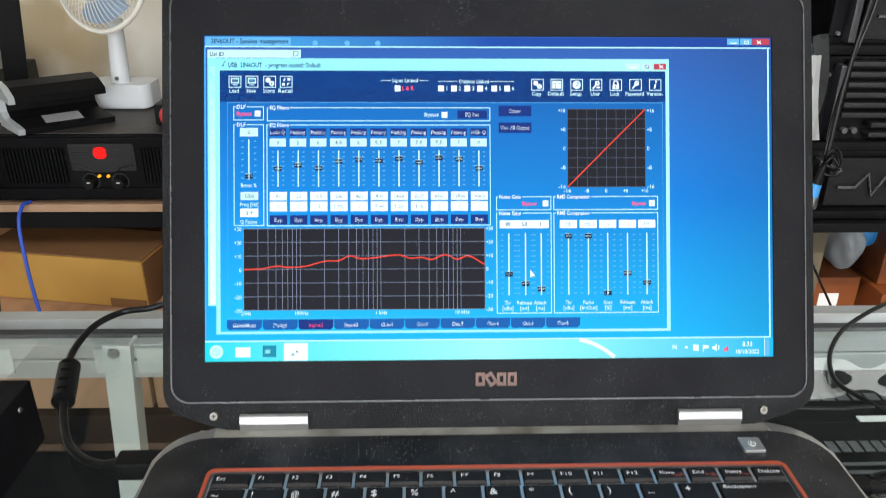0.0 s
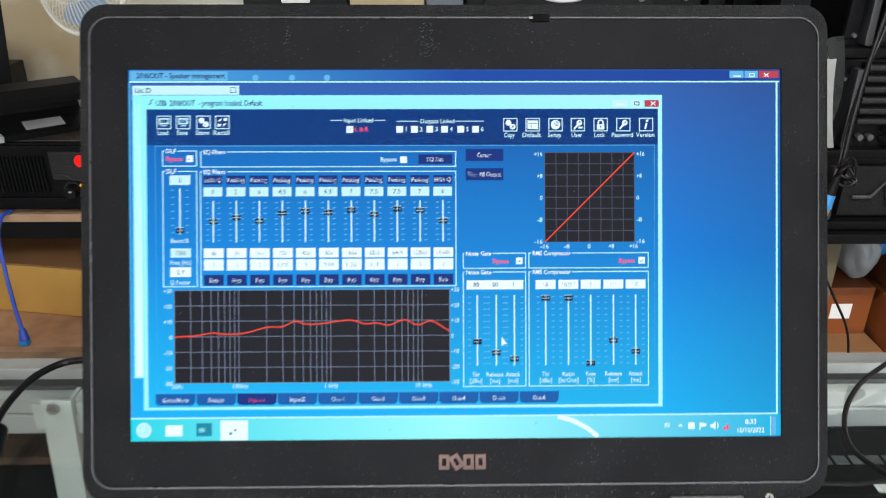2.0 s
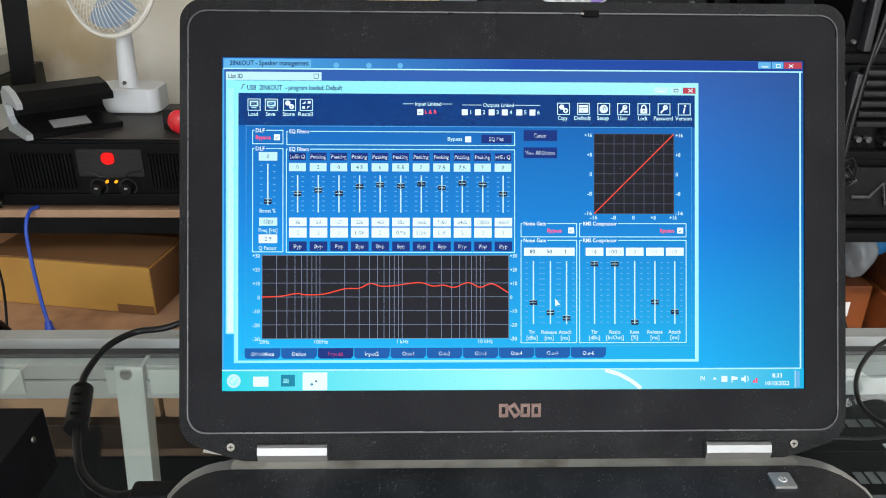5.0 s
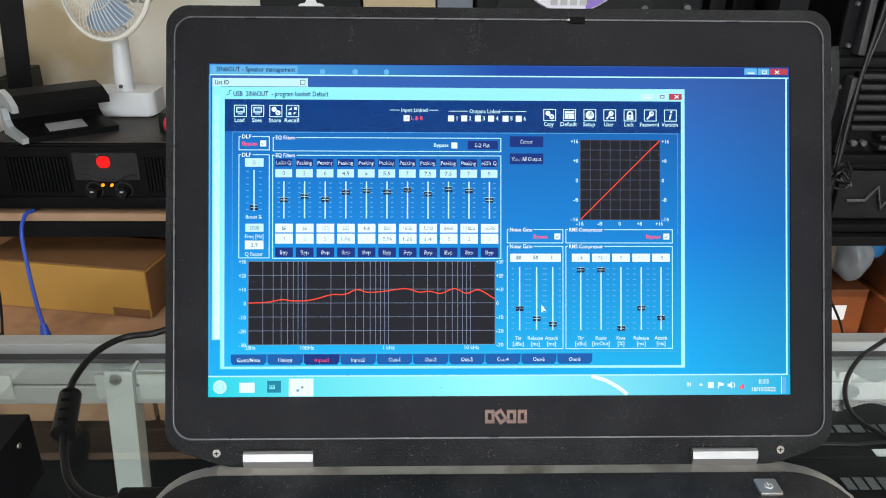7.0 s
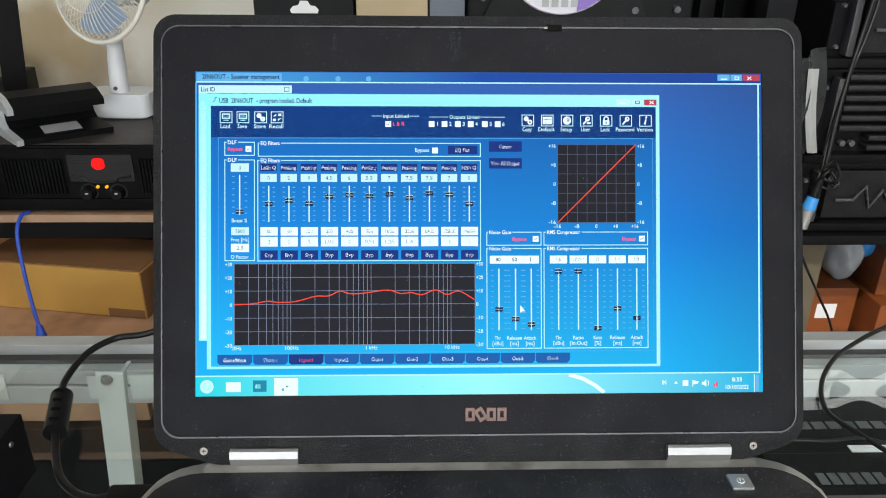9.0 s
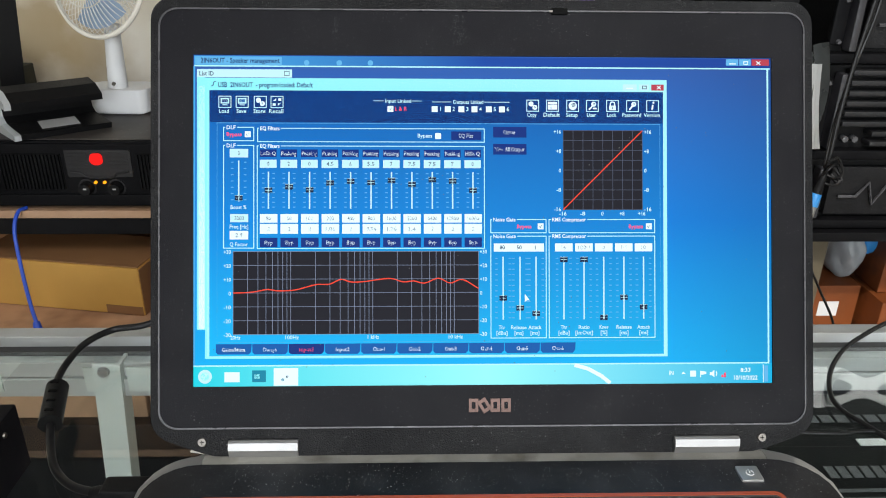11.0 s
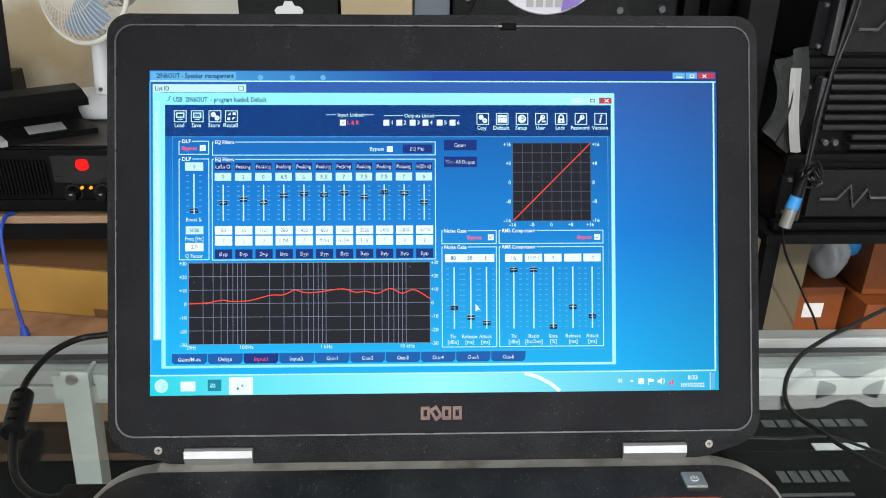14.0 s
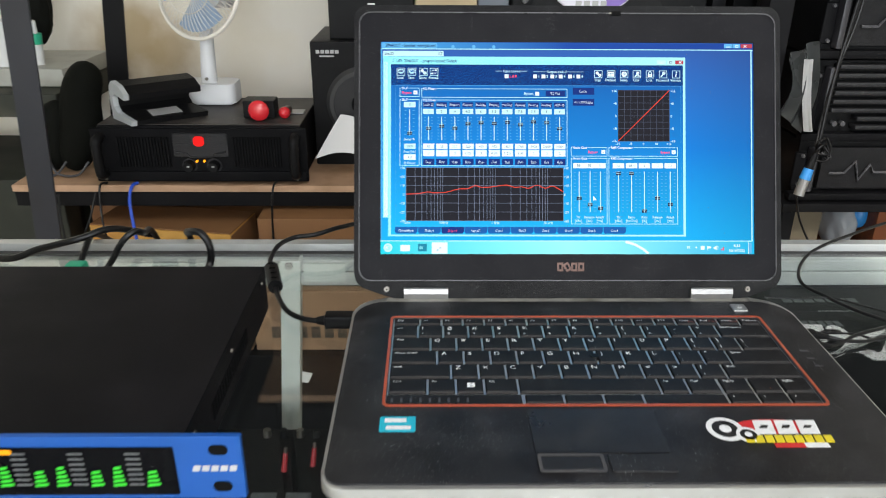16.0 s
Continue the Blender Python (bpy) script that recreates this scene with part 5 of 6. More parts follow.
part("cord", tube([(0.205, 0.316, 0.9560), (0.218, 0.312, 0.9550), (0.236, 0.314, 0.9535), (0.262, 0.324, 0.9525), (0.30, 0.334, 0.9525), (0.36, 0.330, 0.9525), (0.44, 0.31, 0.9525)], 0.0016, 10), M["cable"], usb)
part("cord", tube([(0.200, 0.303, 0.9555), (0.212, 0.308, 0.9550), (0.228, 0.318, 0.9560), (0.248, 0.328, 0.9550), (0.275, 0.340, 0.9530), (0.32, 0.350, 0.9522), (0.42, 0.345, 0.9522)], 0.0015, 10), M["cable"], usb)
part("cord", tube([(0.198, 0.326, 0.9520), (0.208, 0.321, 0.9575), (0.220, 0.325, 0.9560), (0.216, 0.333, 0.9525), (0.205, 0.329, 0.9522), (0.214, 0.318, 0.9585), (0.232, 0.322, 0.9550), (0.25, 0.316, 0.9518)], 0.0009, 8), M["cable"], usb)
for pts, r in (([(-0.425, 0.385, 0.955), (-0.415, 0.430, 0.963), (-0.397, 0.430, 0.989), (-0.386, 0.434, 0.998), (-0.384, 0.448, 0.992), (-0.394, 0.478, 0.979), (-0.402, 0.512, 0.968), (-0.408, 0.545, 0.938), (-0.41, 0.58, 0.87)], 0.0030),
               ([(-0.325, 0.385, 0.955), (-0.319, 0.425, 0.966), (-0.317, 0.430, 0.984), (-0.324, 0.432, 0.997), (-0.335, 0.440, 0.996), (-0.346, 0.460, 0.986), (-0.357, 0.490, 0.975), (-0.366, 0.520, 0.960), (-0.373, 0.550, 0.925), (-0.38, 0.58, 0.87)], 0.0034),
               ([(-0.620, 0.505, 0.962), (-0.536, 0.470, 0.9545), (-0.495, 0.470, 0.965), (-0.454, 0.470, 0.976), (-0.430, 0.490, 0.978), (-0.410, 0.540, 0.95)], 0.0034)):
    solo("signal_cable", tube(pts, r, 10), M["cable"], "black signal cable behind the rack processor", "cable", "cables behind the processor")
plug = thing("network_plug", (-0.443, 0.43, GLASS), "small green connector behind the rack processor", "plug")
part("shell", box(-0.452, 0.424, 0.9505, -0.434, 0.438, 0.9685, 0.003), M["green"], plug)
part("cord", tube([(-0.443, 0.438, 0.963), (-0.446, 0.46, 0.970), (-0.455, 0.50, 0.968), (-0.47, 0.57, 0.93)], 0.003, 10), M["cable"], plug)

# ---- the rack behind the counter ----
SHELF = 0.766
rack = thing("shelf_rack", (-0.3, 1.5, 0), "dark steel shelf rack with pale wooden boards", "shelf")
RX0, RX1 = -0.955, 0.545
part("board", box(RX0, 1.230, SHELF - 0.014, RX1, 1.720, SHELF, 0.001), M["wood"], rack, "pale wooden board")
part("beam", box(RX0, 1.236, SHELF - 0.046, RX1, 1.256, SHELF - 0.0165, 0.001), M["rack"], rack)
part("board", box(RX0, 1.120, 0.545, RX1, 1.720, 0.580, 0.002), M["wood_pink"], rack, "reddish wooden board")
part("beam", box(RX0, 1.130, 0.505, RX1, 1.150, 0.5445, 0.001), M["rack"], rack)
# unseen upper board, added to hold the cabinets that darken the glass
part("board", box(RX0, 1.205, 1.62, RX1, 1.720, 1.638, 0.002), M["wood"], rack)
for x, y in ((-0.847, 1.475), (0.500, 1.212), (0.500, 1.69)):
    post = box(x, y, 0, x + 0.045, y + 0.004, 2.1, 0.0008)
    box(x, y + 0.004, 0, x + 0.004, y + 0.045, 2.1, 0.0008, bm=post)
    if x < 0:
        bmesh.ops.rotate(post, verts=post.verts[:], cent=(x, y, 0.763), matrix=Matrix.Rotation(radians(5.5), 3, "Y"))
    part("post", post, M["rack"], rack)
front_post = box(-0.788, 0.985, 0.0, -0.745, 0.990, 1.9, 0.001)
box(-0.788, 0.990, 0.0, -0.783, 1.028, 1.9, 0.001, bm=front_post)
bmesh.ops.rotate(front_post, verts=front_post.verts[:], cent=(-0.77, 1.0, 0.8), matrix=Matrix.Rotation(radians(4), 3, "Y"))
solo("steel_post", front_post, M["post_grey"], "dark grey steel angle post in front of the rack", "post")


# Unseen black cabinets, added so that the counter glass reflects something dark.
for x0, x1 in ((-0.935, -0.450), (-0.440, 0.045), (0.055, 0.530)):
    box_ = thing("unseen_cabinet", ((x0 + x1) / 2, 1.45, 1.638), "unseen black speaker cabinet added to darken the glass reflection", "speaker", "speakers on the upper board")
    part("cabinet", box(x0, 1.235, 1.6385, x1, 1.690, 2.30, 0.006), M["blackplastic"], box_)
    part("grille", box(x0 + 0.02, 1.222, 1.66, x1 - 0.02, 1.2345, 2.28, 0.004), M["grille"], box_, "perforated black grille")


def power_amp():
    """A two-unit power amplifier with handles, vents, a lit rocker and two knobs."""
    amp = thing("power_amplifier", (-0.575, 1.35, SHELF), "black power amplifier with a lit red switch and two knobs", "amplifier")
    AX0, AX1, AY, AZ0, AZ1 = -0.785, -0.3615, 1.243, SHELF + 0.004, 0.884
    part("case", box(AX0 + 0.012, AY + 0.003, AZ0, AX1 - 0.012, 1.492, AZ1 - 0.001, 0.002), M["amp"], amp)
    part("case_top", box(AX0 + 0.013, AY + 0.010, AZ1 - 0.0006, AX1 - 0.013, 1.490, AZ1 + 0.0012), M["amp_top"], amp, "dusty worn top plate")
    for x in (AX0 + 0.04, AX1 - 0.04):
        for y in (AY + 0.03, 1.43):
            part("rubber_foot", cyl((x, y, SHELF + 0.0004), (x, y, AZ0 + 0.0002), 0.010, n=16), M["groove"], amp)
    face = box(AX0, AY - 0.004, AZ0 + 0.002, AX1, AY + 0.0028, AZ1 - 0.004, 0.0015)
    part("face_plate", face, M["amp"], amp)
    part("lower_lip", box(AX0 + 0.002, AY - 0.009, AZ0 + 0.003, AX1 - 0.002, AY - 0.0042, AZ0 + 0.024, 0.003), M["amp"], amp)
    for gx0, gx1 in ((-0.735, -0.632), (-0.508, -0.412)):
        grid = part("vent_panel", box(gx0, AY - 0.0052, 0.802, gx1, AY - 0.0042, 0.864), M["slot"], amp)
        n = 17
        for k in range(n):
            x = gx0 + (gx1 - gx0) * (k + 0.5) / n
            part("vent_fin", box(x - 0.0017, AY - 0.0095, 0.803, x + 0.0017, AY - 0.0053, 0.863, 0.0006), M["amp"], grid)
    centre = rounded(-0.624, 0.824, -0.516, 0.871, 0.003, 3)
    up = Matrix(((1, 0, 0, 0), (0, 0, -1, AY - 0.0042), (0, 1, 0, 0), (0, 0, 0, 1)))
    part("badge_panel", prism(centre, 0, 0.003, bevel=0.0008), M["amp_grey"], amp, m=up)
    for k in range(6):
        for c in range(2):
            part("badge_ridge", box(-0.621 + c * 0.067, AY - 0.0078, 0.840 + k * 0.0048, -0.588 + c * 0.067, AY - 0.0072, 0.8416 + k * 0.0048), M["amp_grey"], amp)
    swoop = tube([(-0.619, AY - 0.008, 0.834), (-0.600, AY - 0.008, 0.831), (-0.590, AY - 0.008, 0.824), (-0.552, AY - 0.008, 0.824), (-0.542, AY - 0.008, 0.831), (-0.522, AY - 0.008, 0.834)], 0.0018, 8)
    part("badge_curve", swoop, M["amp_grey"], amp)
    part("rocker_switch", prism(rounded(-0.5820, 0.8465, -0.5620, 0.8655, 0.006, 5), 0.003, 0.0075, bevel=0.0022), M["led_red"], amp, "glowing red rocker switch", m=up)
    for x in (-0.5810, -0.5660):
        part("signal_light", cyl((x, AY - 0.0042, 0.8145), (x, AY - 0.0085, 0.8145), 0.0027, 0.0022, 12), M["led_amber"], amp, "amber indicator light")
    for x in (-0.5965, -0.5475):
        knob = part("knob", cyl((x, AY - 0.0042, 0.805), (x, AY - 0.0200, 0.805), 0.0115, 0.0095, 24), M["blackplastic"], amp)
        part("knob_ring", ring_plate([(x + 0.0150 * math.cos(a), 0.805 + 0.0150 * math.sin(a)) for a in [2 * math.pi * k / 24 for k in range(24)]],
                                     [(x + 0.0125 * math.cos(a), 0.805 + 0.0125 * math.sin(a)) for a in [2 * math.pi * k / 24 for k in range(24)]], 0, 0.0012), M["amp_grey"], amp, m=up)
        part("knob_pointer", box(x - 0.0012, AY - 0.0208, 0.806, x + 0.0040, AY - 0.0200, 0.8085), M["white_print"], knob)
    for x in (-0.765, -0.383):
        part("handle", tube([(x, AY - 0.004, 0.789), (x, AY - 0.026, 0.793), (x, AY - 0.030, 0.806), (x, AY - 0.030, 0.848), (x, AY - 0.026, 0.861), (x, AY - 0.004, 0.865)], 0.0095, 14), M["blackplastic"], amp)
        part("panel_screw", cyl((x, AY - 0.0042, 0.778), (x, AY - 0.0095, 0.778), 0.0035, 0.003, 12), M["steel"], amp)
    return amp


power_amp()
TOPZ = 0.8853


def desk_fan():
    fan = thing("desk_fan", (-0.578, 1.41, TOPZ), "white desk fan with a cream guard and pale blue blades", "fan")
    part("base", prism(rounded(-0.664, 1.408, -0.538, 1.487, 0.020, 6), TOPZ + 0.004, TOPZ + 0.046, bevel=0.003), M["fan_white"], fan, "white rectangular base")
    part("base_foot", prism(rounded(-0.656, 1.416, -0.546, 1.479, 0.012, 5), TOPZ + 0.0003, TOPZ + 0.0045), M["fan_white"], fan)
    part("stem", cyl((-0.596, 1.436, TOPZ + 0.046), (-0.591, 1.440, 1.045), 0.0175, 0.0135, 24), M["fan_white"], fan)
    part("stem_knob", cyl((-0.596, 1.4200, TOPZ + 0.056), (-0.596, 1.4165, TOPZ + 0.056), 0.0035, n=12), M["steel"], fan)
    head = Matrix.Translation((-0.587, 1.400, 1.129)) @ pose(0, 0, 0, 78, 0, -24) @ pose(0, 0, 0, 0, 0, 0)
    R = 0.101
    circle = lambda r, z, n=48: [head @ Vector((r * math.cos(2 * math.pi * k / n), r * math.sin(2 * math.pi * k / n), z)) for k in range(n)]
    part("guard_rim", tube(circle(R, 0.0), 0.0045, 8, steps=0, closed=True), M["fan_cage"], fan)
    for z, deep in ((0.030, 1), (-0.030, -1)):
        wires = bmesh.new()
        for k in range(56):
            a = 2 * math.pi * k / 56
            pts = [head @ Vector((r * math.cos(a), r * math.sin(a), z * f)) for r, f in ((0.020, 1.0), (0.055, 0.95), (0.085, 0.6), (R, 0.0))]
            tube(pts, 0.0007, 4, wires, steps=3)
        tube(circle(0.055, z * 0.95), 0.0010, 5, wires, steps=0, closed=True)
        tagged(part("guard_mesh", wires, M["fan_cage"], fan), kind="stuff")
    part("guard_hub", cyl(head @ Vector((0, 0, 0.028)), head @ Vector((0, 0, 0.034)), 0.024, 0.020, 24), M["fan_white"], fan)
    part("motor", cyl(head @ Vector((0, 0, -0.03)), head @ Vector((0, 0, -0.10)), 0.038, 0.028, 24), M["fan_white"], fan)
    part("spindle", cyl(head @ Vector((0, 0, -0.03)), head @ Vector((0, 0, 0.02)), 0.010, 0.008, 16), M["fan_white"], fan)
    for b in range(3):
        bm = bmesh.new()
        grid = [[bm.verts.new(head @ Vector((r * math.cos(a), r * math.sin(a), 0.012 * math.sin((a - a0) * 1.6) - 0.004))) for a in [a0 + (0.10 + 1.45 * j / 8) * (1.0 if r > 0.03 else 0.7) for j in range(9)]]
                for a0 in [radians(-128 + 120 * b)] for r in (0.012, 0.035, 0.060, 0.080, 0.088)]
        for r0, r1 in zip(grid, grid[1:]):
            for j in range(8):
                bm.faces.new((r0[j], r0[j + 1], r1[j + 1], r1[j]))
        bmesh.ops.solidify(bm, geom=bm.faces[:], thickness=0.0016)
        part("blade", bm, M["fan_blade"], fan, "pale blue fan blade")


desk_fan()


def card_reader():
    """An open clamshell holder: a bent profile drawn out along its length."""
    stand = thing("tablet_stand", (-0.69, 1.31, TOPZ), "black and silver open clamshell stand on the amplifier", "stand")
    P0, along, out = Vector((-0.750, 1.304, TOPZ + 0.0005)), Vector((0.062, -0.066, 0)), Vector((0.115, 0.085, 0))
    at = lambda a, h, t: P0 + along * a + out * t + Vector((0, 0, h))
    shape = [(0.02, 0.0), (1.0, 0.0), (1.03, 0.010), (0.30, 0.016), (0.17, 0.026), (0.16, 0.046), (0.30, 0.053), (0.78, 0.047), (0.80, 0.058), (0.55, 0.072), (0.22, 0.078), (0.04, 0.066), (0.0, 0.04)]

    def slab(t0, t1, grow):
        bm = bmesh.new()
        ends = [[bm.verts.new(at(a * grow, h * grow, t)) for a, h in shape] for t in (t0, t1)]
        n = len(shape)
        bm.faces.new(ends[0])
        bm.faces.new(ends[1][::-1])
        for i in range(n):
            bm.faces.new((ends[0][i], ends[0][(i + 1) % n], ends[1][(i + 1) % n], ends[1][i]))
        bm.normal_update()
        bmesh.ops.triangulate(bm, faces=[f for f in bm.faces if len(f.verts) > 4], ngon_method="EAR_CLIP")
        return bm

    part("end_cap", slab(-0.07, 0.0, 1.0), M["tray_silver"], stand, "silver end cap", smooth=False)
    part("body", slab(0.004, 1.0, 0.985), M["blackplastic"], stand, "black plastic body", smooth=False)
    card = bmesh.new()
    card.faces.new([card.verts.new(at(a, 0.0172 + (0.30 - a) * 0.0088, t)) for a, t in ((0.42, 0.30), (0.88, 0.26), (0.88, 0.68), (0.42, 0.72))])
    bmesh.ops.solidify(card, geom=card.faces[:], thickness=0.0006)
    part("paper_label", card, M["paper"], stand, "white paper label")


card_reader()

alarm = thing("alarm_button", (-0.46, 1.29, TOPZ), "black switch box with a red mushroom button", "switch")
part("housing", box(-0.496, 1.300, TOPZ + 0.0004, -0.432, 1.345, TOPZ + 0.036, 0.003), M["blackplastic"], alarm)
part("collar", cyl((-0.459, 1.300, TOPZ + 0.020), (-0.459, 1.286, TOPZ + 0.019), 0.012, n=20), M["blackplastic"], alarm)
part("button", ball((-0.459, 1.278, TOPZ + 0.0215), 0.021, n=24, squash=(1, 0.55, 1)), M["red"], alarm, "glossy red mushroom button")
alarm2 = thing("push_button", (-0.412, 1.31, TOPZ), "small red push button with a metal collar", "switch")
part("button", ball((-0.412, 1.300, TOPZ + 0.0125), 0.0120, n=20), M["red"], alarm2)
part("collar", cyl((-0.412, 1.304, TOPZ + 0.012), (-0.410, 1.330, TOPZ + 0.012), 0.009, n=16), M["steel"], alarm2)
solo("metal_plate", box(-0.412, 1.335, TOPZ + 0.0003, -0.380, 1.365, TOPZ + 0.004, 0.0008), M["silver"], "small bare metal plate on the amplifier", "plate")

# carton and speaker beside the amplifier
speaker = thing("bookshelf_speaker", (-0.25, 1.48, SHELF), "black bookshelf speaker with a grey cone", "speaker")
part("cabinet", box(-0.3640, 1.370, SHELF + 0.0005, -0.152, 1.600, 1.028, 0.003), M["blackplastic"], speaker)
for k in range(5):
    part("maker_mark", box(-0.352 + k * 0.0098, 1.3685, 1.004, -0.3445 + k * 0.0098, 1.3698, 1.011), M["white_print"], speaker)
part("maker_line", box(-0.345, 1.3685, 0.997, -0.315, 1.3698, 1.0), M["white_print"], speaker)
part("surround", cyl((-0.258, 1.370, 0.900), (-0.258, 1.362, 0.900), 0.078, 0.070, 36), M["groove"], speaker)
part("cone", cyl((-0.258, 1.3615, 0.900), (-0.258, 1.3605, 0.900), 0.062, 0.060, 36), M["amp_grey"], speaker)
part("dust_cap", ball((-0.258, 1.360, 0.900), 0.024, n=20, squash=(1, 0.5, 1)), M["grille"], speaker)
hang = thing("hanging_carton", (-0.245, 1.45, 1.0285), "black carton with a punched hanging hole", "box")
hole = [(-0.2605, 1.0790), (-0.2145, 1.0790), (-0.2125, 1.0850), (-0.2180, 1.0910), (-0.2270, 1.0925), (-0.2310, 1.1000), (-0.2440, 1.1000), (-0.2480, 1.0925), (-0.2570, 1.0910), (-0.2625, 1.0850)]
tall = Matrix(((1, 0, 0, 0), (0, 0, -1, 1.400), (0, 1, 0, 0), (0, 0, 0, 1)))
part("body", box(-0.326, 1.4005, 1.0287, -0.152, 1.56, 1.35, 0.002), M["blackplastic"], hang)
part("hole_patch", prism(hole, 0.0004, 0.0010), M["paper"], hang, "pale punched hanging hole", m=tall)
solo("beige_carton", box(-0.148, 1.410, SHELF + 0.0005, -0.021, 1.60, 1.36, 0.002), M["carton_beige"], "tall beige cardboard carton on the shelf", "box")
solo("grey_carton", box(-0.018, 1.425, SHELF + 0.0005, 0.046, 1.60, 1.36, 0.002), M["grey_box"], "narrow blue-grey carton on the shelf", "box")

pa = thing("stage_speaker", (0.22, 1.55, SHELF), "large black stage speaker with a white and purple badge", "speaker")
part("cabinet", box(0.050, 1.402, SHELF + 0.0005, 0.452, 1.690, 1.45, 0.006), M["blackplastic"], pa)
face = Matrix(((1, 0, 0, 0), (0, 0, -1, 1.4015), (0, 1, 0, 0), (0, 0, 0, 1)))
part("grille", prism([(0.056, 0.80), (0.430, 0.80), (0.430, 0.95), (0.345, 1.115), (0.345, 1.43), (0.100, 1.43), (0.100, 1.115), (0.056, 1.040)], 0.0, 0.010, bevel=0.003), M["grille"], pa, "perforated black grille", m=face)
badge = part("badge", cyl((0.213, 1.3910, 1.187), (0.213, 1.3880, 1.187), 0.107, 0.105, 48), M["badge_white"], pa, "round white badge")
sector = [(0.213 + 0.104 * math.cos(radians(a)), 1.187 + 0.104 * math.sin(radians(a))) for a in range(-75, 80, 6)]
part("badge_fade", prism(sector, 0.0140, 0.0146), M["badge_purple"], badge, "purple side of the badge", m=face)
for k in range(4):
    part("badge_print", box(0.178 + k * 0.017, 1.3858, 1.094, 0.190 + k * 0.017, 1.3866, 1.108), M["white_print"], badge)
for x, z in ((0.076, 1.108), (0.345, 1.088), (0.42, 1.09)):
    part("bolt", cyl((x, 1.4015, z), (x, 1.3900, z), 0.008, 0.006, 12), M["trim"], pa)
solo("steel_strip", box(0.462, 1.40, SHELF + 0.0005, 0.490, 1.44, 1.6, 0.002), M["rack"], "upright dark steel strip against the rack", "strip")

# left end of the rack
for x, lean_by, r, high in ((-0.908, 18, 0.032, 0.915), (-0.862, 24, 0.040, 0.995)):
    half = (high - SHELF - 0.002) / 2
    bm = ball((0, 0, 0), 1.0, n=32)
    for v in bm.verts:
        f = max(0.0, 1 - v.co.z ** 4) ** 0.5 / max(0.05, math.sqrt(max(0.0, 1 - v.co.z ** 2)))
        v.co = Vector((x + v.co.x * r * f, 1.325 + v.co.y * r * f, SHELF + 0.002 + half + v.co.z * half))
        v.co.x += 0.008 * noise.noise(v.co * 14) + (v.co.z - SHELF) * math.tan(radians(lean_by)) * 0.5
        v.co.y += 0.006 * noise.noise(v.co * 11)
    roll = thing("fabric_roll", (x, 1.325, SHELF), "black padded cable bag standing upright on the shelf", "bag", "bags on the shelf")
    part("body", bm, M["bag"], roll)
    part("strap", tube([(x - 0.04, 1.288, SHELF + 0.045), (x - 0.02, 1.276, SHELF + 0.010), (x + 0.02, 1.276, SHELF + 0.006), (x + 0.042, 1.290, SHELF + 0.030)], 0.0024, 8), M["trim"], roll, "grey strap")
crate = solo("grey_crate", box(-1.25, 1.45, SHELF + 0.15, -0.915, 1.70, 0.955, 0.004), M["pale_tray"], "pale grey enamel tray on the rack's end", "tray")
side = thing("side_table", (-1.12, 1.55, 0), "dull grey metal side table beside the rack", "table")
part("tabletop", box(-1.40, 1.38, SHELF + 0.10, -0.905, 1.76, SHELF + 0.149, 0.003), M["dull_grey"], side)
for x in (-1.38, -0.94):
    for y in (1.40, 1.72):
        part("leg", box(x, y, 0, x + 0.025, y + 0.025, SHELF + 0.0995, 0.002), M["rack"], side)
solo("green_crate", box(-1.36, 1.34, 0.36, -0.915, 1.70, 0.74, 0.006), M["dull_grey"], "dull grey-green crate under the side table", "crate")
cover = bmesh.new()
bmesh.ops.create_icosphere(cover, subdivisions=4, radius=1.0)
for v in cover.verts:
    k = 1 + 0.25 * noise.noise(v.co * 1.6) + 0.08 * noise.noise(v.co * 4)
    flat = max(-0.8, min(0.8, v.co.x)) * 1.2
    v.co = Vector((-1.045 + 0.052 * flat * k, 1.625 + 0.035 * v.co.y * k, 1.115 + 0.135 * v.co.z * k))
hung = thing("hanging_bag", (-1.045, 1.66, 1.25), "dark grey cloth bag hanging from a hook on the wall", "bag")
part("bag", cover, M["bag"], hung)
part("strap", tube([(-1.060, 1.63, 1.22), (-1.055, 1.70, 1.30), (-1.048, 1.785, 1.345), (-1.040, 1.70, 1.30), (-1.030, 1.63, 1.22)], 0.004, 8), M["trim"], hung, "grey strap")
part("hook", cyl((-1.048, 1.7995, 1.340), (-1.048, 1.772, 1.340), 0.004, 0.003, 10), M["steel"], hung)
bottle = thing("spray_bottle", (-0.99, 1.50, 0.9555), "white bottle with a green label", "bottle")
part("body", cyl((-0.992, 1.505, 0.9556), (-0.988, 1.505, 1.022), 0.0150, 0.0145, 20), M["white_plastic"], bottle)
part("label", cyl((-0.9895, 1.505, 1.000), (-0.9882, 1.505, 1.0225), 0.0158, n=20), M["green"], bottle)
part("cap", cyl((-0.988, 1.505, 1.0228), (-0.986, 1.505, 1.050), 0.008, 0.006, 16), M["white_plastic"], bottle)
solo("white_jar", cyl((-1.062, 1.50, 0.9556), (-1.060, 1.50, 1.05), 0.034, 0.033, 24), M["white_plastic"], "white plastic jar on the tray", "jar")
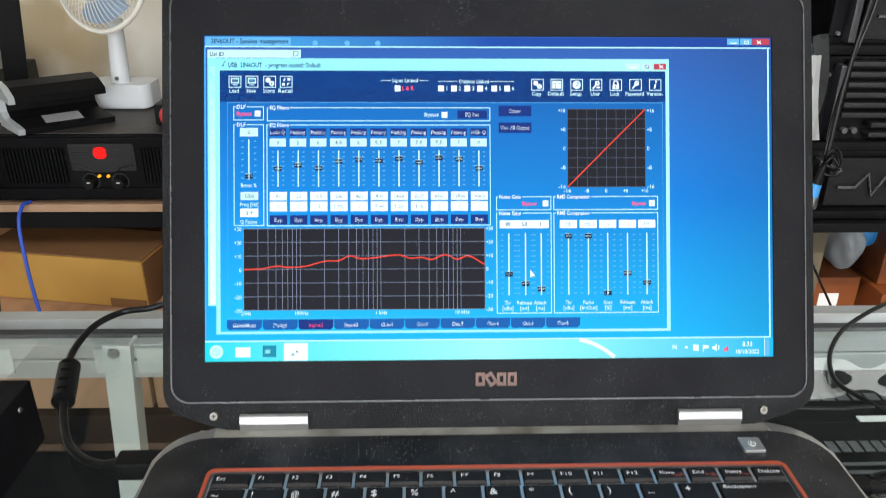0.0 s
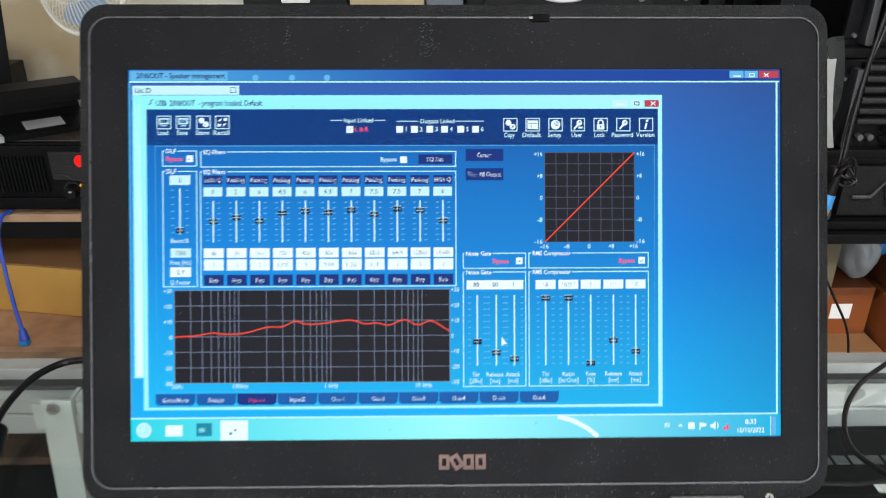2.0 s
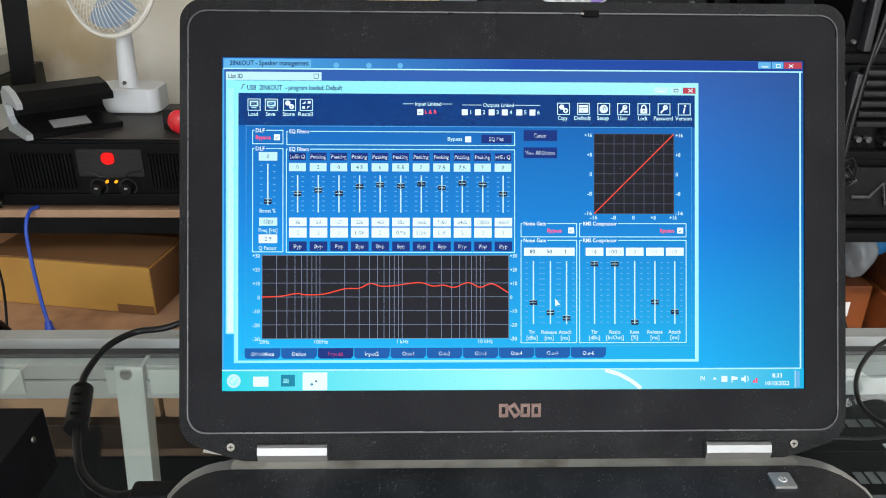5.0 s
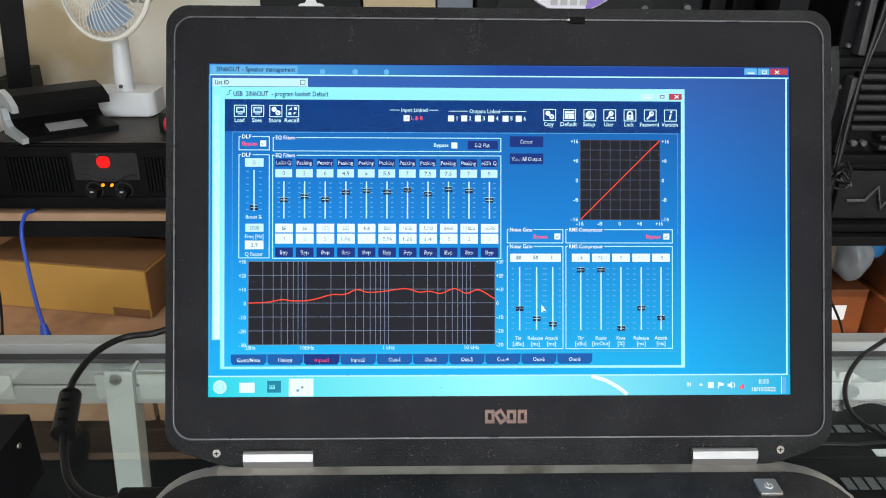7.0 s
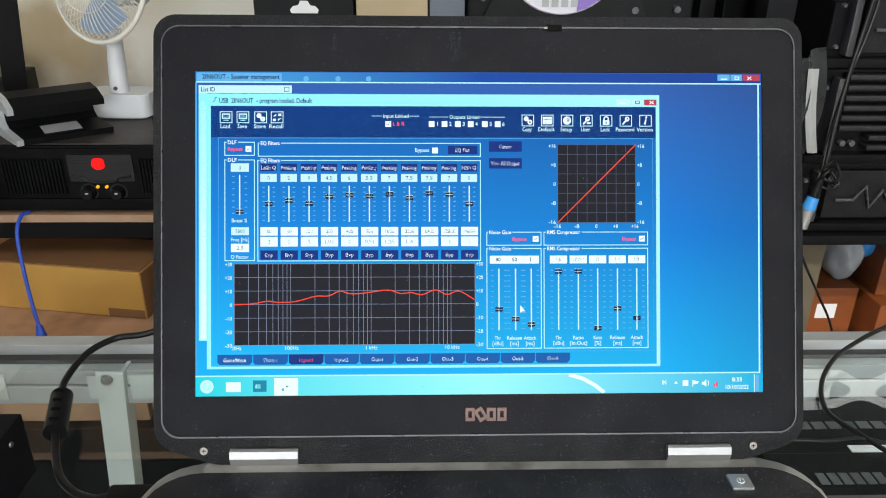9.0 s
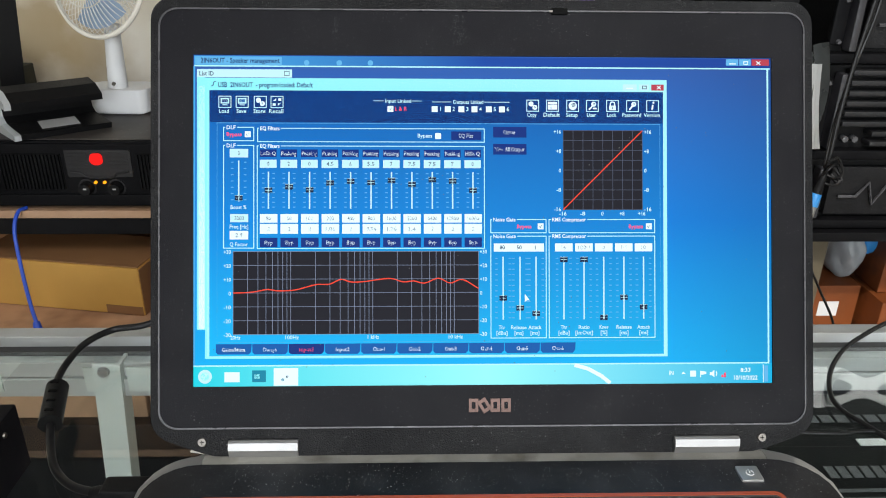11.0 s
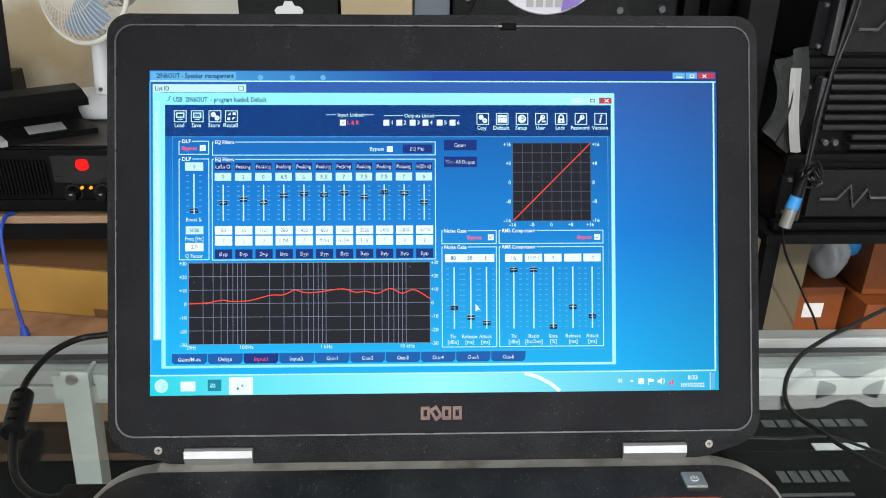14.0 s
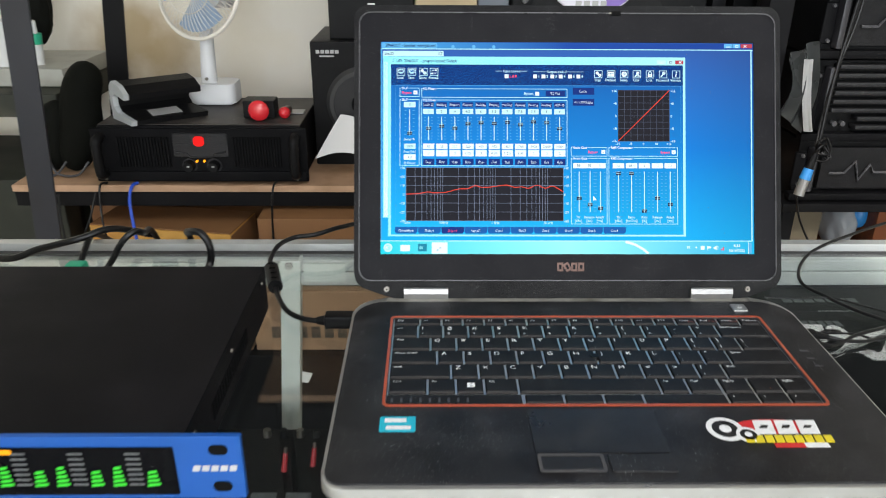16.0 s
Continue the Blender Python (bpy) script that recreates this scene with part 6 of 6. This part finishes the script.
solo("paper_sheet", (lambda bm: (bm.faces.new([bm.verts.new(p) for p in ((-0.350, 1.262, 0.812), (-0.268, 1.275, 0.815), (-0.262, 1.345, 0.872), (-0.305, 1.350, 0.872))]),
                                 bmesh.ops.subdivide_edges(bm, edges=bm.edges[:], cuts=5, use_grid_fill=True),
                                 [setattr(v.co, "z", v.co.z + 0.010 * math.sin((v.co.x + 0.35) * 34)) for v in bm.verts],
                                 bmesh.ops.solidify(bm, geom=bm.faces[:], thickness=0.0006), bm)[-1])(bmesh.new()), M["paper"], "curled white paper sheet leaning on the speaker", "paper")

# lower board: cartons and the blue cable
yellow = thing("carton", (-0.64, 1.25, 0.58), "long yellow kraft carton on the lower board", "box", "cartons on the lower board")
turned = Matrix.Translation((-0.520, 1.195, 0.580)) @ pose(0, 0, 0, 0, 0, -10.0)
part("body", box(-0.310, 0, 0.0008, 0, 0.13, 0.092, 0.002, m=turned), M["carton"], yellow)
part("tape", box(-0.070, -0.0012, 0.002, -0.002, 0.0, 0.018, m=turned), M["carton_brown"], yellow, "torn brown tape")
# thin brown panels make the right end and the top darker than the body
part("end_panel", box(0.0002, 0.002, 0.002, 0.0014, 0.128, 0.090, m=turned), M["carton_brown"], yellow, "dark brown panel over the carton's end")
part("flap", box(-0.310, 0.002, 0.0925, -0.001, 0.128, 0.095, 0.0008, m=turned), M["carton_brown"], yellow)
brown = thing("carton", (-0.7, 1.5, 0.58), "brown kraft carton behind the yellow one", "box", "cartons on the lower board")
part("body", box(-0.90, 1.42, 0.5805, -0.500, 1.66, 0.700, 0.003), M["carton_brown"], brown)
for x0, x1, y0, h, key_, text in ((-0.462, -0.255, 1.19, 0.130, "carton_brown", "dark brown kraft carton on the lower board"), (-0.23, 0.10, 1.20, 0.12, "carton_brown", "wide brown kraft carton on the lower board"),
                                  (0.12, 0.46, 1.19, 0.13, "carton", "yellow-brown kraft carton on the lower board")):
    c = thing("carton", ((x0 + x1) / 2, y0 + 0.1, 0.58), text, "box", "cartons on the lower board")
    part("body", box(x0, y0, 0.5805, x1, y0 + 0.22, 0.58 + h, 0.002), M[key_], c)
    part("tape", box((x0 + x1) / 2 - 0.02, y0 - 0.0012, 0.59, (x0 + x1) / 2 + 0.02, y0, 0.578 + h), M["carton_brown"], c)
blue = thing("network_cable", (-0.66, 1.11, 0.58), "blue network cable hanging from the shelf", "cable")
part("cord", tube([(-0.704, 1.235, SHELF + 0.004), (-0.709, 1.215, SHELF + 0.003), (-0.708, 1.190, 0.745), (-0.697, 1.165, 0.690), (-0.685, 1.145, 0.635), (-0.675, 1.132, 0.604)], 0.0031, 10), M["blue_wire"], blue)
part("boot", cyl((-0.6755, 1.133, 0.606), (-0.6715, 1.126, 0.588), 0.0050, 0.0085, 14), M["blue_wire"], blue)
part("plug", box(-0.6790, 1.118, 0.5806, -0.6640, 1.131, 0.590, 0.002), M["xlr_blue"], blue)
for pts in ([(-0.765, 1.235, SHELF + 0.004), (-0.771, 1.21, SHELF + 0.002), (-0.768, 1.19, 0.70), (-0.745, 1.15, 0.655), (-0.727, 1.10, 0.60), (-0.72, 1.05, 0.52)],
            [(-0.425, 1.26, SHELF + 0.004), (-0.427, 1.2, SHELF + 0.004), (-0.432, 1.19, 0.70), (-0.43, 1.17, 0.60), (-0.43, 1.10, 0.50)],
            [(-0.90, 1.22, 0.75), (-0.87, 1.19, 0.66), (-0.83, 1.19, 0.65), (-0.80, 1.20, 0.70), (-0.79, 1.23, 0.75)],
            [(-0.86, 1.22, 0.75), (-0.85, 1.19, 0.70), (-0.84, 1.18, 0.62), (-0.82, 1.17, 0.55)]):
    solo("thin_cable", tube(pts, 0.0022, 8), M["cable"], "thin black cable hanging down the rack", "cable", "cables on the rack")

# ---- the stack on the right ----
side_rack = thing("steel_stand", (0.95, 1.4, 0), "black steel stand carrying stacked speakers", "stand")
part("deck", box(0.575, 1.165, 0.735, 1.40, 1.70, 0.752, 0.002), M["rack"], side_rack)
part("lower_deck", box(0.575, 1.165, 0.390, 1.40, 1.70, 0.410, 0.002), M["wood_pink"], side_rack)
for x in (0.58, 1.37):
    for y in (1.17, 1.67):
        part("leg", box(x, y, 0, x + 0.025, y + 0.025, 0.7345, 0.002), M["rack"], side_rack)


def stack_unit(z0, z1, finned, label):
    u = thing("stage_amplifier", (0.95, 1.35, z0), label, "amplifier", "stacked units")
    FX0, FX1, FY = 0.588, 1.24, 1.190
    part("body", box(FX0 + 0.012, FY + 0.010, z0 + 0.0005, FX1, 1.52, z1 - 0.0005, 0.006), M["blackplastic"], u)
    part("lower_bar", box(FX0, FY - 0.014, z0 + 0.002, FX1, FY + 0.0095, z0 + 0.018, 0.004), M["amp"], u)
    part("side_rail", box(FX0 + 0.030, FY - 0.014, z0 + 0.020, FX0 + 0.042, FY + 0.0095, z1 - 0.012, 0.003), M["rail_grey"], u, "grey moulded side rail")
    part("corner_block", box(FX0 + 0.003, FY - 0.004, z0 + 0.028, FX0 + 0.026, FY + 0.0095, z1 - 0.022, 0.004), M["amp"], u)
    for z in (z0 + 0.034, z1 - 0.028):
        part("bolt", cyl((FX0 + 0.016, FY - 0.004, z), (FX0 + 0.016, FY - 0.009, z), 0.004, 0.003, 10), M["trim"], u)
    if finned:
        n = 8
        for k in range(n):
            z = z0 + 0.030 + (z1 - z0 - 0.040) * k / (n - 1)
            x = FX0 + (0.098 if k < 2 else 0.046)
            part("fin", box(x, FY - 0.016, z - 0.0042, FX1 - 0.02, FY + 0.0095, z + 0.0042, 0.002), M["amp_grey"], u)
        for x in (0.652, 0.668):
            part("socket", cyl((x, FY + 0.009, z0 + 0.034), (x, FY - 0.004, z0 + 0.034), 0.005, n=12), M["trim"], u)
    else:
        part("grille", box(FX0 + 0.056, FY - 0.003, z0 + 0.024, FX1 - 0.02, FY + 0.0095, z1 - 0.012, 0.002), M["grille"], u, "fine black mesh grille")
        zc = (z0 + z1) / 2 + 0.006
        for x0 in (0.660, 0.840):
            zig = tube([(x0, FY - 0.007, zc - 0.008), (x0 + 0.030, FY - 0.007, zc - 0.008), (x0 + 0.048, FY - 0.007, zc + 0.016), (x0 + 0.060, FY - 0.007, zc - 0.022), (x0 + 0.078, FY - 0.007, zc + 0.010),
                        (x0 + 0.086, FY - 0.007, zc - 0.006), (x0 + 0.125, FY - 0.007, zc - 0.006)], 0.0028, 6, steps=0)
            part("zigzag_trim", zig, M["trim"], u, "raised grey zigzag trim")
    return u


stack_unit(0.7525, 0.872, False, "black stage unit with mesh grille at the stack's bottom")
stack_unit(0.873, 1.026, True, "black stage unit with horizontal cooling fins")
stack_unit(1.027, 1.150, False, "black stage unit with mesh grille and zigzag trim")
# the crate is raised out of view to carry the glowing panel
solo("equipment_crate", box(0.600, 1.195, 1.1505, 1.24, 1.50, 1.4245, 0.004), M["amp_grey"], "dark grey equipment crate on the stacked units", "crate")


def softened(points, rounds=2):
    """Cuts the corners of a closed outline until it reads as a curve."""
    for _ in range(rounds):
        points = [(a[0] + (b[0] - a[0]) * k, a[1] + (b[1] - a[1]) * k) for a, b in zip(points, points[1:] + points[:1]) for k in (0.25, 0.75)]
    return points


# White panel known only by its reflection; its glow is added.
glow_unit = thing("glow_panel", (0.80, 1.23, 1.4245), "unseen white panel with two openings, made to glow for its reflection", "lamp")
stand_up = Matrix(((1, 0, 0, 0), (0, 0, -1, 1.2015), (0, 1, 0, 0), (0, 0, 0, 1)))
part("back_shell", box(0.60, 1.202, 1.4250, 1.03, 1.250, 1.532, 0.006), M["blackplastic"], glow_unit)
part("glow_plate", prism([(0.5993, 1.4376), (0.7294, 1.4376), (0.7404, 1.4614), (0.7459, 1.5090), (0.7422, 1.5274), (0.6084, 1.5274)], 0.0, 0.006, m=stand_up), M["panel_glow"], glow_unit, "white panel made to glow")
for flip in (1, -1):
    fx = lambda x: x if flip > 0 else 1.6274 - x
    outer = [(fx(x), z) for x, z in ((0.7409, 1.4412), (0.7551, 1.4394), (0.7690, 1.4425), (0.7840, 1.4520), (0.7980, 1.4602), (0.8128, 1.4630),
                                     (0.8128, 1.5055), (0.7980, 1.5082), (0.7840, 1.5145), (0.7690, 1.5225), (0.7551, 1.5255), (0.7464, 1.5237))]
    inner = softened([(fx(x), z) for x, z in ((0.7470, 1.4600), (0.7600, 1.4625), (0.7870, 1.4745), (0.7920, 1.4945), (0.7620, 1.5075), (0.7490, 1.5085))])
    part("glow_frame", ring_plate(outer, inner, 0.0, 0.006, m=stand_up), M["panel_glow"], glow_unit)
part("glow_plate", prism([(0.8866, 1.4412), (0.9750, 1.4357), (0.9750, 1.5274), (0.8815, 1.5237)], 0.0, 0.006, m=stand_up), M["panel_glow"], glow_unit, "white panel made to glow")
# the cabinet's unseen upper part is added to darken the counter glass
solo("black_cabinet", box(0.560, 1.545, 0.7525, 1.38, 1.69, 2.10, 0.006), M["blackplastic"], "black cabinet behind the stacked units, raised out of view to darken reflections", "cabinet")
sheet = bmesh.new()
rows = [[sheet.verts.new((0.536 + 0.050 * i / 8 + 0.010 * math.sin(j * 0.32), 1.186 - 0.012 * math.cos(i * 1.5) - 0.010 * math.sin(j * 0.32), 0.892 + (8 - i) * 0.0052 + (0.138 - (8 - i) * 0.0052 + 0.004 * i) * j / 10))
         for i in range(9)] for j in range(11)]
for a, b in zip(rows, rows[1:]):
    for i in range(8):
        sheet.faces.new((a[i], a[i + 1], b[i + 1], b[i]))
bmesh.ops.solidify(sheet, geom=sheet.faces[:], thickness=0.0006)
wrap = solo("plastic_sheet", sheet, M["sheet"], "smoky plastic wrap with a white fold beside the stack", "wrap")
fold = bmesh.new()
strip = [[fold.verts.new((0.5665 + 0.0085 * i + 0.020 * (1 - j / 9) ** 2 - 0.006 * (j / 9) ** 2, 1.168 - 0.003 * math.sin(1.57 * i), 0.897 + 0.134 * j / 9)) for i in range(3)] for j in range(10)]
for a, b in zip(strip, strip[1:]):
    for i in range(2):
        fold.faces.new((a[i], a[i + 1], b[i + 1], b[i]))
bmesh.ops.solidify(fold, geom=fold.faces[:], thickness=0.0006)
part("fold", fold, M["tape"], wrap, "white creased fold")
xlr = thing("microphone_plug", (0.578, 1.11, 0.80), "silver audio plug with a blue ring on a hanging cable", "plug")
part("shell", cyl((0.571, 1.108, 0.792), (0.577, 1.110, 0.822), 0.0095, 0.0095, 18), M["silver"], xlr)
part("ring", cyl((0.577, 1.110, 0.8222), (0.582, 1.112, 0.842), 0.0105, 0.0090, 18), M["xlr_blue"], xlr, "blue ring")
part("boot", cyl((0.582, 1.112, 0.8422), (0.590, 1.115, 0.872), 0.0080, 0.0045, 16), M["blackplastic"], xlr)
part("cord", tube([(0.590, 1.115, 0.872), (0.595, 1.12, 0.90), (0.601, 1.13, 0.96), (0.610, 1.14, 1.03), (0.620, 1.145, 1.10), (0.632, 1.15, 1.20), (0.64, 1.155, 1.30)], 0.0032, 10), M["cable"], xlr)
solo("thin_cable", tube([(0.590, 1.12, 0.885), (0.602, 1.14, 0.95), (0.616, 1.15, 1.02), (0.634, 1.155, 1.10), (0.645, 1.16, 1.20)], 0.0026, 8), M["cable"], "black cable hanging beside the stacked units", "cable", "cables on the rack")
knot = bmesh.new()
for k in range(4):
    tube([(0.600 + 0.014 * math.cos(a + k), 1.112 + 0.006 * math.sin(2 * a + k), 0.872 + 0.016 * math.sin(a) + 0.004 * k) for a in [2 * math.pi * j / 12 for j in range(12)]], 0.0022, 6, knot, steps=3, closed=False)
solo("cable_knot", knot, M["cable"], "knotted black cable coil beside the stack", "cable")
solo("thin_cable", tube([(0.575, 1.13, 0.795), (0.600, 1.14, 0.73), (0.650, 1.15, 0.65), (0.690, 1.15, 0.58), (0.705, 1.14, 0.50)], 0.0021, 8), M["cable"], "black cable hanging under the stacked units", "cable", "cables on the rack")
solo("upright_board", box(0.628, 1.22, 0.4105, 0.688, 1.25, 0.7345, 0.003), M["dull_beige"], "dull beige upright board under the stacked units", "board")
for x0, x1, y0, z0, z1, key_, text in ((0.725, 0.835, 1.32, 0.4105, 0.572, "carton_orange", "orange carton with a white label"), (0.845, 1.08, 1.26, 0.4105, 0.565, "carton_orange", "dark orange carton on the lower deck"),
                                       (0.855, 1.10, 1.30, 0.5655, 0.690, "carton_orange", "upper orange carton on another"), (0.70, 0.84, 1.255, 0.4105, 0.470, "carton_brown", "flat brown carton on the lower deck")):
    c = thing("small_carton", ((x0 + x1) / 2, y0, z0), text, "box", "cartons under the stack")
    part("body", box(x0, y0, z0 + 0.0005, x1, y0 + 0.2 if z0 > 0.5 or y0 < 1.3 and x0 > 0.8 else y0 + 0.14, z1, 0.003), M[key_], c)
    if "label" in text:
        part("paper_label", box(0.757, y0 - 0.0012, 0.505, 0.797, y0, 0.537), M["paper"], c, "white paper label")
sack = bmesh.new()
bmesh.ops.create_icosphere(sack, subdivisions=4, radius=1.0)
for v in sack.verts:
    k = 1 + 0.16 * noise.noise(v.co * 1.7) + 0.04 * noise.noise(v.co * 4)
    v.co = Vector((0.815 + 0.036 * v.co.x * k, 1.38 + 0.05 * v.co.y * k, 0.632 + 0.060 * v.co.z * k))
parcel = thing("plastic_parcel", (0.785, 1.38, 0.572), "white and blue plastic bag on the orange carton", "bag")
part("bag", sack, M["parcel"], parcel)
part("blue_print", ball((0.846, 1.356, 0.655), 0.030, n=16, squash=(0.8, 0.7, 1.0)), M["xlr_blue"], parcel, "blue patch of the bag")
solo("pale_carton", box(0.69, 1.48, 0.4105, 1.30, 1.66, 0.70, 0.003), M["carton_beige"], "large beige carton at the back of the lower deck", "box")

# ---- floor tiles ----
tile = finish(box(-0.198, -0.198, 0, 0.198, 0.198, 0.004), False)
floor = bpy.data.objects["floor"]
for i in range(13):
    for j in range(14):
        t = part("tile", tile, M["tile"], floor, m=Matrix.Translation((X0 + 0.2 + 0.4 * i, Y0 + 0.2 + 0.4 * j, 0.0002)))
